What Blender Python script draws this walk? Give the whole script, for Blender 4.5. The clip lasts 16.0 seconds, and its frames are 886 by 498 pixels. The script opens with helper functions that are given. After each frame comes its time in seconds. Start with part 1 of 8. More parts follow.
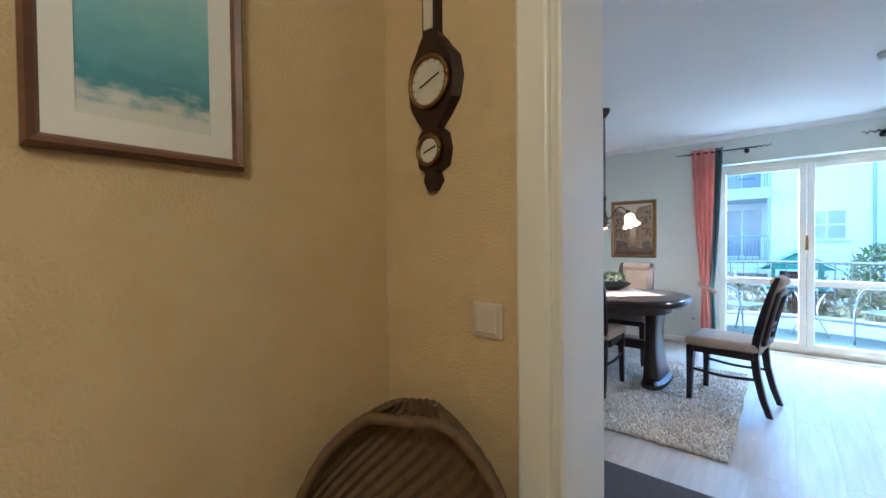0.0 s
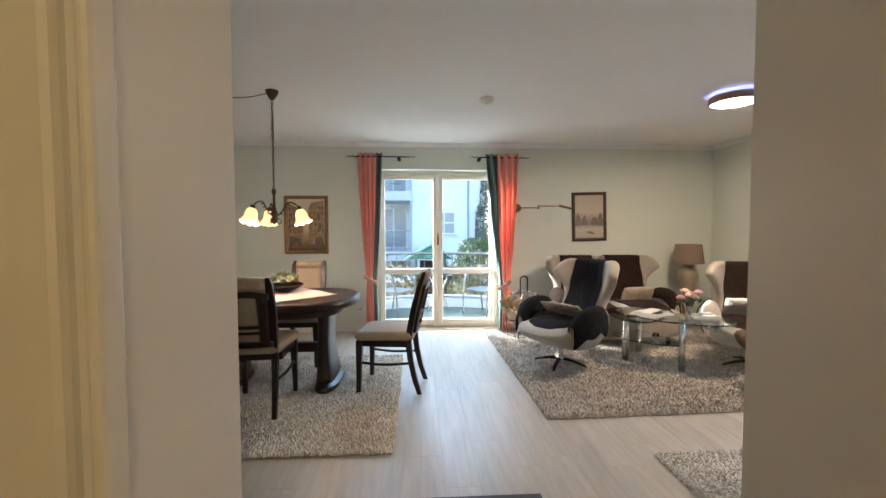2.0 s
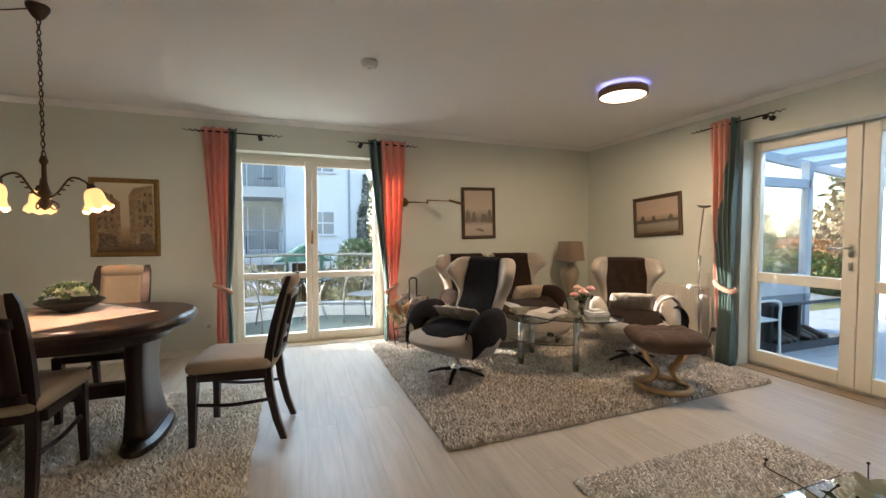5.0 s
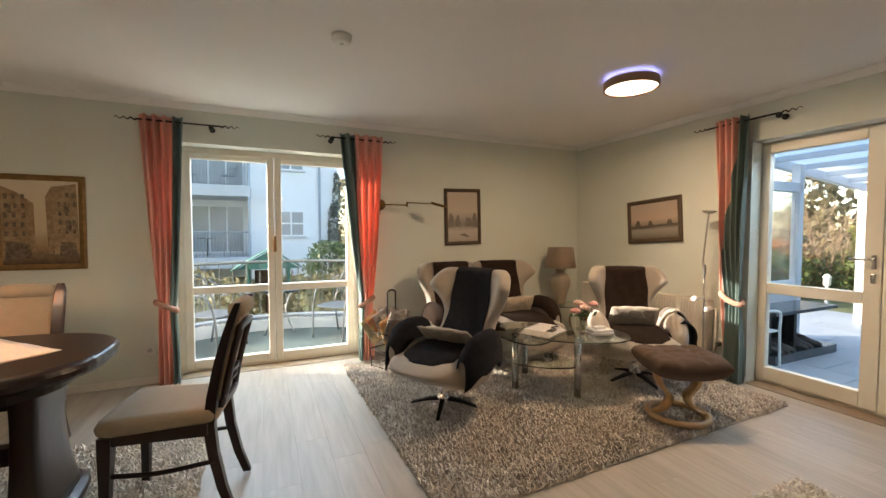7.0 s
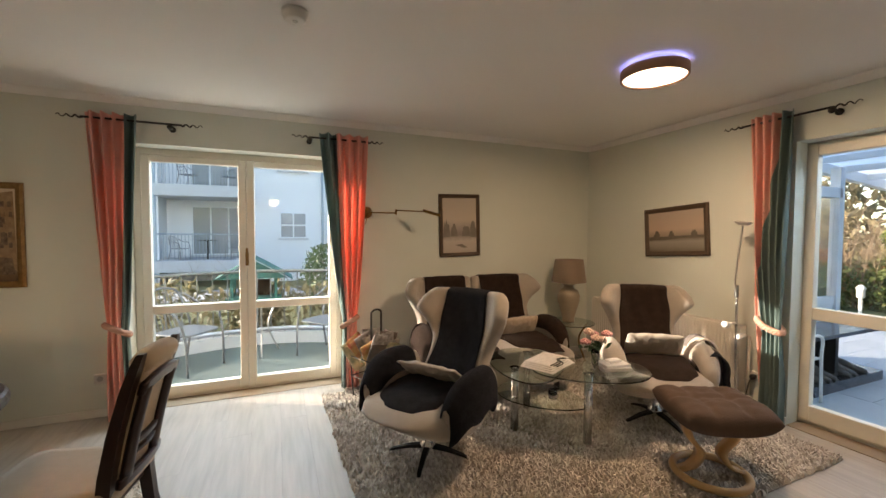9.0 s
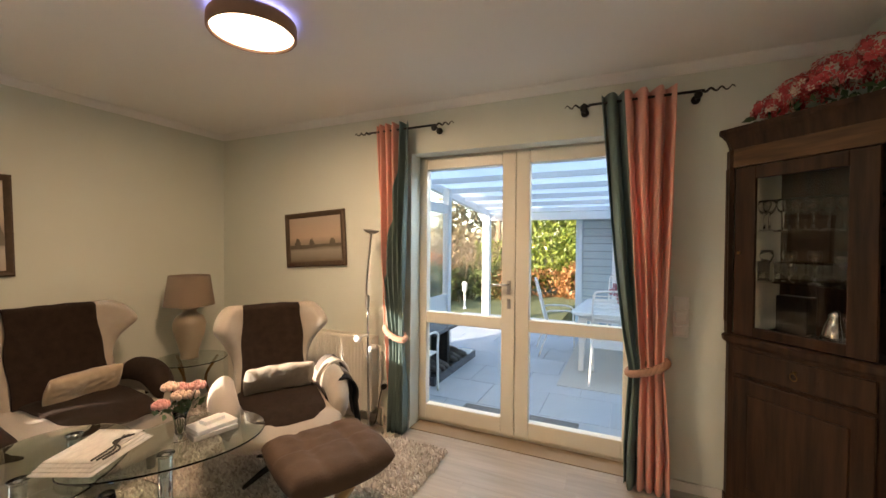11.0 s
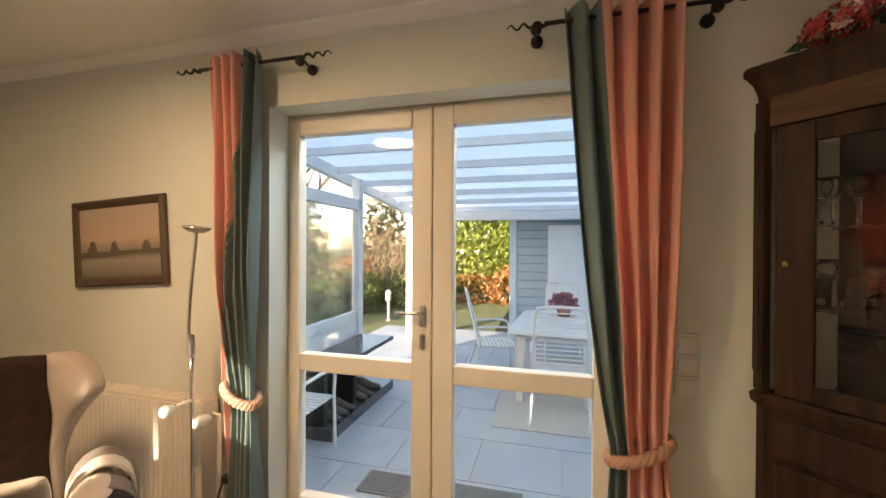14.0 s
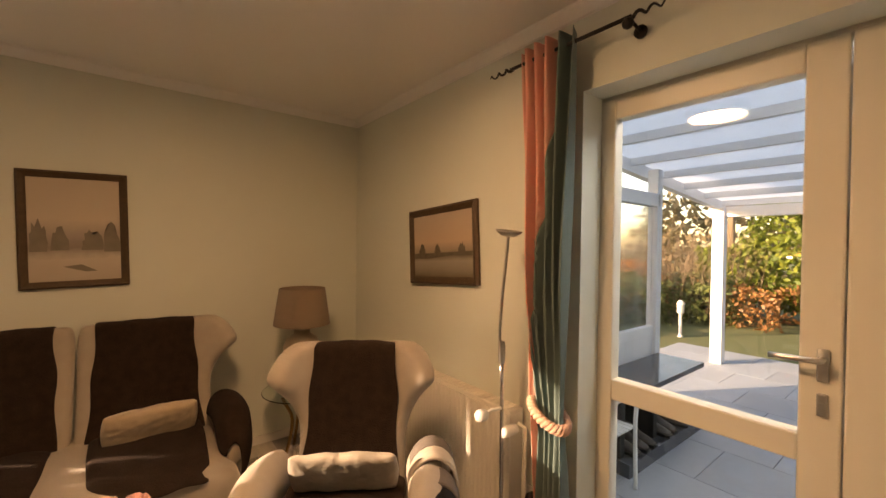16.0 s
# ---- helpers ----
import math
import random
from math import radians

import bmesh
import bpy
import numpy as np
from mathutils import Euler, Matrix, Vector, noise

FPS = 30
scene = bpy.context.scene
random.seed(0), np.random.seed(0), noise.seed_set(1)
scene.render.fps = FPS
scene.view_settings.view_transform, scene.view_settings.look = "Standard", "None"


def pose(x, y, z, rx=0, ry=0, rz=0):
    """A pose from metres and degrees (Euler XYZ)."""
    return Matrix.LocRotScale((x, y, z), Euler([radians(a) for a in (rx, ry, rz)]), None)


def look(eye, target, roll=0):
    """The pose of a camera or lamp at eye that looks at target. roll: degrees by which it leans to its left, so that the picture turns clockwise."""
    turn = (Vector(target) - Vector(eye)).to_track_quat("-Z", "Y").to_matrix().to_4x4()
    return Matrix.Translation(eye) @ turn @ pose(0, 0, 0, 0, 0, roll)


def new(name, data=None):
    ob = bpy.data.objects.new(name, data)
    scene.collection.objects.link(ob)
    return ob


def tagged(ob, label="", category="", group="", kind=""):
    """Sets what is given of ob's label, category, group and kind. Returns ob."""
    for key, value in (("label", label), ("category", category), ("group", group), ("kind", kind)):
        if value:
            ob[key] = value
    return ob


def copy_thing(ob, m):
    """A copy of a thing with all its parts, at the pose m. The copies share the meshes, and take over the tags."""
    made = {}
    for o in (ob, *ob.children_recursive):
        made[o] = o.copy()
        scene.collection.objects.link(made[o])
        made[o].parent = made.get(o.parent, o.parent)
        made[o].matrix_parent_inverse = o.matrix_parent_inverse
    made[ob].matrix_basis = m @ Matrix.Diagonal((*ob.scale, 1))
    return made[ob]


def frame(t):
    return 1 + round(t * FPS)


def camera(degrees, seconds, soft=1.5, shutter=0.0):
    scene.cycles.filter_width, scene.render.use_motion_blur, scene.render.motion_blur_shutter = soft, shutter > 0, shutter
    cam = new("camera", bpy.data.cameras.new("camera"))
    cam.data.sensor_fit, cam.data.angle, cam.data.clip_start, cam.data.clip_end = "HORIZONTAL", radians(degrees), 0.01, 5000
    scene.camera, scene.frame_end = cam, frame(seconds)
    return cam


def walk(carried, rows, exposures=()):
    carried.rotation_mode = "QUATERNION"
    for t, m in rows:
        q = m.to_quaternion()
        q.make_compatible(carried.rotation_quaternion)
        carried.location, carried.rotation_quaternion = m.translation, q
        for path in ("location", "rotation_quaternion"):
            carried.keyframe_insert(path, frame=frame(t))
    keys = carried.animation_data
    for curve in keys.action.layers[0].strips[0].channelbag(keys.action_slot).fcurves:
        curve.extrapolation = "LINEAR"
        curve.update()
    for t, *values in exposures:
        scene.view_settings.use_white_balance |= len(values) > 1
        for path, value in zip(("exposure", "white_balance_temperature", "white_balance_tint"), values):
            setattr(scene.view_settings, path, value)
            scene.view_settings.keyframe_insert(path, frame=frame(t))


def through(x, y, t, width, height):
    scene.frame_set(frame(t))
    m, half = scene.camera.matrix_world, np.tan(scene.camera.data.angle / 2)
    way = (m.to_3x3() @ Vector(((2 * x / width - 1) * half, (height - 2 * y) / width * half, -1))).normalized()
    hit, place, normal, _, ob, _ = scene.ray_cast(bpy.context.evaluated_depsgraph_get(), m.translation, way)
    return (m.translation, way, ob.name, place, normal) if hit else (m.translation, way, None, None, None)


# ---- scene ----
cam = camera(95.9, 16.0)
PATH = [
    (0, (-0.016, 0.116, 1.27), (-1.32, 1.632, 1.235), -0.6),
    (0.5, (0.062, 0.211, 1.321), (-0.731, 2.046, 1.257), -0.1),
    (1, (0.048, 0.318, 1.32), (-0.365, 2.274, 1.244), -0.1),
    (1.5, (-0.026, 0.419, 1.342), (-0.172, 2.412, 1.25), -0.1),
    (2, (-0.089, 0.515, 1.323), (0.024, 2.51, 1.236), -0.1),
    (2.5, (-0.12, 0.614, 1.304), (0.175, 2.59, 1.216), -0.0),
    (3, (-0.103, 0.723, 1.29), (0.316, 2.677, 1.205), -0.1),
    (3.5, (-0.087, 0.831, 1.273), (0.391, 2.771, 1.191), -0.1),
    (4, (-0.071, 0.911, 1.271), (0.439, 2.843, 1.187), -0.1),
    (4.5, (-0.049, 1.007, 1.262), (0.524, 2.922, 1.183), 0.0),
    (4.7, (-0.029, 1.05, 1.253), (0.591, 2.949, 1.176), -0.0),
    (6.8, (0.046, 1.544, 1.323), (0.859, 3.369, 1.241), -0.1),
    (7, (0.067, 1.594, 1.329), (0.877, 3.422, 1.25), 0.0),
    (7.5, (0.138, 1.704, 1.373), (0.891, 3.556, 1.291), 0.0),
    (8, (0.174, 1.795, 1.423), (0.788, 3.697, 1.34), 0.2),
    (8.5, (0.235, 1.906, 1.436), (0.814, 3.819, 1.355), 0.2),
    (9, (0.396, 1.965, 1.441), (1.165, 3.809, 1.361), 0.2),
    (9.5, (0.593, 2.082, 1.481), (1.832, 3.649, 1.384), 0.1),
    (10, (0.796, 2.142, 1.469), (2.307, 3.45, 1.396), 0.1),
    (10.2, (0.876, 2.148, 1.458), (2.465, 3.361, 1.397), 0.2),
    (12.3, (1.825, 2.3, 1.429), (3.764, 2.791, 1.41), 0.3),
    (12.5, (1.907, 2.315, 1.428), (3.845, 2.807, 1.407), 0.2),
    (13, (2.096, 2.355, 1.445), (4.031, 2.861, 1.424), 0.3),
    (13.5, (2.213, 2.376, 1.448), (4.147, 2.885, 1.429), 0.3),
    (14, (2.276, 2.382, 1.449), (4.207, 2.901, 1.438), 0.3),
    (14.5, (2.313, 2.382, 1.438), (4.2, 3.044, 1.434), 0.4),
    (15, (2.337, 2.484, 1.422), (4.095, 3.438, 1.428), 0.5),
    (15.5, (2.387, 2.64, 1.42), (3.958, 3.877, 1.435), 1.1),
    (16, (2.429, 2.731, 1.47), (3.664, 4.304, 1.446), 0.8),
]
EXPOSURES = [(0.0, 3.2, 4050, 8), (0.8, 3.1, 4900, 8), (1.6, 2.9, 5200, 10), (2.5, 2.62, 5300, 10), (3.5, 2.55, 5400, 10), (4.7, 2.35, 5700, 11), (7.0, 2.25, 6200, 13),
             (9.0, 2.1, 6350, 15), (10.2, 2.28, 6450, 15), (12.5, 2.45, 6550, 15), (14.0, 2.35, 7200, 18), (15.0, 2.02, 8200, 22), (16.0, 1.9, 9200, 27)]
walk(cam, [(t, look(eye, target, roll)) for t, eye, target, roll in PATH], EXPOSURES)

# ---- room measures ----
XR, XL = 3.93, -3.20          # terrace wall, dining end wall
YW, YD = 5.82, 1.07           # balcony wall, inner face of the hall wall
H = 2.48
T = 0.34                      # outer wall thickness
WX0, WX1, WZ1 = -0.69, 0.99, 2.14      # balcony window opening
DY0, DY1, DZ1 = 2.14, 3.70, 2.12       # terrace door opening, room side
FY0, FY1, FZ1 = 2.07, 3.77, 2.143      # rebate that takes its frame
OX0, OX1, OZ1 = -0.353, 0.487, 2.12    # passage to the hall
HY = 0.88                     # hall face of that wall

# ---- world and sun ----
SUN_EL, SUN_AZ = radians(13.5), math.atan2(0.482, -0.876)
world = bpy.data.worlds.new("world")
scene.world = world
world.use_nodes = True
wn = world.node_tree
bg = wn.nodes["Background"]
sky = wn.nodes.new("ShaderNodeTexSky")
sky.sky_type = "NISHITA"
sky.sun_disc = False
sky.sun_elevation = SUN_EL
sky.sun_rotation = math.pi / 2 - SUN_AZ
wn.links.new(sky.outputs["Color"], bg.inputs["Color"])
bg.inputs["Strength"].default_value = 0.15
sun_data = bpy.data.lights.new("sun", "SUN")
sun_data.energy, sun_data.angle, sun_data.color = 3.4, radians(0.5), (1.0, 0.86, 0.68)
sun = new("sun", sun_data)
sd = Vector((math.cos(SUN_AZ) * math.cos(SUN_EL), math.sin(SUN_AZ) * math.cos(SUN_EL), math.sin(SUN_EL)))
sun.matrix_world = look(sd * 30, (0, 0, 0))


def bulb(name, place, watts, colour, radius):
    d = bpy.data.lights.new(name, "POINT")
    d.energy, d.color, d.shadow_soft_size = watts, colour, radius
    ob = new(name, d)
    ob.location = place
    return ob


# added area lamp above the balcony window, out of view, boosting its sky light
sky_fill_data = bpy.data.lights.new("balcony_sky_fill", "AREA")
sky_fill_data.shape, sky_fill_data.size, sky_fill_data.size_y, sky_fill_data.energy, sky_fill_data.color = "RECTANGLE", 2.4, 1.2, 30.0, (0.74, 0.92, 1.0)
new("balcony_sky_fill", sky_fill_data).matrix_world = look((0.15, 6.85, 2.80), (0.15, 3.6, 0.75))

# second added area lamp: sky fill over the terrace door, under the roof edge
door_data = bpy.data.lights.new("terrace_sky_fill", "AREA")
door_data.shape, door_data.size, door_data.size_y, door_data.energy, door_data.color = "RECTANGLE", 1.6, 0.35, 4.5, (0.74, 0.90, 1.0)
new("terrace_sky_fill", door_data).matrix_world = look((4.62, 2.92, 2.36), (2.9, 2.92, 0.2))

# ---- materials ----
def mat(name, colour, rough=0.6, metal=0.0, second=None, scale=8.0, amount=0.5, bump=0.0, bump_scale=60.0, detail=4.0, spec=0.5, stretch=(1, 1, 1), sheen=0.0, vary=0.0):
    """A procedural surface: two colours mixed by noise at one scale, fine relief at another."""
    m = bpy.data.materials.new(name)
    m.use_nodes = True
    nt = m.node_tree
    b = nt.nodes["Principled BSDF"]
    b.inputs["Roughness"].default_value = rough
    b.inputs["Metallic"].default_value = metal
    b.inputs["Specular IOR Level"].default_value = spec
    b.inputs["Base Color"].default_value = (*colour, 1)
    if sheen:
        b.inputs["Sheen Weight"].default_value = sheen
    tc = nt.nodes.new("ShaderNodeTexCoord")
    mp = nt.nodes.new("ShaderNodeMapping")
    mp.inputs["Scale"].default_value = stretch
    nt.links.new(tc.outputs["Object"], mp.inputs["Vector"])
    out = None
    if second:
        n = nt.nodes.new("ShaderNodeTexNoise")
        n.inputs["Scale"].default_value, n.inputs["Detail"].default_value = scale, detail
        nt.links.new(mp.outputs["Vector"], n.inputs["Vector"])
        r = nt.nodes.new("ShaderNodeMapRange")
        r.inputs["From Min"].default_value, r.inputs["From Max"].default_value = 0.5 - amount * 0.5, 0.5 + amount * 0.5
        nt.links.new(n.outputs["Fac"], r.inputs["Value"])
        x = nt.nodes.new("ShaderNodeMix")
        x.data_type = "RGBA"
        x.inputs["A"].default_value, x.inputs["B"].default_value = (*colour, 1), (*second, 1)
        nt.links.new(r.outputs["Result"], x.inputs["Factor"])
        out = x.outputs["Result"]
        nt.links.new(out, b.inputs["Base Color"])
    if vary:
        oi = nt.nodes.new("ShaderNodeObjectInfo")
        hv = nt.nodes.new("ShaderNodeHueSaturation")
        vr = nt.nodes.new("ShaderNodeMapRange")
        vr.inputs["To Min"].default_value, vr.inputs["To Max"].default_value = 1 - vary, 1 + vary
        nt.links.new(oi.outputs["Random"], vr.inputs["Value"])
        nt.links.new(vr.outputs["Result"], hv.inputs["Value"])
        if out:
            nt.links.new(out, hv.inputs["Color"])
        else:
            hv.inputs["Color"].default_value = (*colour, 1)
        nt.links.new(hv.outputs["Color"], b.inputs["Base Color"])
    if bump:
        n2 = nt.nodes.new("ShaderNodeTexNoise")
        n2.inputs["Scale"].default_value, n2.inputs["Detail"].default_value = bump_scale, 5.0
        nt.links.new(mp.outputs["Vector"], n2.inputs["Vector"])
        bp = nt.nodes.new("ShaderNodeBump")
        bp.inputs["Strength"].default_value, bp.inputs["Distance"].default_value = bump, 0.01
        nt.links.new(n2.outputs["Fac"], bp.inputs["Height"])
        nt.links.new(bp.outputs["Normal"], b.inputs["Normal"])
    return m


def glow(name, colour, strength):
    m = bpy.data.materials.new(name)
    m.use_nodes = True
    b = m.node_tree.nodes["Principled BSDF"]
    b.inputs["Base Color"].default_value = (*colour, 1)
    b.inputs["Emission Color"].default_value = (*colour, 1)
    b.inputs["Emission Strength"].default_value = strength
    return m


def glass(name, tint=(1, 1, 1), rough=0.0, ior=1.45):
    m = bpy.data.materials.new(name)
    m.use_nodes = True
    b = m.node_tree.nodes["Principled BSDF"]
    b.inputs["Base Color"].default_value = (*tint, 1)
    b.inputs["Transmission Weight"].default_value = 1.0
    b.inputs["Roughness"].default_value = rough
    b.inputs["IOR"].default_value = ior
    return m


def cloth(name, colour, second, thin=0.3, scale=40.0, rough=0.9, through=None):
    """Woven cloth that lets part of the light through."""
    m = mat(name, colour, rough, 0, second, scale, 0.8, 0.25, 500.0, spec=0.2, sheen=0.2)
    nt = m.node_tree
    b, o = nt.nodes["Principled BSDF"], nt.nodes["Material Output"]
    tr = nt.nodes.new("ShaderNodeBsdfTranslucent")
    tr.inputs["Color"].default_value = (*(through or colour), 1)
    mx = nt.nodes.new("ShaderNodeMixShader")
    mx.inputs["Fac"].default_value = thin
    nt.links.new(b.outputs["BSDF"], mx.inputs[1])
    nt.links.new(tr.outputs["BSDF"], mx.inputs[2])
    nt.links.new(mx.outputs["Shader"], o.inputs["Surface"])
    return m


M_WALL = mat("wall_paint", (0.69, 0.715, 0.645), 0.85, 0, (0.655, 0.685, 0.615), 2.5, 0.8, 0.12, 180.0, spec=0.25)
M_HALL = mat("hall_wallpaper", (0.65, 0.515, 0.275), 0.85, 0, (0.59, 0.455, 0.23), 12.0, 0.7, 0.5, 150.0, spec=0.25)
M_CEIL = mat("ceiling_paint", (0.84, 0.83, 0.81), 0.9, 0, (0.80, 0.79, 0.77), 1.5, 0.8, 0.06, 200.0, spec=0.2)
M_WHITE = mat("white_lacquer", (0.78, 0.76, 0.71), 0.38, 0, (0.74, 0.72, 0.67), 3.0, 0.8, 0.03, 90.0)
M_FRAME = mat("window_lacquer", (0.80, 0.76, 0.66), 0.35, 0, (0.76, 0.72, 0.62), 4.0, 0.8, 0.03, 120.0)
M_LAM = mat("laminate_plank", (0.52, 0.475, 0.415), 0.42, 0, (0.35, 0.315, 0.265), 2.6, 0.62, 0.05, 60.0, detail=9.0, stretch=(9, 0.8, 1), vary=0.06)
M_JOINT = mat("joint_dark", (0.30, 0.275, 0.24), 0.8)
M_SLATE = mat("slate_tile", (0.10, 0.095, 0.10), 0.45, 0, (0.075, 0.07, 0.075), 5.0, 0.8, 0.1, 40.0, vary=0.12)
M_GLASS = glass("pane_glass", (0.97, 0.99, 0.98))
M_PATIO = mat("patio_tile", (0.40, 0.43, 0.46), 0.6, 0, (0.34, 0.37, 0.40), 3.0, 0.8, 0.1, 60.0, vary=0.06)
M_GRASS = mat("lawn", (0.10, 0.13, 0.04), 0.9, 0, (0.17, 0.16, 0.07), 6.0, 0.8, 0.6, 60.0)
M_RENDER = mat("white_render", (0.78, 0.79, 0.80), 0.9, 0, (0.73, 0.74, 0.75), 0.8, 0.8, 0.1, 60.0)


# ---- mesh helpers ----
def link(name, bm, material, parent=None, label="", smooth=False, at=None):
    me = bpy.data.meshes.new(name)
    bm.normal_update()
    bm.to_mesh(me)
    bm.free()
    if smooth:
        for p in me.polygons:
            p.use_smooth = True
    me.materials.append(material)
    ob = new(name, me)
    if at is not None:
        ob.matrix_basis = at
    if parent:
        ob.parent = parent
    if label:
        ob["label"] = label
    return ob


def part(name, bm, material, parent, label="", smooth=False):
    """One mesh under a thing or under a part."""
    return link(name, bm, material, parent, label, smooth)


def thing(name, m, label, category, group="", kind=""):
    """An Empty at the thing's base, for parts to hang under."""
    ob = new(name)
    ob.empty_display_size = 0.1
    ob.matrix_basis = m
    return tagged(ob, label, category, group, kind)


def mesh():
    return bmesh.new()


def box(bm, x0, y0, z0, x1, y1, z1, bevel=0.0, m=None, segments=2):
    """A box between two corners, with rounded edges where bevel is given."""
    r = bmesh.ops.create_cube(bm, size=1.0)
    vs = r["verts"]
    for v in vs:
        v.co = Vector(((x0 + x1) / 2 + v.co.x * (x1 - x0), (y0 + y1) / 2 + v.co.y * (y1 - y0), (z0 + z1) / 2 + v.co.z * (z1 - z0)))
    if bevel:
        es = list({e for v in vs for e in v.link_edges})
        q = bmesh.ops.bevel(bm, geom=es, offset=bevel, segments=segments, affect="EDGES", profile=0.5)
        vs = list({v for f in q["faces"] for v in f.verts} | {v for v in vs if v.is_valid})
    if m is not None:
        bmesh.ops.transform(bm, matrix=m, verts=vs)
    return bm


def cyl(bm, p, q, r0, r1=None, n=12, caps=True):
    """A round bar from p to q."""
    p, q = Vector(p), Vector(q)
    d = q - p
    m = Matrix.Translation((p + q) / 2) @ d.to_track_quat("Z", "Y").to_matrix().to_4x4()
    bmesh.ops.create_cone(bm, cap_ends=caps, segments=n, radius1=r0, radius2=r0 if r1 is None else r1, depth=d.length, matrix=m)
    return bm


def tube(bm, pts, r, n=8, radii=None, caps=True):
    """A round bar along a line of points."""
    pts = [Vector(p) for p in pts]
    rings = []
    for i, p in enumerate(pts):
        d = (pts[min(i + 1, len(pts) - 1)] - pts[max(i - 1, 0)]).normalized()
        q = d.to_track_quat("Z", "Y")
        rr = radii[i] if radii else r
        rings.append([bm.verts.new(p + q @ Vector((rr * math.cos(a), rr * math.sin(a), 0))) for a in (2 * math.pi * k / n for k in range(n))])
    for a, b in zip(rings, rings[1:]):
        best = min(range(n), key=lambda s: sum((a[k].co - b[(k + s) % n].co).length for k in range(n)))
        for k in range(n):
            bm.faces.new((a[k], a[(k + 1) % n], b[(k + 1 + best) % n], b[(k + best) % n]))
    if caps:
        bm.faces.new(list(reversed(rings[0])))
        bm.faces.new(rings[-1])
    return bm


def lathe(bm, profile, n=24, centre=(0, 0, 0), m=None):
    """A turned shape from (radius, height) pairs."""
    c = Vector(centre)
    rings = []
    for r, z in profile:
        if r < 1e-5:
            rings.append([bm.verts.new(c + Vector((0, 0, z)))])
        else:
            rings.append([bm.verts.new(c + Vector((r * math.cos(a), r * math.sin(a), z))) for a in (2 * math.pi * k / n for k in range(n))])
    for a, b in zip(rings, rings[1:]):
        for k in range(n):
            f = [a[k % len(a)], a[(k + 1) % n % len(a)], b[(k + 1) % n % len(b)], b[k % len(b)]]
            f = list(dict.fromkeys(f))
            if len(f) > 2:
                bm.faces.new(f)
    if m is not None:
        bmesh.ops.transform(bm, matrix=m, verts=[v for r in rings for v in r])
    return bm


def curve(points, steps=8):
    """A smooth line through points (Catmull-Rom)."""
    p = [Vector(q) for q in points]
    p = [2 * p[0] - p[1]] + p + [2 * p[-1] - p[-2]]
    out = []
    for i in range(1, len(p) - 2):
        for s in range(steps):
            t = s / steps
            a, b, c, d = p[i - 1], p[i], p[i + 1], p[i + 2]
            out.append(0.5 * ((2 * b) + (c - a) * t + (2 * a - 5 * b + 4 * c - d) * t * t + (3 * b - a - 3 * c + d) * t ** 3))
    out.append(p[-2])
    return out


def loft(bm, rings, close=True, caps=True):
    """A skin over rings of points, all with the same count."""
    vs = [[bm.verts.new(Vector(p)) for p in r] for r in rings]
    n = len(vs[0])
    for a, b in zip(vs, vs[1:]):
        for k in range(n if close else n - 1):
            bm.faces.new((a[k], a[(k + 1) % n], b[(k + 1) % n], b[k]))
    if caps and close:
        bm.faces.new(list(reversed(vs[0])))
        bm.faces.new(vs[-1])
    return bm


def sheet(bm, grid, thick=0.0):
    """A cloth-like sheet over a grid of points, with a thickness and closed edges."""
    nr, nc = len(grid), len(grid[0])
    top = [[bm.verts.new(Vector(p)) for p in r] for r in grid]
    for i in range(nr - 1):
        for j in range(nc - 1):
            bm.faces.new((top[i][j], top[i][j + 1], top[i + 1][j + 1], top[i + 1][j]))
    if not thick:
        return bm
    low = []
    for i in range(nr):
        row = []
        for j in range(nc):
            a = top[i][min(j + 1, nc - 1)].co - top[i][max(j - 1, 0)].co
            b = top[min(i + 1, nr - 1)][j].co - top[max(i - 1, 0)][j].co
            n = a.cross(b)
            row.append(bm.verts.new(top[i][j].co - n.normalized() * thick if n.length > 1e-12 else top[i][j].co))
        low.append(row)
    for i in range(nr - 1):
        for j in range(nc - 1):
            bm.faces.new((low[i][j], low[i + 1][j], low[i + 1][j + 1], low[i][j + 1]))
    for j in range(nc - 1):
        bm.faces.new((top[0][j + 1], top[0][j], low[0][j], low[0][j + 1]))
        bm.faces.new((top[-1][j], top[-1][j + 1], low[-1][j + 1], low[-1][j]))
    for i in range(nr - 1):
        bm.faces.new((top[i][0], top[i + 1][0], low[i + 1][0], low[i][0]))
        bm.faces.new((top[i + 1][-1], top[i][-1], low[i][-1], low[i + 1][-1]))
    return bm


def rounded(w, d, r, n=6):
    """Outline of a rectangle with rounded corners, counterclockwise."""
    out = []
    for cx, cy, a0 in ((w / 2 - r, d / 2 - r, 0), (-w / 2 + r, d / 2 - r, 90), (-w / 2 + r, -d / 2 + r, 180), (w / 2 - r, -d / 2 + r, 270)):
        for k in range(n + 1):
            a = radians(a0 + 90 * k / n)
            out.append((cx + r * math.cos(a), cy + r * math.sin(a)))
    return out


def step01(a, b, v):
    t = min(1.0, max(0.0, (v - a) / (b - a)))
    return t * t * (3 - 2 * t)


def smooth_blob(ob, levels=2):
    s = ob.modifiers.new("round", "SUBSURF")
    s.levels = s.render_levels = levels
    for p in ob.data.polygons:
        p.use_smooth = True
    return ob


# ---- structure ----
def wall(name, label, boxes, material=M_WALL):
    bm = mesh()
    for b in boxes:
        box(bm, *b)
    return tagged(link(name, bm, material), label, "wall", "", "structure")


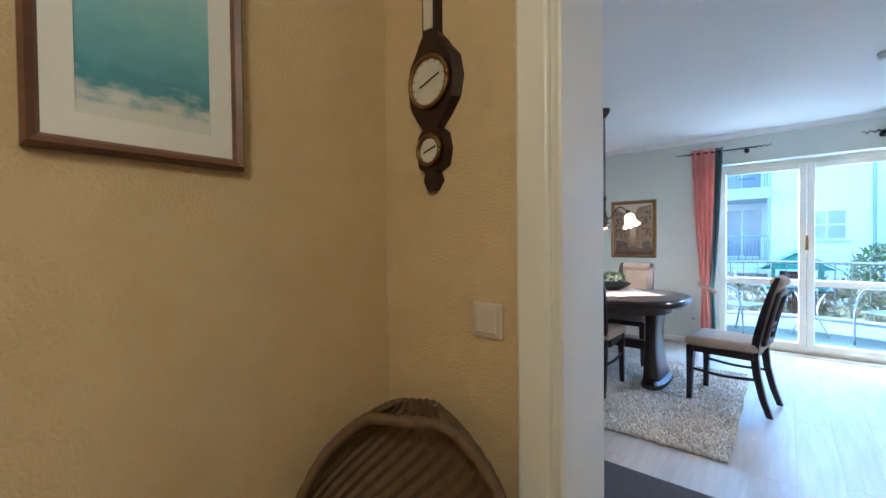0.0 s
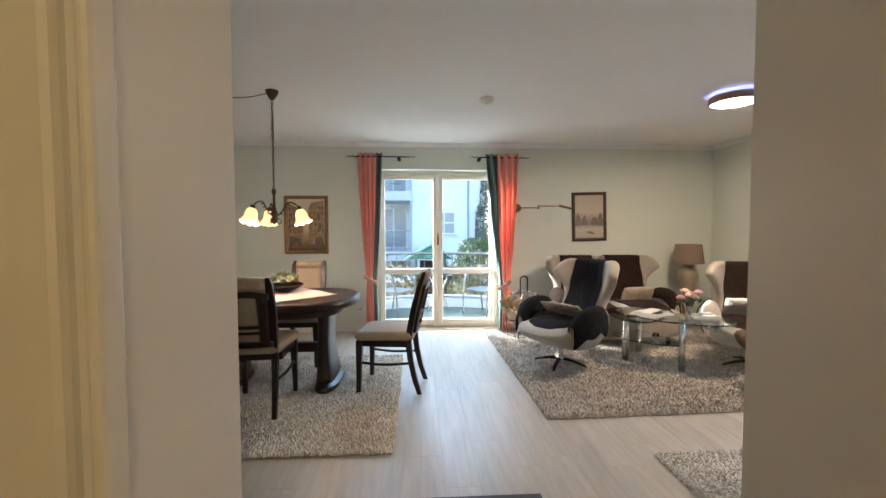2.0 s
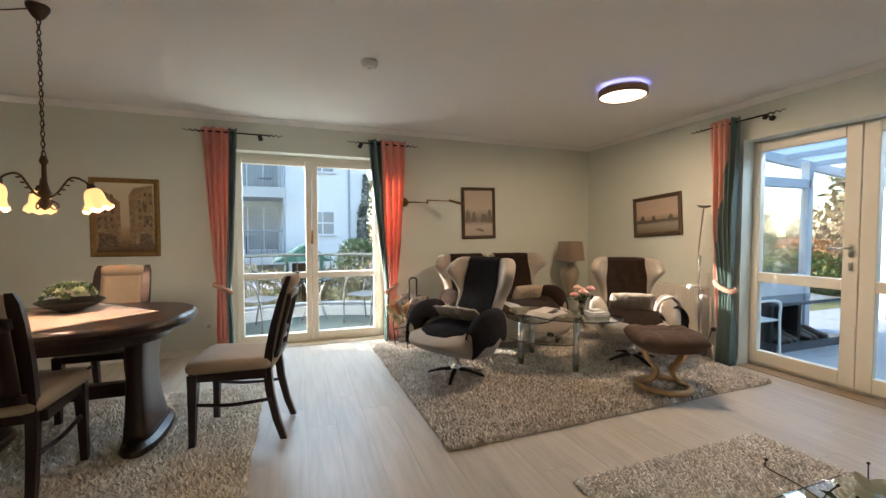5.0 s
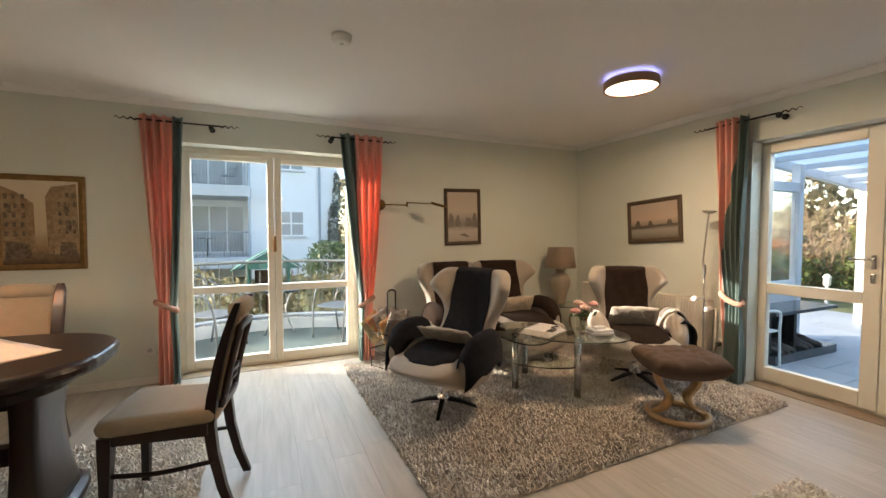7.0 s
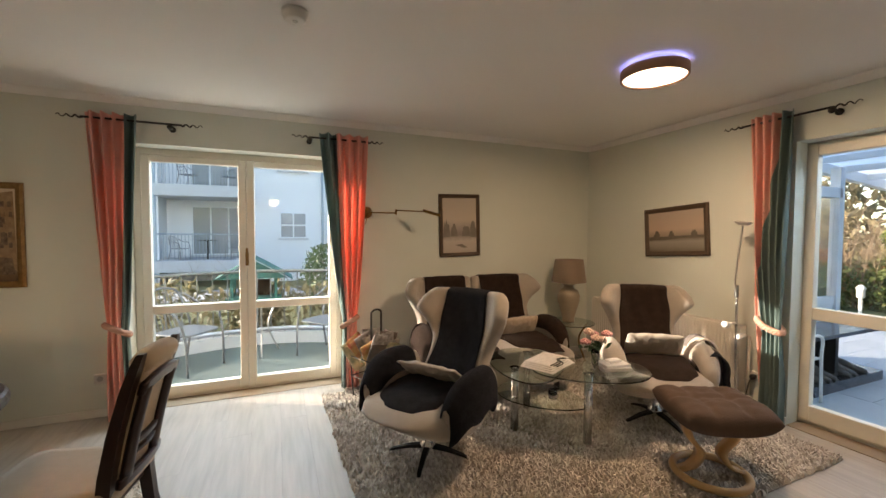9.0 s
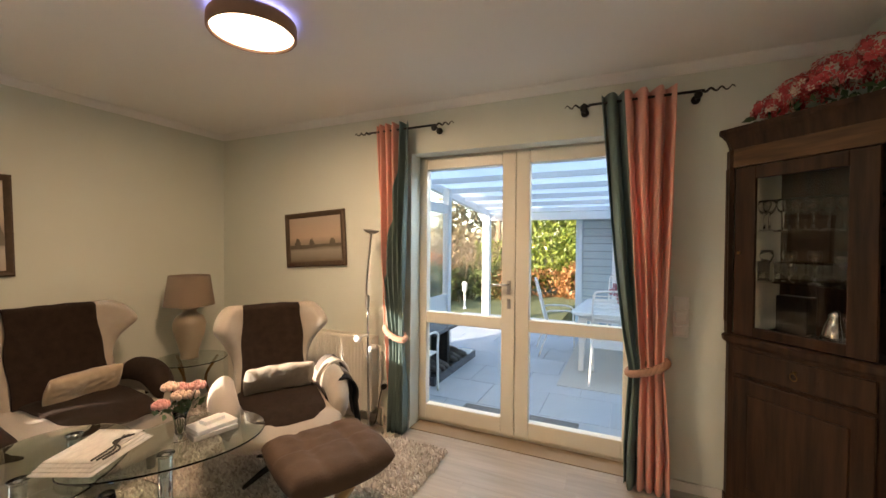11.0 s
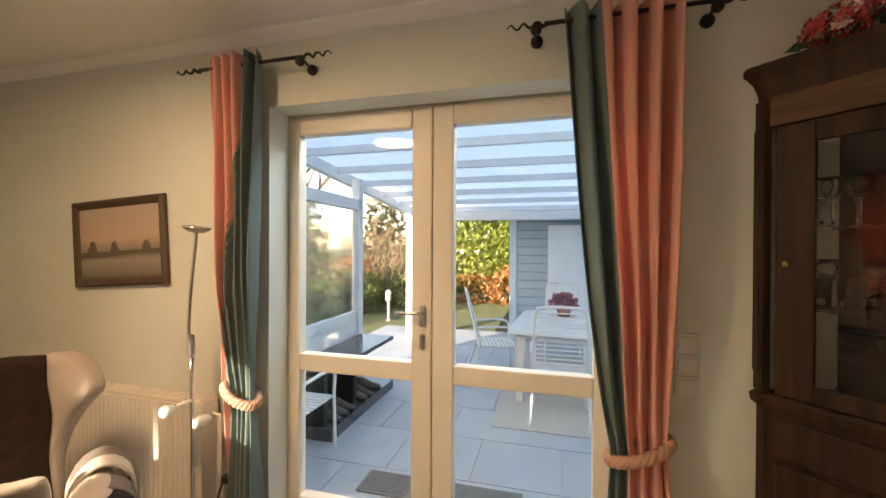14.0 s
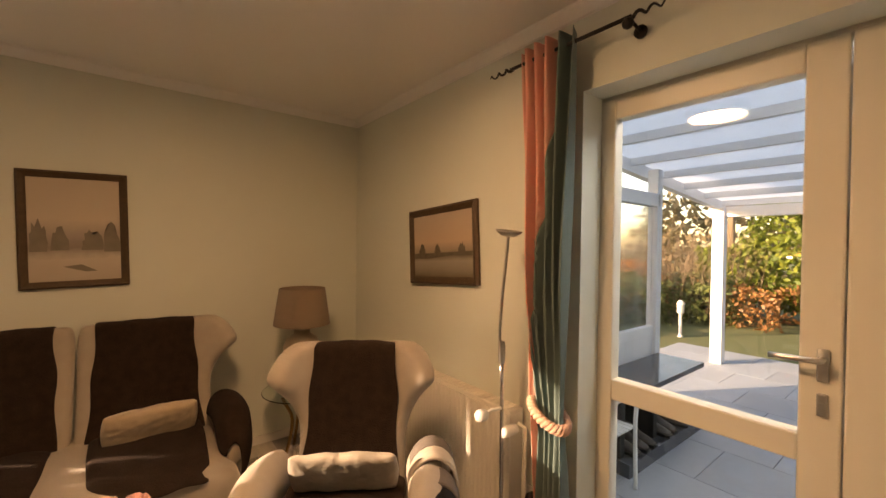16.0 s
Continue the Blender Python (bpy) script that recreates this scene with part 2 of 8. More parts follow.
wall("wall_north", "pale grey-green painted wall with a balcony window", [
    (XL - T, YW, 0, WX0, YW + T, H), (WX1, YW, 0, XR + T, YW + T, H), (WX0, YW, WZ1, WX1, YW + T, H)])
wall("wall_east", "pale grey-green painted wall with terrace doors", [
    (XR, 0.4, 0, XR + 0.145, DY0, H), (XR, DY1, 0, XR + 0.145, YW, H), (XR, DY0, DZ1, XR + 0.145, DY1, H),
    (XR + 0.145, 0.4, 0, XR + T, FY0, H), (XR + 0.145, FY1, 0, XR + T, YW, H), (XR + 0.145, FY0, FZ1, XR + T, FY1, H)])
wall("wall_west", "pale grey-green painted wall of the dining end", [(XL - T, YD, 0, XL, YW, H)])
wall("wall_south", "pale painted wall with the passage to the hall", [
    (XL - T, HY + 0.02, 0, OX0 - 0.02, YD + 0.022, H), (OX1 + 0.02, HY + 0.02, 0, XR, YD + 0.085, H), (OX0 - 0.02, HY + 0.02, OZ1 + 0.02, OX1 + 0.02, YD, H)])
bm = mesh()
box(bm, XL - T, -1.8, H, XR + T, YW + T, H + 0.2)
tagged(link("ceiling", bm, M_CEIL), "white painted plaster ceiling", "ceiling", "", "structure")
# cove along the ceiling
bm = mesh()
cp = [(0, 0), (0.055, 0), (0.05, -0.012), (0.03, -0.028), (0.012, -0.045), (0, -0.05)]
for a, b, nrm in (((XL, YW), (XR, YW), (0, -1)), ((XR, YD), (XR, YW), (-1, 0)), ((XL, YD), (XL, YW), (1, 0)), ((XL, YD), (XR, YD), (0, 1))):
    loft(bm, [[(x + nrm[0] * u, y + nrm[1] * u, H - 0.001 + w) for u, w in cp] for x, y in (a, b)])
tagged(link("cornice", bm, M_CEIL), "white plaster cove where wall meets ceiling", "cornice", "", "structure")
# hall shell
wall("hall_wall_north", "ochre textured wallpaper round the passage", [
    (-1.2, HY, 0, OX0 - 0.02, HY + 0.02, H), (OX1 + 0.02, HY, 0, 1.5, HY + 0.02, H), (OX0 - 0.02, HY, OZ1 + 0.02, OX1 + 0.02, HY + 0.02, H)], M_HALL)
wall("hall_wall_west", "ochre textured hall wall", [(-1.05, -1.8, 0, -0.885, HY, H)], M_HALL)
wall("hall_wall_east", "ochre textured hall wall", [(1.3, -1.8, 0, 1.45, HY, H)], M_HALL)
wall("hall_wall_south", "ochre textured hall wall", [(-1.05, -1.95, 0, 1.45, -1.8, H)], M_HALL)
# passage lining
pf = thing("door_frame_1", pose(0, 0, 0), "white lacquered door lining without a leaf", "door frame", "", "structure")
for x0, x1 in ((OX0 - 0.018, OX0), (OX1, OX1 + 0.018)):
    bm = mesh()
    box(bm, x0, HY - 0.03, 0, x1, YD + (0.034 if x0 < 0 else 0.115), OZ1)
    part("jamb", bm, M_WHITE, pf)
bm = mesh()
box(bm, OX0 - 0.018, HY - 0.03, OZ1, OX1 + 0.018, YD + 0.012, OZ1 + 0.018)
part("head", bm, M_WHITE, pf)
for yy0, yy1 in ((HY - 0.045, HY - 0.003), (YD + 0.002, YD + 0.026)):
    for x0, x1 in ((OX0 - 0.085, OX0 - 0.012), (OX1 + 0.012, OX1 + 0.085)):
        bm = mesh()
        dy = 0.0 if yy0 < 1 else (0.085 if x0 > 0 else 0.022)
        box(bm, x0, yy0 + dy, 0, x1, yy1 + dy, OZ1 + 0.085, 0.008)
        part("casing", bm, M_WHITE, pf)
    bm = mesh()
    box(bm, OX0 - 0.012, yy0, OZ1 + 0.012, OX1 + 0.012, yy1, OZ1 + 0.085, 0.008)
    part("casing", bm, M_WHITE, pf)
for x0, x1 in ((OX0 + 0.001, OX0 + 0.014), (OX1 - 0.014, OX1 - 0.001)):
    bm = mesh()
    box(bm, x0, HY - 0.042, 0, x1, HY - 0.012, OZ1 - 0.001, 0.005)
    part("bead", bm, M_WHITE, pf)
# baseboards
bm = mesh()
for b in ((XL, YW - 0.014, 0, WX0, YW, 0.06), (WX1, YW - 0.014, 0, XR, YW, 0.06), (XR - 0.014, YD, 0, XR, DY0, 0.06), (XR - 0.014, DY1, 0, XR, YW - 0.014, 0.06),
          (XL, YD, 0, XL + 0.014, YW - 0.014, 0.06), (XL + 0.014, YD + 0.022, 0, OX0 - 0.09, YD + 0.036, 0.06), (OX1 + 0.09, YD + 0.085, 0, XR - 0.014, YD + 0.099, 0.06)):
    box(bm, *b, 0.003)
tagged(link("baseboard", bm, M_WHITE), "low white painted baseboard", "baseboard", "", "structure")


def glazed(name, m, width, height, leaves, label, sill_rail, frame_w=0.055, stile=0.10, rail=0.035):
    """A wide glazed window or double door: lining, two leaves with one cross rail, panes, handle. It stands in x, faces -y."""
    th = thing(name, m, label, "window" if "window" in name else "door", "", "structure")
    for nm, b in (("frame_post", (-width / 2, 0, 0, -width / 2 + frame_w, 0.07, height)), ("frame_post", (width / 2 - frame_w, 0, 0, width / 2, 0.07, height)),
                  ("frame_head", (-width / 2 + frame_w, 0, height - frame_w, width / 2 - frame_w, 0.07, height)), ("threshold", (-width / 2 + frame_w, 0, 0, width / 2 - frame_w, 0.07, 0.03))):
        bm = mesh()
        box(bm, *b, 0.006)
        part(nm, bm, M_FRAME, th)
    lw = (width - 2 * frame_w) / leaves
    for k in range(leaves):
        x0 = -width / 2 + frame_w + k * lw + 0.002
        x1 = x0 + lw - 0.004
        z0, z1 = 0.032, height - frame_w - 0.003
        for nm, b in (("stile", (x0, -0.02, z0, x0 + stile, 0.05, z1)), ("stile", (x1 - stile, -0.02, z0, x1, 0.05, z1)), ("bottom_rail", (x0 + stile, -0.02, z0, x1 - stile, 0.05, z0 + stile + 0.02)),
                      ("top_rail", (x0 + stile, -0.02, z1 - stile + 0.01, x1 - stile, 0.05, z1)), ("cross_rail", (x0 + stile, -0.018, sill_rail - rail, x1 - stile, 0.048, sill_rail + rail))):
            bm = mesh()
            box(bm, *b, 0.007)
            part(nm, bm, M_FRAME, th)
        for zz0, zz1 in ((z0 + stile + 0.02, sill_rail - rail), (sill_rail + rail, z1 - stile + 0.01)):
            bm = mesh()
            box(bm, x0 + stile - 0.004, 0.012, zz0 - 0.004, x1 - stile + 0.004, 0.02, zz1 + 0.004)
            p = part("pane", bm, M_GLASS, th, "clear glass pane")
            p.visible_shadow = False
    return th


# planked floor bed, hall tiles
bm = mesh()
box(bm, XL - T, HY, -0.25, XR + T, YW + T, -0.006)
floor = tagged(link("floor", bm, M_JOINT), "pale grey-brown wood-look laminate floor", "floor", "", "structure")
bm = mesh()
box(bm, -1.05, -1.95, -0.25, 1.45, HY, -0.006)
hall_floor = tagged(link("hall_floor", bm, M_JOINT), "dark slate-grey tiled hall floor", "floor", "", "structure")

# ---- more materials ----
M_WOOD = mat("mahogany", (0.030, 0.011, 0.008), 0.3, 0, (0.012, 0.005, 0.004), 6.0, 0.9, 0.05, 60.0, stretch=(1, 1, 0.15), detail=8.0)
M_OAK = mat("dark_oak", (0.066, 0.031, 0.014), 0.5, 0, (0.010, 0.006, 0.004), 9.0, 0.45, 0.2, 90.0, spec=0.2, stretch=(3, 3, 0.25), detail=9.0)
M_BEECH = mat("beech_bentwood", (0.60, 0.38, 0.17), 0.35, 0, (0.50, 0.30, 0.125), 8.0, 0.8, 0.04, 80.0, stretch=(1, 1, 0.3))
M_SEAT = mat("beige_velour", (0.46, 0.375, 0.275), 0.95, 0, (0.39, 0.31, 0.22), 22.0, 0.9, 0.3, 350.0, spec=0.2, sheen=0.3)
M_CREAM = mat("cream_upholstery", (0.41, 0.36, 0.30), 0.95, 0, (0.345, 0.30, 0.25), 18.0, 0.9, 0.35, 300.0, spec=0.2, sheen=0.35)
M_PLUSH = mat("dark_plush", (0.040, 0.026, 0.020), 1.0, 0, (0.019, 0.013, 0.010), 25.0, 0.9, 0.8, 160.0, spec=0.05, sheen=0.03)
M_PLUSHB = mat("black_plush", (0.022, 0.022, 0.026), 1.0, 0, (0.009, 0.009, 0.011), 25.0, 0.9, 0.8, 160.0, spec=0.05, sheen=0.04)
M_LEATHER = mat("brown_suede", (0.115, 0.075, 0.052), 0.8, 0, (0.058, 0.037, 0.026), 7.0, 0.8, 0.35, 120.0, spec=0.3)
M_CHROME = mat("chrome", (0.72, 0.72, 0.73), 0.14, 1.0, (0.6, 0.6, 0.62), 20.0, 0.6)
M_STEEL = mat("brushed_steel", (0.55, 0.54, 0.52), 0.32, 1.0, (0.45, 0.44, 0.42), 30.0, 0.8)
M_BLACK = mat("black_metal", (0.02, 0.019, 0.018), 0.45, 0.6, (0.035, 0.03, 0.025), 30.0, 0.8, 0.1, 150.0)
M_BRASS = mat("aged_brass", (0.33, 0.20, 0.07), 0.35, 1.0, (0.20, 0.12, 0.045), 25.0, 0.9)
M_IRON = mat("bronzed_iron", (0.055, 0.038, 0.024), 0.5, 0.7, (0.10, 0.07, 0.04), 40.0, 0.9, 0.2, 120.0)
M_SALMON = cloth("salmon_cloth", (0.88, 0.60, 0.50), (0.82, 0.54, 0.44), 0.44, through=(0.98, 0.42, 0.32))
M_TEAL = cloth("grey_green_cloth", (0.20, 0.275, 0.26), (0.165, 0.235, 0.22), 0.3)
M_TIE = mat("braided_tie", (0.62, 0.36, 0.26), 0.9, 0, (0.40, 0.24, 0.17), 30.0, 0.9, 0.5, 200.0)
M_TABLEGLASS = glass("table_glass", (0.86, 0.95, 0.91))
M_CLEAR = glass("clear_glassware", (0.98, 0.98, 0.97))
M_LINEN = mat("pale_linen", (0.66, 0.57, 0.47), 0.9, 0, (0.60, 0.51, 0.42), 14.0, 0.9, 0.2, 260.0, spec=0.2)
M_PILLOW = mat("cream_satin", (0.50, 0.455, 0.39), 0.45, 0, (0.40, 0.355, 0.30), 14.0, 0.7, 0.5, 40.0)
M_PAPER = mat("newsprint", (0.66, 0.64, 0.60), 0.9, 0, (0.48, 0.465, 0.44), 22.0, 0.6, 0.05, 80.0, stretch=(1, 4, 1))
M_WHITEP = mat("white_plastic", (0.76, 0.75, 0.72), 0.35, 0, (0.73, 0.72, 0.69), 10.0, 0.8)
M_CERAMIC = mat("beige_ceramic", (0.36, 0.30, 0.22), 0.4, 0, (0.28, 0.225, 0.16), 6.0, 0.9, 0.08, 60.0)
M_RADIATOR = mat("radiator_enamel", (0.74, 0.70, 0.62), 0.35, 0, (0.70, 0.66, 0.58), 6.0, 0.8)
M_WICKER = mat("wicker", (0.17, 0.105, 0.042), 0.65, 0, (0.075, 0.046, 0.019), 40.0, 0.9, 0.4, 120.0)
M_SHADE = cloth("taupe_shade", (0.30, 0.225, 0.165), (0.26, 0.195, 0.14), 0.25, 120.0)
M_PINK = mat("pink_petals", (0.58, 0.24, 0.25), 0.7, 0, (0.70, 0.42, 0.38), 12.0, 0.9, 0.1, 60.0)
M_APRICOT = mat("apricot_petals", (0.68, 0.46, 0.36), 0.7, 0, (0.74, 0.58, 0.48), 12.0, 0.9, 0.1, 60.0)
M_RED = mat("crimson_petals", (0.48, 0.035, 0.05), 0.7, 0, (0.60, 0.12, 0.12), 14.0, 0.9)
M_IVORY = mat("ivory_petals", (0.72, 0.62, 0.50), 0.7, 0, (0.62, 0.46, 0.38), 14.0, 0.9)
M_LEAF = mat("green_leaf", (0.055, 0.10, 0.035), 0.55, 0, (0.03, 0.065, 0.02), 9.0, 0.9)
M_SUCC = mat("pale_succulent", (0.13, 0.175, 0.085), 0.6, 0, (0.06, 0.085, 0.04), 12.0, 0.9)


def pile_material(name, a, b, c):
    """Shag: each tuft takes its own shade between three, in soft patches."""
    m = bpy.data.materials.new(name)
    m.use_nodes = True
    nt = m.node_tree
    p = nt.nodes["Principled BSDF"]
    p.inputs["Roughness"].default_value, p.inputs["Specular IOR Level"].default_value = 0.85, 0.25
    p.inputs["Sheen Weight"].default_value = 0.3
    g = nt.nodes.new("ShaderNodeNewGeometry")
    tc = nt.nodes.new("ShaderNodeTexCoord")
    n = nt.nodes.new("ShaderNodeTexNoise")
    n.inputs["Scale"].default_value, n.inputs["Detail"].default_value = 7.0, 5.0
    nt.links.new(tc.outputs["Object"], n.inputs["Vector"])
    ad = nt.nodes.new("ShaderNodeMath")
    ad.operation = "MULTIPLY_ADD"
    ad.inputs[1].default_value = 0.7
    nt.links.new(g.outputs["Random Per Island"], ad.inputs[0])
    sb = nt.nodes.new("ShaderNodeMath")
    sb.operation = "MULTIPLY_ADD"
    sb.inputs[1].default_value, sb.inputs[2].default_value = 1.3, -0.5
    nt.links.new(n.outputs["Fac"], sb.inputs[0])
    nt.links.new(sb.outputs["Value"], ad.inputs[2])
    r = nt.nodes.new("ShaderNodeValToRGB")
    r.color_ramp.elements[0].color, r.color_ramp.elements[1].color = (*a, 1), (*c, 1)
    e = r.color_ramp.elements.new(0.5)
    e.color = (*b, 1)
    nt.links.new(ad.outputs["Value"], r.inputs["Fac"])
    nt.links.new(r.outputs["Color"], p.inputs["Base Color"])
    return m


M_PILE = pile_material("shag_pile", (0.36, 0.315, 0.265), (0.57, 0.515, 0.445), (0.74, 0.69, 0.615))
M_PILEL = pile_material("pale_shag_pile", (0.58, 0.53, 0.47), (0.76, 0.715, 0.65), (0.86, 0.825, 0.76))
M_BACK = mat("rug_backing", (0.45, 0.40, 0.34), 0.95, 0, (0.38, 0.33, 0.28), 30.0, 0.9)


def rug(m, w, d, label, material, step, seed, height=0.03):
    th = thing("rug", m, label, "rug", "shaggy rugs")
    bm = mesh()
    box(bm, -w / 2, -d / 2, 0.001, w / 2, d / 2, 0.010, 0.003)
    part("backing", bm, M_BACK, th)
    rng = np.random.default_rng(seed)
    nx, ny = int(w / step), int(d / step)
    gx, gy = np.meshgrid((np.arange(nx) + 0.5) / nx * w - w / 2, (np.arange(ny) + 0.5) / ny * d - d / 2)
    n = nx * ny
    base = np.stack([gx.ravel() + rng.normal(0, step * 0.3, n), gy.ravel() + rng.normal(0, step * 0.3, n), np.full(n, 0.008)], 1)
    ang = rng.uniform(0, 2 * np.pi, n)
    lean = rng.uniform(0.2, 1.1, n) * height * 0.6
    flow = 2.5 * np.sin(base[:, 0] * 3.1 + 1.3 * np.sin(base[:, 1] * 2.3)) + rng.normal(0, 1.6, n)
    tip = base + np.stack([lean * np.cos(flow), lean * np.sin(flow), rng.uniform(0.65, 1.1, n) * height], 1)
    r = step * rng.uniform(0.62, 0.98, n)
    corner = [base + np.stack([r * np.cos(ang + k * 2.0944), r * np.sin(ang + k * 2.0944), 0 * r], 1) for k in range(3)]
    mid = [(c * 0.6 + (base * 0.45 + tip * 0.55) * 0.4) + np.array([0, 0, height * 0.35]) for c in corner]
    v = np.stack([*corner, *mid, tip], 1).reshape(-1, 3)
    o = (np.arange(n) * 7)[:, None]
    f = np.concatenate([o + np.array(q) for q in ([0, 1, 4], [0, 4, 3], [1, 2, 5], [1, 5, 4], [2, 0, 3], [2, 3, 5], [3, 4, 6], [4, 5, 6], [5, 3, 6])])
    me = bpy.data.meshes.new("shag")
    me.from_pydata(v.tolist(), [], f.tolist())
    me.materials.append(material)
    ob = new("shag", me)
    ob.parent = th
    tagged(ob, "", "", "", "stuff")
    return th


rug(pose(2.235, 4.41, 0, 0, 0, 1.3), 2.93, 2.32, "large shaggy grey-brown rug under the seating group", M_PILE, 0.019, 4, 0.034)
rug(pose(-1.52, 3.77, 0, 0, 0, 0.4), 2.5, 1.86, "shaggy pale beige rug under the dining table", M_PILEL, 0.019, 5, 0.028)
rug(pose(1.97, 2.03, 0, 0, 0, 0.0), 1.38, 1.42, "shaggy grey-beige rug under the low glass table", M_PILEL, 0.017, 6, 0.026)

# ---- windows and doors ----
win1 = glazed("window_1", pose((WX0 + WX1) / 2, 6.0, 0.0), WX1 - WX0, WZ1, 2, "white wooden balcony window door with two leaves", 0.78, 0.055, 0.064)
door1 = glazed("door_1", pose(4.10, (FY0 + FY1) / 2, 0.0, 0, 0, -90), FY1 - FY0, FZ1, 2, "white wooden double terrace door, closed", 0.848, 0.03, 0.10, 0.045)


def lever(parent, x, z, material, side=1):
    bm = mesh()
    box(bm, x - 0.014, -0.034, z - 0.07, x + 0.014, -0.02, z + 0.03, 0.005)
    tube(bm, curve([(x, -0.025, z), (x, -0.07, z), (x + side * 0.02, -0.078, z), (x + side * 0.12, -0.075, z - 0.004)], 4), 0.009, 8)
    part("door_handle", bm, material, parent, "satin metal lever handle", True)


lever(door1, 0.045 - 0.09, 1.14, M_STEEL, -1)
bm = mesh()
box(bm, -0.058, -0.032, 0.965, -0.032, -0.018, 1.035, 0.005)
lathe(bm, [(0.0, 0.0), (0.009, 0.0), (0.009, 0.008), (0, 0.008)], 10, (0, 0, 0), pose(-0.045, -0.03, 1.0, 90))
part("keyhole_plate", bm, M_STEEL, door1)
bm = mesh()
box(bm, -0.014, -0.03, 1.14, 0.014, -0.018, 1.26, 0.004)
box(bm, -0.010, -0.055, 1.17, 0.010, -0.03, 1.30, 0.005)
part("window_handle", bm, M_BRASS, win1)
# dark rubber threshold strips under the door leaves
for nm, b in (("door_sill_1", (XR + 0.0, DY0, -0.004, XR + T, DY1, 0.006)), ("window_sill_1", (WX0, YW, -0.004, WX1, YW + T, 0.004))):
    bm = mesh()
    box(bm, *b)
    tagged(link(nm, bm, mat(nm + "_oak", (0.34, 0.26, 0.17), 0.5, 0, (0.25, 0.18, 0.11), 8, 0.9)), "worn wooden sill strip", "sill", "", "structure")


# ---- curtains ----
def curtain(m, top, tie, bottom, z_top, z_tie, teal_side, label, seed, teal_share=0.27, low_share=None):
    """Two joined lengths, salmon and grey-green, gathered by a braided tie. x along the rod; teal_side: -1 or 1."""
    rng = random.Random(seed)
    th = thing("curtain", m, label, "curtain", "curtains")
    ph = rng.uniform(0, 6)

    def at(u, z):
        def lerp3(i):
            if z > z_tie:
                k = (z - z_tie) / (z_top - z_tie)
                k = k ** 0.75
                return tie[i] + (top[i] - tie[i]) * k
            k = (z_tie - z) / z_tie
            return tie[i] + (bottom[i] - tie[i]) * min(1, k * 1.6) ** 0.8
        a, b = lerp3(0), lerp3(1)
        k = min(1, abs(z - z_tie) / 0.5)
        amp = 0.016 + 0.030 * k
        x = a + (b - a) * u
        y = amp * math.sin(u * 9.5 * math.pi + ph + 0.25 * math.sin(z * 3)) + 0.010 * math.sin(u * 23 + z * 4 + ph) - 0.02 * (1 - k) * math.sin(math.pi * u) * 2
        return (x + 0.006 * math.sin(u * 31 + z * 2), y, z)

    cols, rows = 66, 44
    for nm, u0, u1, mt in (("salmon_length", 0.0, 1 - teal_share, M_SALMON), ("green_length", 1 - teal_share, 1.0, M_TEAL)):
        bm = mesh()
        n = 56 if low_share else max(8, int(cols * (u1 - u0)))
        g = []
        for r in range(rows + 1):
            z = 0.012 + (z_top + 0.045 - 0.012) * r / rows
            row = []
            for c in range(n + 1):
                cut = 1 - teal_share - ((low_share or teal_share) - teal_share) * step01(z_top, z_tie, z)
                u = cut * c / n if nm == "salmon_length" else cut + (1 - cut) * c / n
                row.append(at(u if teal_side > 0 else 1 - u, z))
            g.append(row)
        sheet(bm, g, 0.004)
        part(nm, bm, mt, th, "", True)
    # braided tie
    bm = mesh()
    cx, hw = (tie[0] + tie[1]) / 2, (tie[1] - tie[0]) / 2 + 0.012
    for s in range(3):
        pts = []
        for k in range(73):
            a = 2 * math.pi * k / 72
            w = a * 9 + s * 2.094
            pts.append((cx + (hw + 0.009 * math.cos(w)) * math.cos(a), (0.052 + 0.009 * math.cos(w)) * math.sin(a) - 0.018, z_tie + 0.04 * math.cos(a) * -teal_side - 0.012 * math.sin(a) + 0.013 * math.sin(w)))
        tube(bm, pts, 0.013, 7)
    part("tie_back", bm, M_TIE, th, "braided salmon and brown tie", True)
    return th


def rod(m, x0, x1, holders, label="short black wrought-iron curtain rod with wavy ends"):
    th = thing("curtain_rod", m, label, "curtain rod", "curtain rods")
    bm = mesh()
    cyl(bm, (x0 + 0.14, 0, 0), (x1 - 0.14, 0, 0), 0.008, None, 10)
    part("bar", bm, M_BLACK, th, "", True)
    for e, s in ((x0, 1), (x1, -1)):
        bm = mesh()
        tube(bm, [(e + s * 0.15 * (k / 24), 0.006 * math.cos(k * 0.8), 0.011 * math.sin(k * 0.8) * (1 - 0.3 * k / 24)) for k in range(25)], 0.006, 7, [0.0025 + 0.005 * k / 24 for k in range(25)])
        part("finial", bm, M_BLACK, th, "", True)
    for hx in holders:
        bm = mesh()
        cyl(bm, (hx, 0, 0), (hx, 0.09, -0.02), 0.006, None, 8)
        bmesh.ops.create_uvsphere(bm, u_segments=12, v_segments=8, radius=0.021, matrix=pose(hx, -0.004, -0.022))
        cyl(bm, (hx, 0.085, -0.02), (hx, 0.098, -0.02), 0.024, None, 14)
        part("bracket", bm, M_BLACK, th, "", True)
    return th


YC = YW - 0.125
XC = XR - 0.10
curtain(pose(0, YC, 0), (-0.885, -0.565), (-0.785, -0.66), (-0.80, -0.63), 2.28, 0.70, 1, "salmon and grey-green curtain tied back beside the balcony window", 1)
curtain(pose(0, YC, 0), (0.765, 1.19), (0.955, 1.07), (0.93, 1.09), 2.28, 0.62, -1, "salmon and dark green curtain with sun behind it", 2, 0.33)
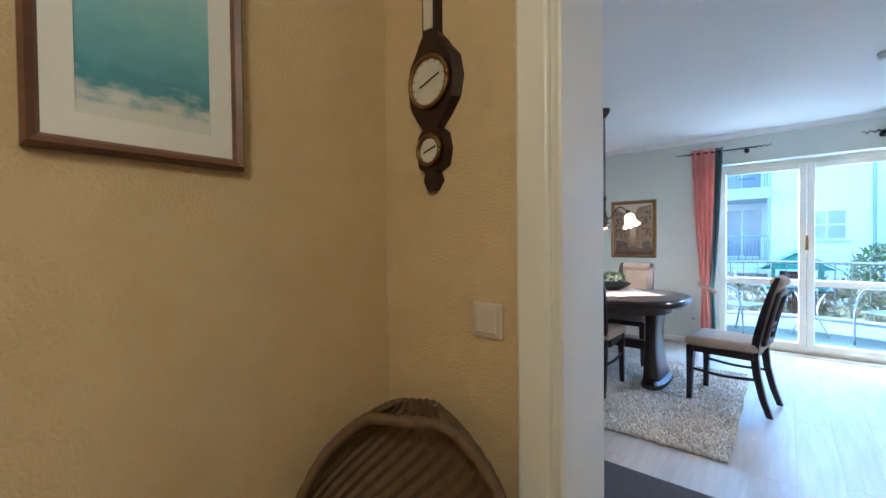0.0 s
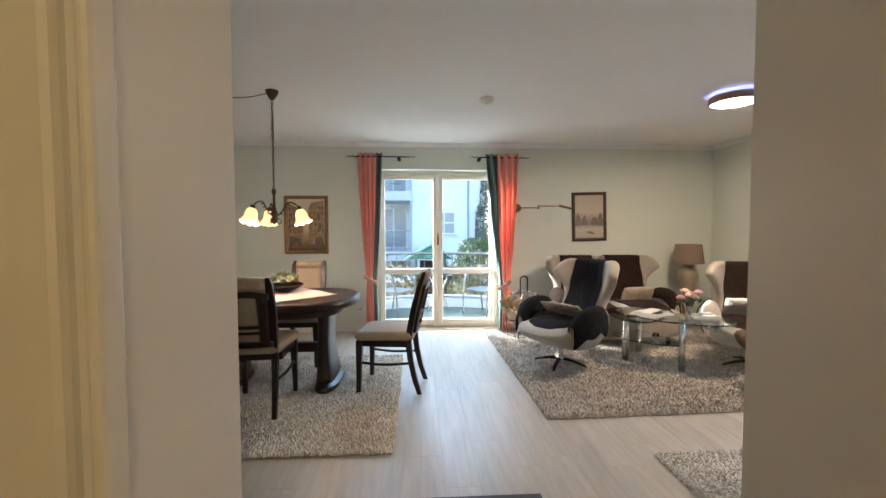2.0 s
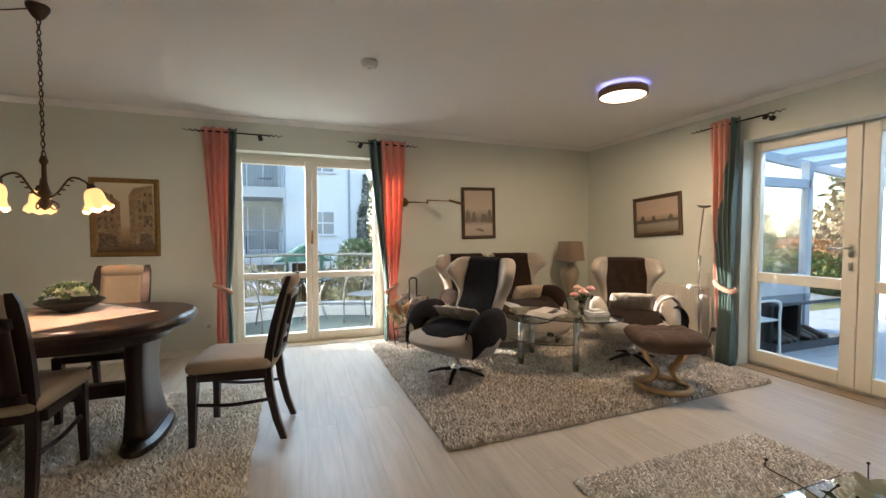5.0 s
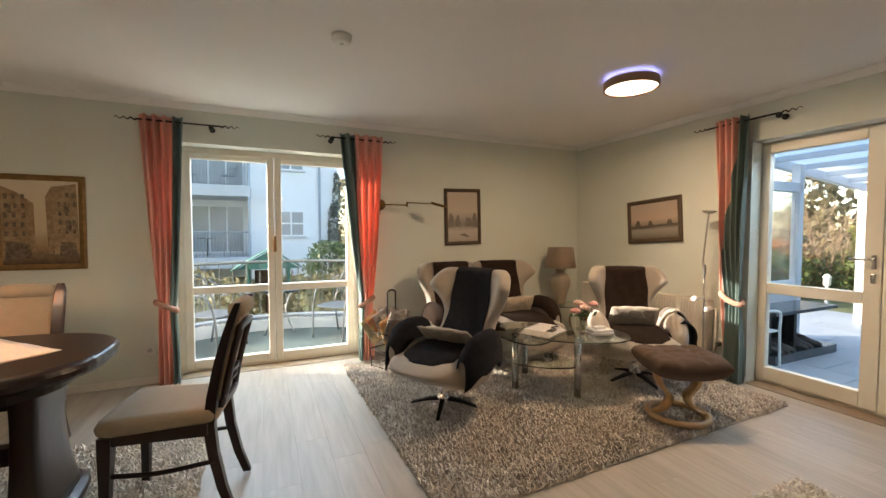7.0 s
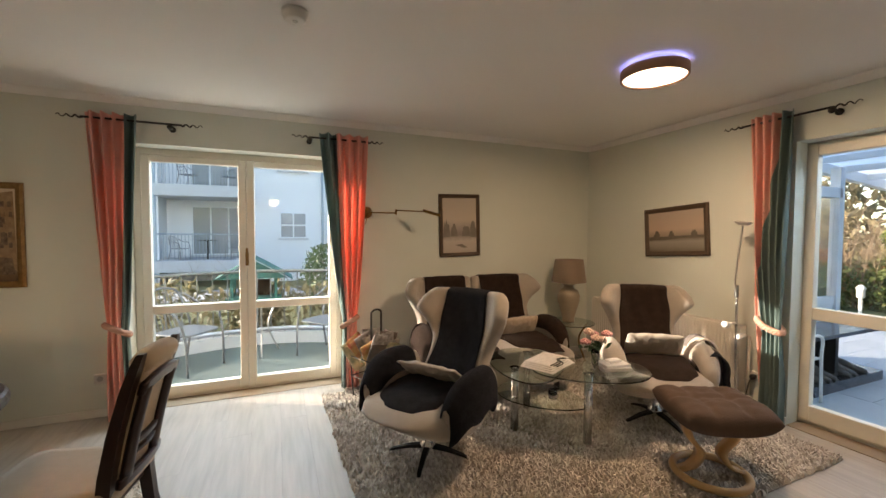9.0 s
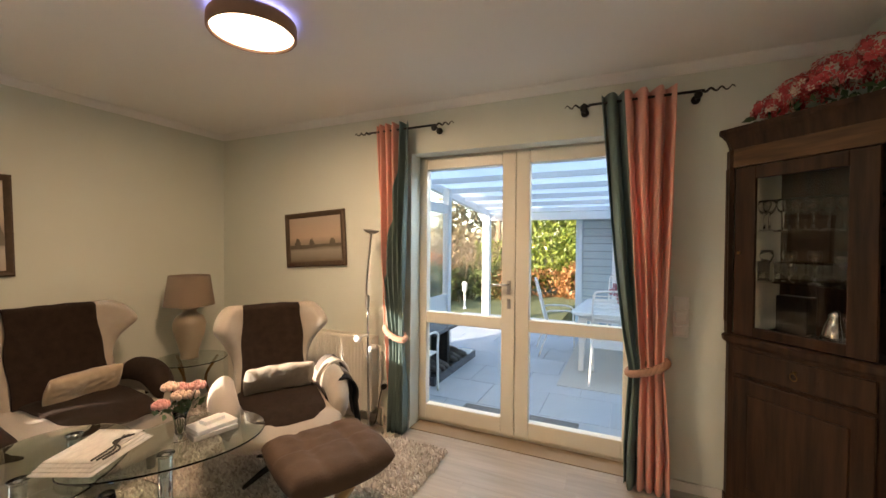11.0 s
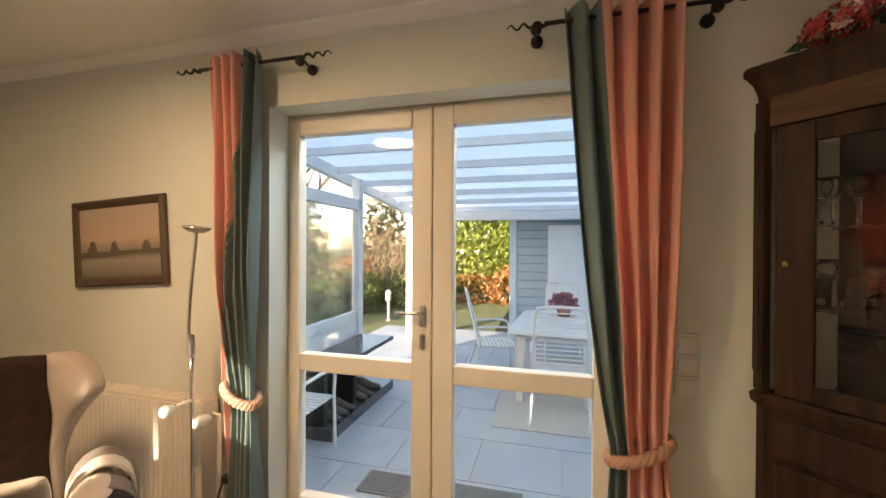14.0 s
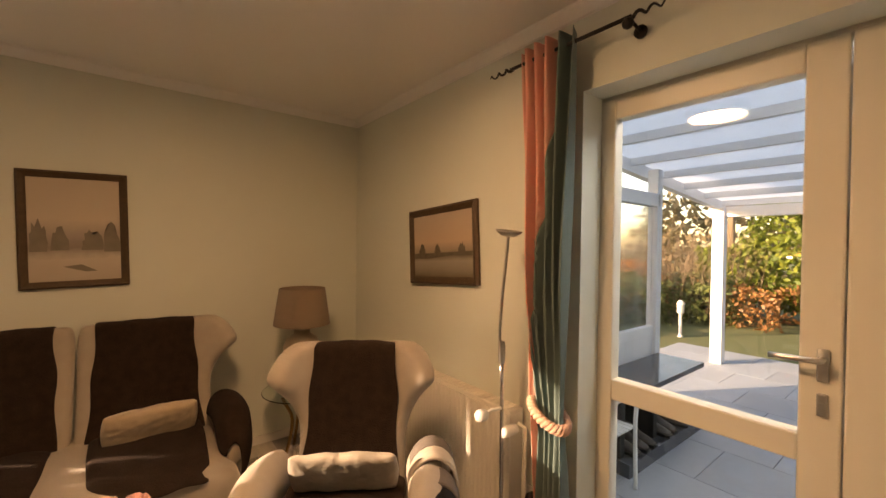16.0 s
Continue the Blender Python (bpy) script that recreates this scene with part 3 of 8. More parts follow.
# terrace side: turned so that x runs towards the corner
curtain(pose(XC, 0, 0, 0, 0, 90) , (3.67, 3.95), (3.715, 3.86), (3.68, 3.83), 2.29, 0.75, -1, "orange and blue-green curtain tied back at the terrace door", 3, 0.30, 0.93)
curtain(pose(XC, 0, 0, 0, 0, 90), (1.95, 2.34), (1.98, 2.16), (1.95, 2.19), 2.29, 0.72, 1, "salmon and grey-green curtain tied back beside the corner cabinet", 4, 0.34)
rod(pose(0, YC, 2.28), -1.05, -0.14, (-0.36,))
rod(pose(0, YC, 2.28), 0.53, 1.34, (0.68,))
rod(pose(XC, 0, 2.29, 0, 0, -90), -4.16, -3.31, (-3.46,))
rod(pose(XC, 0, 2.29, 0, 0, -90), -2.55, -1.67, (-1.84, -2.44))


# ---- pictures ----
def canvas_material(name, stops, scale, squash, warp):
    m = bpy.data.materials.new(name)
    m.use_nodes = True
    nt = m.node_tree
    p = nt.nodes["Principled BSDF"]
    p.inputs["Roughness"].default_value = 0.6
    tc = nt.nodes.new("ShaderNodeTexCoord")
    mp = nt.nodes.new("ShaderNodeMapping")
    mp.inputs["Scale"].default_value = squash
    nt.links.new(tc.outputs["Generated"], mp.inputs["Vector"])
    sx = nt.nodes.new("ShaderNodeSeparateXYZ")
    nt.links.new(tc.outputs["Generated"], sx.inputs["Vector"])
    n = nt.nodes.new("ShaderNodeTexNoise")
    n.inputs["Scale"].default_value, n.inputs["Detail"].default_value = scale, 7.0
    nt.links.new(mp.outputs["Vector"], n.inputs["Vector"])
    a = nt.nodes.new("ShaderNodeMath")
    a.operation = "MULTIPLY_ADD"
    a.inputs[1].default_value = warp
    nt.links.new(n.outputs["Fac"], a.inputs[0])
    nt.links.new(sx.outputs["Z"], a.inputs[2])
    s = nt.nodes.new("ShaderNodeMath")
    s.operation = "SUBTRACT"
    s.inputs[1].default_value = warp * 0.5
    nt.links.new(a.outputs["Value"], s.inputs[0])
    r = nt.nodes.new("ShaderNodeValToRGB")
    els = r.color_ramp.elements
    els[0].position, els[0].color = stops[0][0], (*stops[0][1], 1)
    els[1].position, els[1].color = stops[-1][0], (*stops[-1][1], 1)
    for q, c in stops[1:-1]:
        e = els.new(q)
        e.color = (*c, 1)
    nt.links.new(s.outputs["Value"], r.inputs["Fac"])
    nt.links.new(r.outputs["Color"], p.inputs["Base Color"])
    return m


def picture(m, w, h, fw, label, frame_mat, canvas_mat, mount=0.0, shapes=()):
    """A framed picture in x and z, facing -y, its centre at the origin. shapes: (outline, material) on the canvas."""
    th = thing("picture", m, label, "picture", "framed pictures")
    prof = [(0, 0), (0, -0.018), (fw * 0.3, -0.028), (fw * 0.75, -0.02), (fw, -0.012), (fw, 0)]
    bm = mesh()
    rings = []
    for sx, sz in ((-1, -1), (1, -1), (1, 1), (-1, 1), (-1, -1)):
        rings.append([(sx * (w / 2 - u), y, sz * (h / 2 - u)) for u, y in prof])
    loft(bm, rings, True, False)
    part("frame", bm, frame_mat, th)
    bm = mesh()
    box(bm, -w / 2 + fw - 0.002, -0.010, -h / 2 + fw - 0.002, w / 2 - fw + 0.002, -0.002, h / 2 - fw + 0.002)
    part("canvas", bm, canvas_mat, th)
    if mount:
        bm = mesh()
        for b in ((-w / 2 + fw, -0.0125, -h / 2 + fw, -w / 2 + fw + mount, -0.0105, h / 2 - fw), (w / 2 - fw - mount, -0.0125, -h / 2 + fw, w / 2 - fw, -0.0105, h / 2 - fw),
                  (-w / 2 + fw + mount, -0.0125, -h / 2 + fw, w / 2 - fw - mount, -0.0105, -h / 2 + fw + mount), (-w / 2 + fw + mount, -0.0125, h / 2 - fw - mount, w / 2 - fw - mount, -0.0105, h / 2 - fw)):
            box(bm, *b)
        part("mount", bm, M_WHITEP, th, "wide white paper mount")
    for i, (pts, mt) in enumerate(shapes):
        bm = mesh()
        f = bm.faces.new([bm.verts.new((x * (w / 2 - fw), -0.0115 - i * 0.0004, z * (h / 2 - fw))) for x, z in pts])
        bmesh.ops.triangulate(bm, faces=[f])
        part("brushwork", bm, mt, th)
    return th


def tree_shape(cx, base, w, h, seed):
    rng = random.Random(seed)
    pts = []
    for k in range(15):
        a = math.pi * k / 14
        r = rng.uniform(0.75, 1.1)
        pts.append((cx + w * r * math.cos(a), base + h * r * math.sin(a) ** 0.8))
    return pts


M_GILT = mat("gilt_frame", (0.36, 0.22, 0.08), 0.45, 0.5, (0.16, 0.09, 0.03), 30.0, 0.9, 0.25, 120.0)
M_DKFRAME = mat("carved_dark_frame", (0.11, 0.07, 0.04), 0.5, 0.2, (0.06, 0.038, 0.022), 40.0, 0.9, 0.5, 90.0)
M_P1 = mat("umber_paint", (0.17, 0.09, 0.04), 0.6, 0, (0.42, 0.30, 0.17), 30.0, 0.7, 0.3, 60.0)
M_P2 = mat("ochre_paint", (0.46, 0.34, 0.20), 0.6, 0, (0.20, 0.115, 0.05), 26.0, 0.7, 0.3, 60.0)
M_P3 = mat("dark_paint", (0.05, 0.03, 0.02), 0.6, 0, (0.26, 0.19, 0.12), 40.0, 0.5, 0.3, 60.0)
M_P4 = mat("dim_grey_paint", (0.155, 0.135, 0.105), 0.7, 0, (0.25, 0.22, 0.18), 14.0, 0.8)
M_P5 = mat("fir_paint", (0.075, 0.062, 0.04), 0.7, 0, (0.15, 0.125, 0.09), 30.0, 0.7)
c_town = canvas_material("town_canvas", [(0.0, (0.08, 0.045, 0.025)), (0.22, (0.34, 0.23, 0.11)), (0.42, (0.58, 0.47, 0.30)), (1.0, (0.66, 0.58, 0.42))], 14.0, (1, 1, 1), 0.12)
c_snow = canvas_material("snow_canvas", [(0.0, (0.44, 0.38, 0.32)), (0.22, (0.50, 0.44, 0.38)), (0.33, (0.25, 0.21, 0.18)), (0.45, (0.36, 0.30, 0.26)), (0.6, (0.53, 0.45, 0.36)), (1.0, (0.48, 0.41, 0.33))], 6.0, (1, 1, 2), 0.10)
c_land = canvas_material("dusk_canvas", [(0.0, (0.13, 0.10, 0.06)), (0.1, (0.22, 0.19, 0.15)), (0.25, (0.30, 0.27, 0.22)), (0.34, (0.10, 0.08, 0.05)), (0.40, (0.30, 0.24, 0.18)), (0.55, (0.50, 0.37, 0.27)), (1.0, (0.44, 0.36, 0.29))], 5.0, (1, 1, 3), 0.07)
houses = [([(-1, -0.9), (-1, 0.85), (-0.62, 0.72), (-0.18, 0.45), (-0.16, -0.7)], M_P1), ([(-1, 0.1), (-1, 0.6), (-0.5, 0.6), (-0.5, 0.05)], M_P2),
          ([(0.16, -0.75), (0.12, 0.62), (0.28, 0.86), (0.95, 0.95), (1, -0.8)], M_P2), ([(0.16, -0.7), (0.13, 0.6), (0.28, 0.8), (0.34, -0.6)], M_P1),
          ([(-0.95, -0.9), (-0.9, -0.45), (-0.3, -0.5), (-0.25, -0.85)], M_P3), ([(0.45, -0.85), (0.5, -0.45), (0.9, -0.5), (0.95, -0.85)], M_P3),
          ([(-0.85, 0.22), (-0.85, 0.42), (-0.74, 0.42), (-0.74, 0.22)], M_P3), ([(0.6, 0.25), (0.6, 0.5), (0.75, 0.5), (0.75, 0.25)], M_P3), ([(0.65, -0.2), (0.65, 0.05), (0.8, 0.05), (0.8, -0.2)], M_P3)]
for k in range(15):
    x, z = (-0.92, -0.70, -0.48)[k % 3] + 0.02 * math.sin(k * 5), 0.55 - 0.22 * (k // 3)
    houses.append(([(x, z), (x, z + 0.12), (x + 0.09, z + 0.11), (x + 0.09, z)], M_P3))
    x = (0.46, 0.66, 0.84)[k % 3] + 0.02 * math.cos(k * 5)
    houses.append(([(x, z + 0.06), (x, z + 0.17), (x + 0.08, z + 0.18), (x + 0.08, z + 0.06)], M_P3 if k % 4 else M_P1))
for x, z, w in ((-0.98, -0.42, 0.5), (0.42, -0.46, 0.5), (-0.4, -0.5, 0.22), (0.22, -0.52, 0.16)):
    houses.append(([(x, z), (x + 0.03, z + 0.10), (x + w, z + 0.07), (x + w, z - 0.03)], M_P2))
for k in range(14):
    x = -0.2 + 0.09 * k + 0.03 * math.sin(k * 7)
    hgt = 0.10 + 0.05 * math.sin(k * 3.3)
    houses.append(([(x, -0.82), (x - 0.01, -0.82 + hgt), (x + 0.03, -0.80 + hgt), (x + 0.045, -0.82)], M_P3))
picture(pose(-1.567, YW - 0.003, 1.414), 0.56, 0.755, 0.045, "oil painting of a narrow old town street in a gilt frame", M_GILT, c_town, 0, houses)
picture(pose(2.19, YW - 0.003, 1.522, 0, -1.5, 0), 0.47, 0.655, 0.04, "small winter woodland painting in a dark carved frame", M_DKFRAME, c_snow, 0,
        [(tree_shape(-0.78, -0.42, 0.2, 0.62, 3), M_P4), (tree_shape(-0.35, -0.40, 0.24, 0.45, 4), M_P4), (tree_shape(0.35, -0.40, 0.26, 0.38, 5), M_P4), (tree_shape(0.8, -0.44, 0.2, 0.6, 6), M_P4),
         ([(-0.3, -0.72), (0.1, -0.68), (0.45, -0.82), (0.2, -0.83)], M_P4)])
picture(pose(XR - 0.004, 4.645, 1.465, 0, -3.5, -90), 0.66, 0.475, 0.045, "wide dusk landscape painting in a dark carved frame", M_DKFRAME, c_land, 0,
        [(tree_shape(-0.68, -0.3, 0.13, 0.42, 7), M_P5), (tree_shape(-0.12, -0.3, 0.11, 0.36, 8), M_P5), (tree_shape(0.68, -0.3, 0.12, 0.34, 9), M_P5), ([(-1, -0.40), (-1, -0.24), (1, -0.24), (1, -0.36), (0.3, -0.34), (-0.4, -0.42)], M_P5)])

# ---- ceiling fittings ----
M_LED = glow("led_diffuser", (1.0, 0.80, 0.56), 2.2)
M_LEDB = glow("led_halo", (0.45, 0.45, 1.0), 0.9)
M_LAMPRING = mat("brown_wood_ring", (0.34, 0.20, 0.12), 0.5, 0, (0.26, 0.15, 0.09), 20.0, 0.9)
CLX, CLY = 2.55, 3.77
cl = thing("ceiling_lamp", pose(CLX, CLY, H), "round flat lit ceiling lamp with a brown rim", "lamp")
bm = mesh()
lathe(bm, [(0.13, 0.0), (0.13, -0.035), (0.175, -0.035), (0.175, -0.03), (0.15, -0.03), (0.15, 0.0)], 40)
part("mount", bm, M_WHITEP, cl)
bm = mesh()
lathe(bm, [(0.172, -0.03), (0.19, -0.03), (0.192, -0.04), (0.192, -0.085), (0.188, -0.09), (0.178, -0.09), (0.176, -0.05), (0.172, -0.03)], 48)
part("rim", bm, M_LAMPRING, cl, "brown wooden rim", True)
bm = mesh()
lathe(bm, [(0.0, -0.084), (0.12, -0.083), (0.1765, -0.078)], 48)
part("diffuser", bm, M_LED, cl, "glowing white diffuser")
bm = mesh()
lathe(bm, [(0.153, -0.0275), (0.172, -0.0275), (0.172, -0.024), (0.153, -0.024)], 48)
part("halo_strip", bm, M_LEDB, cl, "bluish glowing upper strip")
cl_data = bpy.data.lights.new("ceiling_lamp_light", "AREA")
cl_data.shape, cl_data.size, cl_data.energy, cl_data.color = "DISK", 0.34, 7.4, (1.0, 0.675, 0.385)
new("ceiling_lamp_light", cl_data).location = (CLX, CLY, H - 0.0915)
sm = thing("smoke_detector", pose(0.49, 4.01, H), "small white round smoke detector on the ceiling", "smoke detector")
bm = mesh()
lathe(bm, [(0, -0.045), (0.04, -0.045), (0.05, -0.04), (0.053, -0.022), (0.06, -0.02), (0.06, 0), (0, 0)], 28)
part("body", bm, M_WHITEP, sm, "", True)
bm = mesh()
lathe(bm, [(0, -0.048), (0.012, -0.048), (0.013, -0.044)], 14)
part("test_button", bm, M_STEEL, sm)

# ---- chandelier over the table ----
M_TULIP = glow("lit_tulip_glass", (1.0, 0.50, 0.17), 0.30)
CHX, CHY = -1.30, 3.92
ch = thing("chandelier", pose(CHX, CHY, H), "bronzed chandelier with three lit frilled glass shades", "chandelier")
bm = mesh()
lathe(bm, [(0, 0), (0.05, 0), (0.05, -0.012), (0.043, -0.03), (0.026, -0.06), (0.012, -0.075), (0, -0.08)], 24)
part("canopy", bm, M_IRON, ch, "", True)
bm = mesh()
z = -0.07
k = 0
while z > -0.82:
    a = (k % 2) * math.pi / 2
    pts = [(0.009 * math.cos(t) * math.cos(a), 0.009 * math.cos(t) * math.sin(a), z - 0.017 + 0.017 * math.sin(t)) for t in (2 * math.pi * q / 10 for q in range(11))]
    tube(bm, pts, 0.0028, 5)
    z -= 0.027
    k += 1
tube(bm, [(0.006 * math.sin(q * 0.9), 0.006 * math.cos(q * 0.9), -0.06 - 0.76 * q / 40) for q in range(41)], 0.002, 5)
part("chain", bm, M_IRON, ch)
bm = mesh()
lathe(bm, [(0, -0.70), (0.012, -0.70), (0.02, -0.73), (0.01, -0.75), (0.012, -0.84), (0.02, -0.88), (0.03, -0.90), (0.018, -0.93), (0.035, -0.955), (0.02, -0.98), (0.0, -0.995)], 16)
part("stem", bm, M_IRON, ch, "", True).location.z = -0.10
for k in range(3):
    a = radians(0 + 120 * k)
    ca, sa = math.cos(a), math.sin(a)
    bm = mesh()
    tube(bm, curve([(0.01 * ca, 0.01 * sa, -0.93), (0.06 * ca, 0.06 * sa, -0.90), (0.13 * ca, 0.13 * sa, -0.815), (0.20 * ca, 0.20 * sa, -0.83), (0.235 * ca, 0.235 * sa, -0.875)], 6), 0.006, 7)
    tube(bm, curve([(0.015 * ca, 0.015 * sa, -0.93), (0.06 * ca - 0.02 * sa, 0.06 * sa + 0.02 * ca, -0.965), (0.045 * ca, 0.045 * sa, -0.99), (0.025 * ca, 0.025 * sa, -0.975)], 5), 0.004, 6)
    for q in range(4):
        o = Vector(((0.07 + 0.022 * q) * ca, (0.07 + 0.022 * q) * sa, -0.905 + 0.025 * q))
        bmesh.ops.create_icosphere(bm, subdivisions=1, radius=0.011, matrix=Matrix.Translation(o) @ Matrix.Diagonal((1.2, 1.2, 0.5, 1)))
    arm = part("arm", bm, M_IRON, ch, "", True)
    arm.location.z, arm.scale = -0.10, (0.88, 0.88, 1.0)
    bm = mesh()
    tilt = Matrix.Translation((0.235 * ca, 0.235 * sa, -0.87)) @ Matrix.Rotation(-0.28, 4, Vector((-sa, ca, 0)))
    rings = []
    for r, zz in ((0.022, 0.0), (0.040, -0.012), (0.052, -0.04), (0.056, -0.075), (0.066, -0.10), (0.08, -0.122)):
        fr = max(0, (-zz - 0.07) / 0.055)
        rings.append([tilt @ Vector(((r + 0.007 * fr * math.cos(8 * t)) * math.cos(t), (r + 0.007 * fr * math.cos(8 * t)) * math.sin(t), zz + 0.008 * fr * math.cos(8 * t))) for t in (2 * math.pi * q / 48 for q in range(48))])
    loft(bm, rings, True, False)
    part("shade", bm, M_TULIP, arm, "amber-white frilled glass shade, lit", True)
    bm = mesh()
    lathe(bm, [(0, 0.03), (0.018, 0.025), (0.026, 0.0), (0.024, -0.01)], 14, (0, 0, 0), tilt)
    part("socket", bm, M_IRON, arm, "", True)
    bulb("chandelier_light", (CHX + 0.242 * ca, CHY + 0.242 * sa, H - 1.11), 1.5, (1.0, 0.72, 0.46), 0.035)
cable = thing("ceiling_cable", pose(0, 0, 0), "thin brown lamp cable slung to a ceiling hook", "cable")
bm = mesh()
tube(bm, curve([(CHX - 0.03, CHY, H - 0.02), (CHX - 0.2, CHY + 0.0, H - 0.055), (CHX - 0.45, CHY - 0.02, H - 0.065), (CHX - 0.7, CHY - 0.03, H - 0.01)], 8), 0.0035, 6)
part("cord", bm, M_IRON, cable)
bm = mesh()
lathe(bm, [(0, -0.03), (0.02, -0.028), (0.035, -0.012), (0.038, 0), (0, 0)], 18, (CHX - 0.72, CHY - 0.03, H))
part("ceiling_rose", bm, M_WHITEP, cable, "", True)


# ---- dining group ----
def dining_table(m):
    th = thing("dining_table", m, "dark mahogany oval extending table on two curved pedestals", "table")
    def outline(a, b, p=2.6, n=56):
        out = []
        for k in range(n):
            t = 2 * math.pi * k / n
            c, s = math.cos(t), math.sin(t)
            out.append((a * math.copysign(abs(c) ** (2 / p), c), b * math.copysign(abs(s) ** (2 / p), s)))
        return out
    bm = mesh()
    rings = []
    for a, b, z in ((0.61, 0.44, 0.680), (0.645, 0.475, 0.682), (0.66, 0.49, 0.698), (0.662, 0.492, 0.720), (0.655, 0.485, 0.738), (0.645, 0.475, 0.746), (0.63, 0.46, 0.75)):
        rings.append([(x, y, z) for x, y in outline(a, b)])
    loft(bm, rings)
    part("tabletop", bm, M_WOOD, th, "glossy dark tabletop with a rounded edge")
    bm = mesh()
    loft(bm, [[(x, y, z) for x, y in outline(0.52, 0.36)] for z in (0.61, 0.685)])
    part("apron", bm, M_WOOD, th)
    for s in (-1, 1):
        bm = mesh()
        rings = []
        for k in range(15):
            q = k / 14
            z = 0.045 + 0.60 * q
            x = s * (0.40 - 0.015 * math.sin(math.pi * q))
            hx = 0.045 + 0.030 * (1 - q) ** 3 + 0.012 * q ** 4
            wd = 0.15 + 0.07 * (1 - q) ** 3 + 0.05 * q ** 4
            rings.append([(x + hx * 2 * u / 0.09 * 0.045, wd * 2 * v, z) for u, v in rounded(2, 1, 0.3, 3)])
        loft(bm, rings)
        part("leg", bm, M_WOOD, th, "bowed pedestal leg", True)
        bm = mesh()
        rings = []
        for a, b, z in ((0.10, 0.30, 0.0), (0.105, 0.31, 0.012), (0.10, 0.30, 0.035), (0.07, 0.27, 0.055)):
            rings.append([(s * 0.41 + x, y, z) for x, y in outline(a, b, 2.4, 32)])
        loft(bm, rings)
        part("foot", bm, M_WOOD, th)
    bm = mesh()
    box(bm, -0.37, -0.035, 0.26, 0.37, 0.035, 0.34, 0.006)
    part("stretcher", bm, M_WOOD, th)
    return th


dining_table(pose(-1.285, 4.0, 0.03))


def dining_chair(m):
    """Front towards -y."""
    th = thing("dining_chair", m, "dark mahogany dining chair with beige upholstery", "chair", "chairs round the dining table")
    bm = mesh()
    rings = []
    for k, (z, g) in enumerate(((0.435, -0.012), (0.445, 0.0), (0.47, 0.004), (0.485, -0.008), (0.492, -0.05))):
        rings.append([(x * (1.0 - 0.16 * (y > 0)), y - 0.0, z + (0.012 if z > 0.48 else 0)) for x, y in rounded(0.46 + 2 * g, 0.47 + 2 * g, 0.055 if g > -0.04 else 0.04, 5)])
    loft(bm, rings)
    part("seat", bm, M_SEAT, th, "beige velour seat cushion", True)
    bm = mesh()
    box(bm, -0.205, -0.215, 0.385, 0.205, -0.185, 0.437, 0.006)
    box(bm, -0.205, -0.185, 0.385, -0.18, 0.20, 0.437, 0.004)
    box(bm, 0.18, -0.185, 0.385, 0.205, 0.20, 0.437, 0.004)
    box(bm, -0.18, 0.175, 0.385, 0.18, 0.20, 0.437, 0.004)
    part("seat_frame", bm, M_WOOD, th)
    for s in (-1, 1):
        bm = mesh()
        loft(bm, [[(s * cx + dx * w, cy + dy * w, z) for dx, dy in ((-1, -1), (1, -1), (1, 1), (-1, 1))] for cx, cy, w, z in ((0.195, -0.205, 0.016, 0.0), (0.193, -0.2, 0.019, 0.2), (0.19, -0.195, 0.025, 0.36), (0.19, -0.195, 0.025, 0.43))])
        part("leg", bm, M_WOOD, th)
        bm = mesh()
        prof = [(0.168, 0.29, 0.015, 0.018, 0.0), (0.168, 0.25, 0.017, 0.02, 0.12), (0.17, 0.215, 0.019, 0.022, 0.28), (0.175, 0.20, 0.021, 0.024, 0.42), (0.18, 0.215, 0.024, 0.022, 0.55), (0.188, 0.245, 0.026, 0.02, 0.70), (0.195, 0.285, 0.025, 0.018, 0.85), (0.198, 0.315, 0.022, 0.016, 0.94), (0.195, 0.33, 0.014, 0.012, 0.985)]
        loft(bm, [[(s * (cx - 0.045 * min(1, z)) + dx * wx, cy + dy * wy, z) for dx, dy in ((-1, -1), (1, -1), (1, 1), (-1, 1))] for cx, cy, wx, wy, z in prof])
        part("back_post", bm, M_WOOD, th)
        bm = mesh()
        tube(bm, curve([(s * 0.19, -0.195, 0.25), (s * 0.185, 0.0, 0.235), (s * 0.172, 0.22, 0.25)], 5), 0.011, 8)
        part("stretcher", bm, M_WOOD, th, "", True)
    def by(z):
        return 0.205 + 0.11 * max(0, (z - 0.45) / 0.5) ** 1.3
    def panel(name, x0, x1, z0, z1, t, off, mt, arch=0.0, label=""):
        bm = mesh()
        g = []
        for r in range(9):
            z = z0 + (z1 - z0) * r / 8
            g.append([(x0 + (x1 - x0) * c / 8, by(z) + off - 0.012 * math.sin(math.pi * c / 8) * -1, z + arch * math.sin(math.pi * c / 8)) for c in range(9)])
        sheet(bm, g, t)
        return part(name, bm, mt, th, label, True)
    panel("backrest", -0.13, 0.13, 0.50, 0.965, 0.035, -0.012, M_SEAT, 0.012, "padded beige back")
    bm = mesh()
    tube(bm, [(x, by(0.93) - 0.002 + 0.012 * math.cos(x * 9), 0.935 + 0.012 * math.cos(x * 8)) for x in (-0.132, -0.095, -0.05, 0, 0.05, 0.095, 0.132)], 0.042, 12, [0.034, 0.042, 0.044, 0.044, 0.044, 0.042, 0.034])
    part("top_roll", bm, M_SEAT, th, "beige padded top roll", True)
    panel("back_rail", -0.15, 0.15, 0.835, 0.875, 0.02, 0.026, M_WOOD, 0.02)
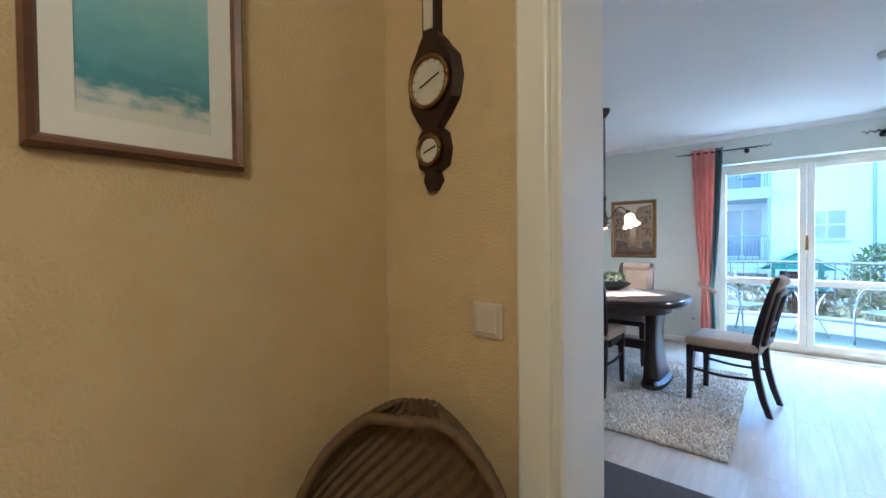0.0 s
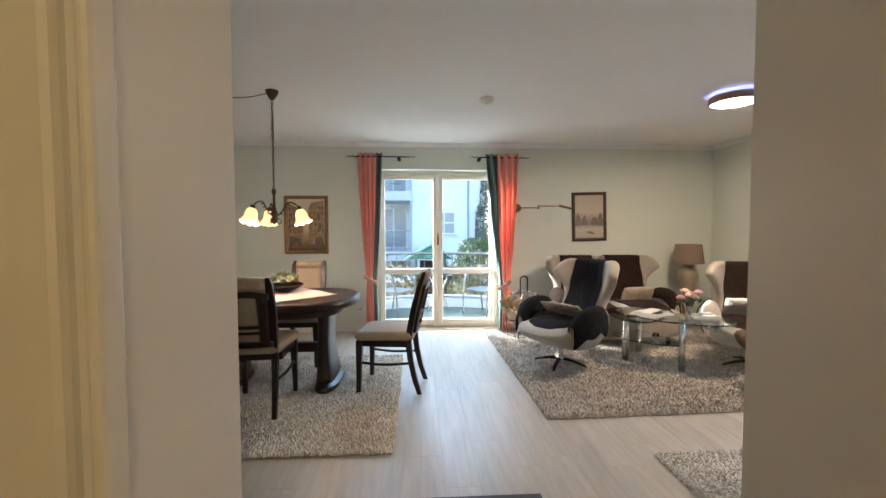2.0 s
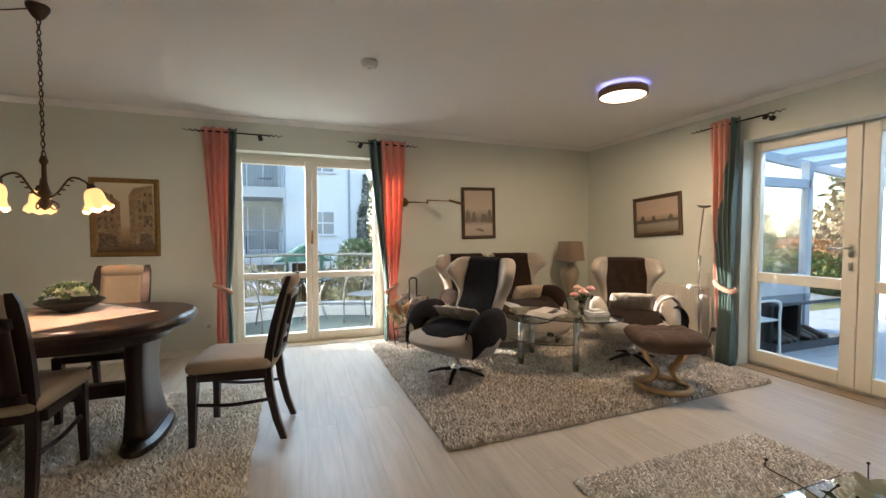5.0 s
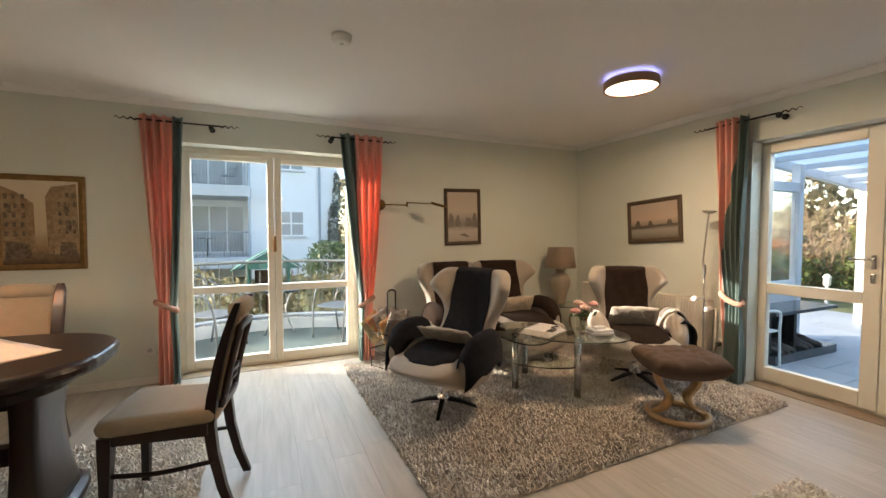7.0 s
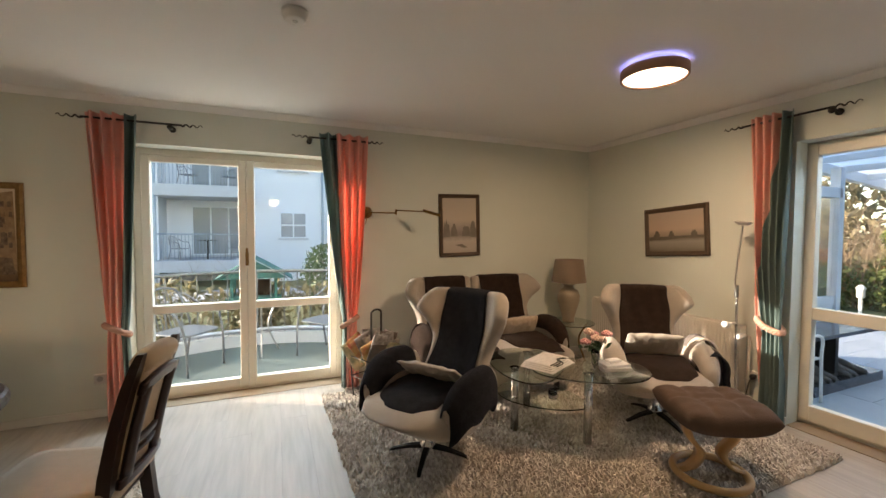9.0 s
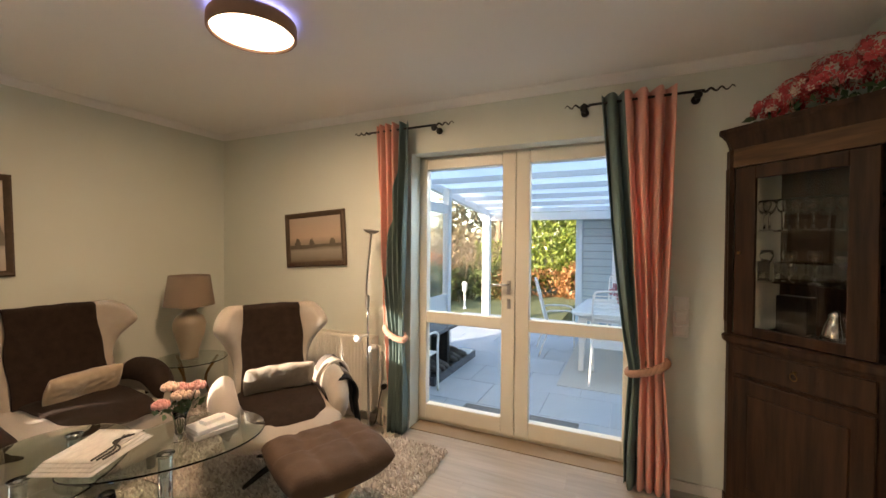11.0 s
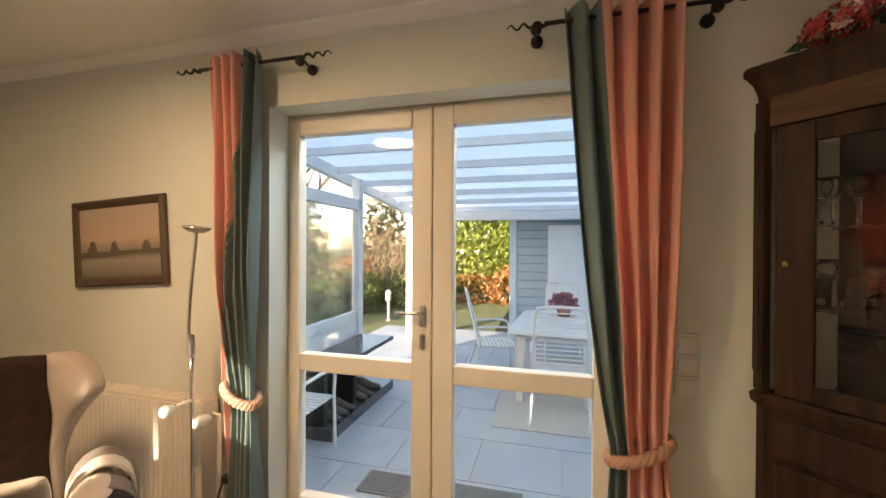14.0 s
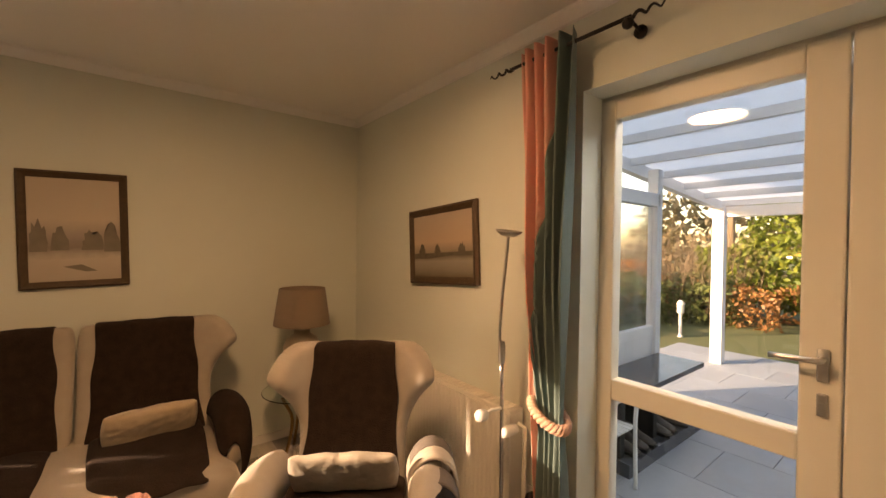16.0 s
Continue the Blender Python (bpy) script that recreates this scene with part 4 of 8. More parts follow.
    panel("back_rail", -0.155, 0.155, 0.495, 0.53, 0.02, 0.026, M_WOOD, 0.0)
    panel("back_rail", -0.09, 0.09, 0.63, 0.65, 0.018, 0.024, M_WOOD, 0.0)
    panel("back_rail", -0.09, 0.09, 0.59, 0.605, 0.018, 0.024, M_WOOD, 0.0)
    for s in (-1, 1):
        panel("back_stile", s * 0.105 - 0.026, s * 0.105 + 0.026, 0.52, 0.85, 0.018, 0.024, M_WOOD)
    return th


chair = dining_chair(pose(-0.36, 3.90, 0.016, 0, 0, 261))
copy_thing(chair, pose(-1.29, 3.57, 0.03, 0, 0, 184))
copy_thing(chair, pose(-1.91, 4.0, 0.03, 0, 0, 80))
copy_thing(chair, pose(-1.28, 4.56, 0.028, 0, 0, 0))
# runner and bowl
rn = thing("table_runner", pose(-1.285, 4.0, 0.7815, 0, 0, 45), "pale linen cloth laid cornerwise on the table", "tablecloth")
bm = mesh()
sheet(bm, [[(-0.335 + 0.67 * c / 16, -0.335 + 0.67 * r / 16, 0.003 + 0.0015 * math.sin(c * 1.7 + r)) for c in range(17)] for r in range(17)], 0.003)
part("cloth", bm, M_LINEN, rn, "", True)
bw = thing("bowl_arrangement", pose(-1.31, 4.17, 0.787), "dark bowl filled with pale green succulents on the runner", "bowl")
bm = mesh()
lathe(bm, [(0, 0.0), (0.06, 0.0), (0.065, 0.006), (0.115, 0.028), (0.165, 0.062), (0.161, 0.066), (0.11, 0.036), (0.06, 0.014), (0, 0.012)], 36)
part("bowl", bm, M_BLACK, bw, "shallow dark bowl", True)


def leafball(bm, n, c, r, size, seed, flat=0.8, up=0.3):
    rng = random.Random(seed)
    for _ in range(n):
        d = Vector((rng.gauss(0, 1), rng.gauss(0, 1), rng.gauss(0, 1) + up)).normalized()
        p = Vector(c) + Vector((d.x * r, d.y * r, abs(d.z) * r * flat)) * rng.uniform(0.45, 1.0)
        q = d.to_track_quat("Z", "Y") @ Euler((rng.uniform(-0.6, 0.6), rng.uniform(-0.6, 0.6), rng.uniform(0, 6))).to_quaternion()
        w = size * rng.uniform(0.6, 1.2)
        vs = [bm.verts.new(p + q @ Vector(v) * w) for v in ((0, 0, 0), (0.35, 0.12, 0.5), (0, 0.06, 1.25), (-0.35, 0.12, 0.5), (0, -0.1, 0.5))]
        for a, b, e in ((0, 1, 4), (1, 2, 4), (2, 3, 4), (3, 0, 4), (0, 3, 1), (1, 3, 2)):
            bm.faces.new((vs[a], vs[b], vs[e]))


M_TIPS = mat("pale_leaf_tips", (0.42, 0.44, 0.28), 0.6, 0, (0.28, 0.33, 0.17), 20.0, 0.9)
rng = random.Random(11)
for k in range(26):
    a = k * 2.39996
    f = (k + 0.5) / 26
    d = Vector((math.cos(a) * f ** 0.5, math.sin(a) * f ** 0.5, 1.15 * (1 - f) ** 0.5 + 0.12)).normalized()
    o = Vector((0, 0, 0.05)) + Vector((d.x * 0.125, d.y * 0.125, d.z * 0.105))
    q = d.to_track_quat("Z", "Y")
    w = 0.040 * rng.uniform(0.8, 1.2)
    bm = mesh()
    for ring, (n, lift, ln) in enumerate(((7, 0.25, 1.0), (6, 0.65, 0.8), (4, 1.1, 0.5))):
        for e in range(n):
            b = 2 * math.pi * e / n + ring * 0.4
            u, v = Vector((math.cos(b), math.sin(b), 0)), Vector((-math.sin(b), math.cos(b), 0))
            pts = [o + q @ (u * (w * ln * x) + v * (w * y) + Vector((0, 0, w * ln * x * lift + w * z))) for x, y, z in ((0.1, 0, 0), (0.55, 0.24, 0.05), (1.05, 0, 0.12), (0.55, -0.24, 0.05), (0.55, 0, -0.10))]
            vs = [bm.verts.new(p) for p in pts]
            for t in ((0, 1, 4), (1, 2, 4), (2, 3, 4), (3, 0, 4), (0, 3, 1), (1, 3, 2)):
                bm.faces.new([vs[x] for x in t])
    part("rosette", bm, M_TIPS if k % 3 == 0 else M_SUCC, bw)

# ---- upholstered seating ----
def lounge(name, m, seats, label, category, throw_mat, base="star", back_h=1.03, recline=0.30, group="wing seating", wide=1.0, tw=0.225, covers=True):
    """A winged lounge chair or sofa, front towards -y, origin on the floor under the seat's middle."""
    th = thing(name, m, label, category, group)
    sw = 0.56 * wide if seats == 1 else 0.60
    W = sw * seats / 2
    single = seats == 1
    seat_z, tub_lo = 0.43, 0.17 if base == "star" else 0.09
    # seat tub: boat-shaped under a single seat, a straight block under two
    bm = mesh()
    rings = []
    for k in range(17):
        q = k / 16
        y = -0.40 + 0.76 * q
        if single:
            e = (1 - (1 - min(1, (q + 0.012) / 0.42)) ** 2.3) ** 0.5
            hw = 0.345 * wide * (0.10 + 0.90 * e) * (1 - 0.16 * step01(0.6, 1.0, q))
            lo = tub_lo + 0.17 * (1 - min(1, q / 0.55)) ** 1.8 + 0.10 * step01(0.7, 1.0, q)
            hi = seat_z - 0.085 * (1 - min(1, q / 0.32)) ** 2.2
        else:
            e = (1 - (1 - min(1, (q + 0.03) / 0.16)) ** 2.2) ** 0.5
            hw = (W + 0.05) * (0.90 + 0.10 * e)
            lo = tub_lo + 0.05 * (1 - e)
            hi = seat_z - 0.07 * (1 - e)
        ring = []
        for t in range(24):
            a = 2 * math.pi * t / 24
            c, s = math.cos(a), math.sin(a)
            p = 0.62 if single else 0.35
            ring.append((hw * math.copysign(abs(c) ** p, c), y, (lo + hi) / 2 + (hi - lo) / 2 * math.copysign(abs(s) ** 0.65, s)))
        rings.append(ring)
    loft(bm, rings)
    smooth_blob(part("seat", bm, M_CREAM, th, "cream upholstered seat with a full rounded front" if single else "cream upholstered seat"), 1)

    def half(s, outer):
        """Half width of a back at height s, with the wing on its outer side."""
        inner = 0.298
        if single:
            h = (0.235 - 0.02 * math.exp(-((s - 0.30) / 0.2) ** 2) + 0.075 * step01(0.42, 0.80, s)) * wide
        else:
            h = inner + (0.10 * step01(0.42, 0.82, s) - 0.01 if outer else 0.0)
        return h * (1 - (0.24 if outer or single else 0.05) * max(0, (s - 0.86) / 0.14) ** 2.2)

    def back_pt(xc, x, s, off, wl, wr):
        """On the back of one seat: x across from its middle, s up from 0 to 1."""
        outer = wl if x < 0 else wr
        h = half(s, outer)
        u = x / h
        wing = 0.15 * math.exp(-((s - 0.80) / 0.19) ** 2) + 0.04
        y = 0.20 + recline * s + 0.05 * math.sin(math.pi * s) - off - wing * abs(u) ** 3.0 * outer
        z = 0.38 + (back_h - 0.38 - 0.03) * s - off * 0.35
        return (xc + x, y, z)

    for k in range(seats):
        xc = -W + sw * (k + 0.5)
        wl, wr = (1.0 if k == 0 else 0.0), (1.0 if k == seats - 1 else 0.0)
        bm = mesh()
        sheet(bm, [[back_pt(xc, (-1 + c / 7) * half(r / 14, wl if c < 7 else wr), r / 14, 0, wl, wr) for c in range(15)] for r in range(15)], 0.10)
        smooth_blob(part("backrest", bm, M_CREAM, th, "cream upholstered back with curved wings"), 1)
        bm = mesh()
        g = [[back_pt(xc, (-1 + 0.2 * c) * tw * (1.12 - 0.14 * (r / 14) + 0.03 * math.sin(r * 0.9 + k)), 0.02 + 0.98 * r / 14, 0.024 + 0.006 * math.sin(c * 1.9 + r * 0.7), wl, wr) for c in range(11)] for r in range(15)]
        g.append([(p[0], p[1] + 0.06, p[2] + 0.018) for p in g[-1]])
        g.append([(p[0], p[1] + 0.06, p[2] - 0.02) for p in g[-1]])
        g.append([(p[0], p[1] + 0.015, p[2] - 0.20) for p in g[-1]])
        sheet(bm, g, 0.014)
        smooth_blob(part("back_throw", bm, throw_mat, th, "dark plush cover over the back"), 1)
        bm = mesh()
        g = []
        for r in range(11):
            q = r / 10
            y = 0.22 - (0.50 if single else 0.61) * q
            z = seat_z + 0.014 + 0.010 * math.sin(q * 5) - 0.05 * step01(0.78, 1.0, q)
            g.append([(xc + (-0.235 + 0.47 * c / 10) * (1 - 0.14 * q * q), y + 0.03 * (1 - abs(-1 + c / 5) ** 2) * -q, z - 0.02 * abs(-1 + c / 5) ** 4 + 0.005 * math.sin(c * 1.7 + r * 1.4)) for c in range(11)])
        sheet(bm, g, 0.018)
        smooth_blob(part("seat_throw", bm, throw_mat, th, "dark plush seat cover"), 1)
    for s in (-1, 1):
        ax = W + 0.025 * wide

        def arm_at(q):
            """Middle and half sizes of the arm from its root (0) to its tip (1)."""
            y = 0.26 - 0.50 * q
            z = 0.475 + 0.045 * math.sin(math.pi * min(1, q * 1.1)) - 0.05 * step01(0.7, 1.0, q)
            e = max(0.0, 1 - max(0, (q - 0.72) / 0.30) ** 2) ** 0.5
            return s * (ax + 0.03 * math.sin(math.pi * q)), y, z, (0.060 + 0.018 * math.sin(math.pi * q)) * (0.35 + 0.65 * e), (0.115 - 0.02 * q) * (0.45 + 0.55 * e)

        bm = mesh()
        rings = []
        for k in range(13):
            x, y, z, hw, hh = arm_at(k / 12)
            rings.append([(x + hw * math.cos(a), y, z - 0.03 + hh * math.sin(a)) for a in (2 * math.pi * t / 16 for t in range(16))])
        loft(bm, rings)
        arm = smooth_blob(part("armrest", bm, M_CREAM, th, "cream curved armrest"), 1)
        if not covers:
            continue
        bm = mesh()
        g = []
        for k in range(11):
            x, y, z, hw, hh = arm_at(0.16 + 0.86 * k / 10)
            hw, hh = hw + 0.014, hh + 0.014
            low = 0.14 + 0.025 * math.sin(k * 1.3 + s)
            row = [(x + s * (hw - 0.015), y - 0.01, z - 0.03 - low), (x + s * (hw + 0.010), y, z - 0.03 - 0.09)]
            for t in range(11):
                a = radians(-5 + 190 * t / 10)
                row.append((x + s * hw * math.cos(a), y + 0.005 * math.sin(t * 2 + k), z - 0.03 + hh * math.sin(a) + 0.003 * math.sin(k * 2.3 + t)))
            g.append(row)
        sheet(bm, g, 0.014)
        smooth_blob(part("arm_throw", bm, throw_mat, arm, "dark plush arm cover"), 1)
    if base == "star":
        bm = mesh()
        lathe(bm, [(0.0, 0.06), (0.05, 0.06), (0.05, 0.075), (0.03, 0.09), (0.03, 0.20), (0.09, 0.22), (0, 0.22)], 20)
        part("column", bm, M_CHROME, th, "chrome swivel column", True)
        for k in range(4):
            a = radians(25 + 90 * k)
            c, s2 = math.cos(a), math.sin(a)
            bm = mesh()
            loft(bm, [[(c * d - s2 * w * e, s2 * d + c * w * e, z + h2) for e, h2 in ((-1, 0), (1, 0), (1, hh), (-1, hh))] for d, w, z, hh in ((0.03, 0.018, 0.045, 0.026), (0.13, 0.015, 0.033, 0.02), (0.235, 0.012, 0.006, 0.014), (0.25, 0.010, 0.0, 0.010))])
            part("star_foot", bm, M_BLACK, th)
    else:
        for x in (-W + 0.1, W - 0.1):
            for y in (-0.28, 0.28):
                bm = mesh()
                cyl(bm, (x, y, 0), (x, y, 0.12), 0.022, 0.028, 12)
                part("foot", bm, M_BLACK, th)
    return th


def cushion(m, w, h, t, label, material, crumple=0.02):
    """A soft pillow with pinched edges and random dents."""
    th = thing("cushion", m, label, "cushion", "small cushions")
    bm = mesh()
    n = 26
    side = {}
    for f in (-1, 1):
        for r in range(n + 1):
            for c in range(n + 1):
                rim = r in (0, n) or c in (0, n)
                if rim and f == 1:
                    side[f, r, c] = side[-1, r, c]
                    continue
                u, v = -1 + 2 * c / n, -1 + 2 * r / n
                d = ((1 - u ** 4) * (1 - v ** 4)) ** 0.5
                x, z = w / 2 * u * (1 - 0.06 * v * v), h / 2 * v * (1 - 0.06 * u * u)
                k = 0.55 * noise.noise(Vector((x * 13 + w * 30, f * 3.0, z * 13))) + 0.5 * noise.noise(Vector((x * 38, f * 5.0 + 2, z * 34 + w * 9)))
                side[f, r, c] = bm.verts.new((x, f * (t * d + 0.004) + crumple * k * (0.3 + d), z + crumple * 0.5 * noise.noise(Vector((x * 12, 7, z * 12)))))
        for r in range(n):
            for c in range(n):
                q = [side[f, r, c], side[f, r, c + 1], side[f, r + 1, c + 1], side[f, r + 1, c]]
                bm.faces.new(q if f < 0 else q[::-1])
    smooth_blob(part("cover", bm, material, th), 1)
    return th


RC = pose(1.27, 4.30, 0.034, 0, 0, 302)
lounge("armchair", RC, 1, "cream winged swivel armchair with black plush throws", "armchair", M_PLUSHB, "star", 1.03, 0.30, tw=0.172)
cushion(RC @ pose(0.02, 0.04, 0.515, 56, 0, 8), 0.44, 0.34, 0.016, "crumpled cream cushion on the black plush seat", M_PILLOW, 0.030)
AC = pose(3.05, 4.11, 0.034, 0, 0, 327)
lounge("armchair", AC, 1, "cream winged armchair with dark brown plush throws beside the radiator", "armchair", M_PLUSH, "star", 1.0, 0.20, wide=0.96, tw=0.185, covers=False)
cushion(AC @ pose(0.0, 0.07, 0.545, 28, 0, 0), 0.43, 0.22, 0.026, "crumpled cream satin cushion on a brown armchair cover", M_PILLOW, 0.013)
lounge("sofa", pose(2.21, 5.12, 0.034), 2, "two-seat cream winged sofa with dark brown throws", "sofa", M_PLUSH, "feet", 1.01, 0.24)
cushion(pose(2.52, 5.16, 0.565, 24, 0, 3), 0.40, 0.20, 0.035, "small beige cushion on the sofa seat", M_SEAT, 0.012)
# striped blanket on the armchair's arm
bl = thing("blanket", AC @ pose(0.345, 0.03, -0.02), "striped cream, grey and black blanket over an armrest", "blanket")
M_GREYW = mat("grey_wool", (0.17, 0.145, 0.125), 0.95, 0, (0.12, 0.10, 0.09), 30.0, 0.9, 0.4, 200.0)
for i, mt in enumerate((M_GREYW, M_PILLOW, M_GREYW, M_PLUSHB)):
    bm = mesh()
    g = []
    for r in range(6):
        y = 0.17 - 0.085 * i - 0.09 * r / 5
        dz = -0.02 * i - 0.01 * r / 5 if i > 1 else 0.0
        row = []
        for t in range(13):
            a = radians(-20 + 215 * t / 12)
            row.append((0.098 * math.cos(a), y, 0.515 + dz + 0.125 * math.sin(a)))
        row.insert(0, (0.118, y, 0.515 + dz - 0.16 - 0.02 * i))
        g.append(row)
    sheet(bm, g, 0.012)
    part("stripe", bm, mt, bl, "", True)

# ---- ottoman ----
ot = thing("footstool", pose(2.72, 3.47, 0.034, 0, 0, -27), "brown suede footstool on a bent beech base", "footstool")
bm = mesh()
n = 24
skin = {}
for f in (-1, 1):
    for r in range(n + 1):
        for c in range(n + 1):
            if f == 1 and (r in (0, n) or c in (0, n)):
                skin[f, r, c] = skin[-1, r, c]
                continue
            u, v = -1 + 2 * c / n, -1 + 2 * r / n
            d = ((1 - abs(u) ** 4.5) * (1 - abs(v) ** 4.5)) ** 0.42
            x, y = 0.262 * u * (1 - 0.05 * v * v), 0.24 * v * (1 - 0.05 * u * u)
            z = 0.385 + 0.022 * u * u + f * 0.082 * d
            if f > 0:
                seam = math.exp(-((abs(u) - 0.36) / 0.06) ** 2) + 0.8 * math.exp(-(v / 0.06) ** 2)
                z += -0.022 * min(1.2, seam) * d + 0.010 * noise.noise(Vector((x * 16, y * 16, 3))) + 0.005 * noise.noise(Vector((x * 40, y * 40, 8)))
            skin[f, r, c] = bm.verts.new((x, y, z))
    for r in range(n):
        for c in range(n):
            q = [skin[f, r, c], skin[f, r, c + 1], skin[f, r + 1, c + 1], skin[f, r + 1, c]]
            bm.faces.new(q if f > 0 else q[::-1])
smooth_blob(part("cushion", bm, M_LEATHER, ot, "tufted brown suede cushion"), 1)
bm = mesh()
tube(bm, [(0.19 * math.cos(a), 0.19 * math.sin(a), 0.018) for a in (2 * math.pi * k / 40 for k in range(41))], 0.022, 10)
part("ring_base", bm, M_BEECH, ot, "round beech ring", True)
for s in (-1, 1):
    bm = mesh()
    pts = curve([(s * 0.17, 0.0, 0.03), (s * 0.10, 0, 0.06), (s * 0.06, 0, 0.14), (s * 0.12, 0, 0.22), (s * 0.16, 0, 0.32)], 6)
    loft(bm, [[(p.x + dx, dy, p.z) for dx, dy in ((-0.016, -0.035), (0.016, -0.035), (0.016, 0.035), (-0.016, 0.035))] for p in pts])
    part("leg", bm, M_BEECH, ot, "S-curved beech leg", True)

# ---- coffee table ----
ct = thing("coffee_table", pose(0, 0, 0.034), "glass coffee table with two swivelling oval tops and chrome legs", "coffee table")


def drop_top(cx, cy, z, a, b, rot, name):
    bm = mesh()
    o = []
    for k in range(48):
        t = 2 * math.pi * k / 48
        x, y = a * math.cos(t), b * math.sin(t) * (1 + 0.22 * math.cos(t))
        o.append((cx + x * math.cos(rot) - y * math.sin(rot), cy + x * math.sin(rot) + y * math.cos(rot)))
    mx, my = cx, cy
    loft(bm, [[(mx + (x - mx) * e, my + (y - my) * e, zz) for x, y in o] for e, zz in ((0.992, z - 0.010), (1.0, z - 0.007), (1.0, z - 0.003), (0.992, z))])
    part(name, bm, M_TABLEGLASS, ct, "clear greenish glass top")


drop_top(2.08, 4.40, 0.455, 0.40, 0.27, radians(62), "lower_top")
drop_top(2.38, 4.08, 0.475, 0.40, 0.26, radians(-18), "upper_top")
drop_top(2.16, 4.33, 0.235, 0.33, 0.23, radians(120), "shelf")
for x, y, zt in ((1.96, 4.37, 0.445), (2.31, 4.02, 0.465), (2.25, 4.64, 0.445)):
    bm = mesh()
    cyl(bm, (x, y, 0), (x, y, zt), 0.028, None, 22)
    cyl(bm, (x, y, zt - 0.004), (x, y, zt + 0.0005), 0.036, None, 22)
    part("leg", bm, M_CHROME, ct, "thick chrome tube leg", True)
np_ = thing("newspaper", pose(2.17, 4.27, 0.034 + 0.4765, 0, 0, 25), "folded newspapers lying on the glass table", "newspaper")
for i in range(4):
    bm = mesh()
    w, d = 0.34 - 0.02 * i, 0.25 - 0.015 * i
    sheet(bm, [[(-w / 2 + w * c / 8 + 0.012 * i, -d / 2 + d * r / 6 + 0.01 * i, 0.002 + 0.006 * i + 0.010 * max(0, math.sin(c * 0.5 + i)) * (c / 8)) for c in range(9)] for r in range(7)], 0.004)
    part("sheet", bm, M_PAPER, np_, "", True)
gl = thing("reading_glasses", pose(2.20, 4.18, 0.034 + 0.507, 0, 0, 40), "dark spectacles lying on top of the newspapers", "glasses")
bm = mesh()
for k in range(3):
    tube(bm, curve([(-0.10, 0.02 * k, 0.006), (-0.03, -0.03 + 0.02 * k, 0.014), (0.05, 0.03 - 0.01 * k, 0.010), (0.12, -0.02 + 0.02 * k, 0.006)], 6), 0.004, 6)
part("temple", bm, M_BLACK, gl, "", True)
bk = thing("book_stack", pose(2.53, 4.03, 0.034 + 0.476, 0, 0, -15), "two pale books with a small white box on top", "books")
for i, (w, d, h0, h1, mt) in enumerate(((0.20, 0.14, 0.0, 0.022, M_PAPER), (0.19, 0.13, 0.0225, 0.042, M_WHITEP), (0.10, 0.055, 0.0425, 0.062, M_WHITEP))):
    bm = mesh()
    box(bm, -w / 2, -d / 2, h0, w / 2, d / 2, h1, 0.003, pose(0.004 * i, 0.003 * i, 0, 0, 0, 6 * i))
    part("book" if i < 2 else "small_box", bm, mt, bk)
vs_ = thing("flower_vase", pose(2.40, 4.06, 0.034 + 0.4755), "glass vase of pink and apricot roses", "vase")
bm = mesh()
lathe(bm, [(0, 0.004), (0.026, 0.0), (0.03, 0.004), (0.022, 0.05), (0.024, 0.10), (0.034, 0.15), (0.031, 0.15), (0.021, 0.10), (0.019, 0.05), (0.0, 0.008)], 20)
part("vase", bm, M_CLEAR, vs_, "clear fluted glass vase", True)
rng = random.Random(8)
for k in range(6):
    a = k * 1.05
    r = 0.05 + 0.035 * (k % 2)
    top = Vector((r * math.cos(a), r * math.sin(a) * 0.8, 0.20 + 0.028 * (k % 3)))
    bm = mesh()
    tube(bm, [(0, 0, 0.02), (top.x * 0.4, top.y * 0.4, 0.13), top], 0.0025, 5)
    leafball(bm, 7, (top.x * 0.7, top.y * 0.7, 0.15), 0.05, 0.035, k + 30)
    st = part("stem", bm, M_LEAF, vs_, "green stem with leaves")
    bm = mesh()
    for q in range(3):
        n = 5 + 2 * q
        for j in range(n):
            b = 2 * math.pi * j / n + q
            rr = 0.010 + 0.011 * q
            o = top + Vector((rr * math.cos(b), rr * math.sin(b), 0.012 - 0.006 * q))
            bmesh.ops.create_icosphere(bm, subdivisions=1, radius=0.013, matrix=Matrix.Translation(o) @ Matrix.Rotation(b, 4, "Z") @ Matrix.Diagonal((0.5, 1.0, 1.1, 1)))
    part("rose", bm, M_PINK if k % 2 else M_APRICOT, st, "open rose", True)
cu = thing("glass_tealight", pose(2.20, 4.25, 0.034 + 0.236), "small glass candle holder on the lower shelf", "candle holder")
bm = mesh()
lathe(bm, [(0, 0.004), (0.03, 0.0), (0.034, 0.03), (0.028, 0.06), (0.025, 0.06), (0.028, 0.03), (0.0, 0.012)], 18)
part("cup", bm, M_CLEAR, cu, "", True)
bm = mesh()
lathe(bm, [(0, 0.03), (0.02, 0.03), (0.02, 0.013), (0, 0.013)], 14)
part("candle", bm, M_PILLOW, cu)

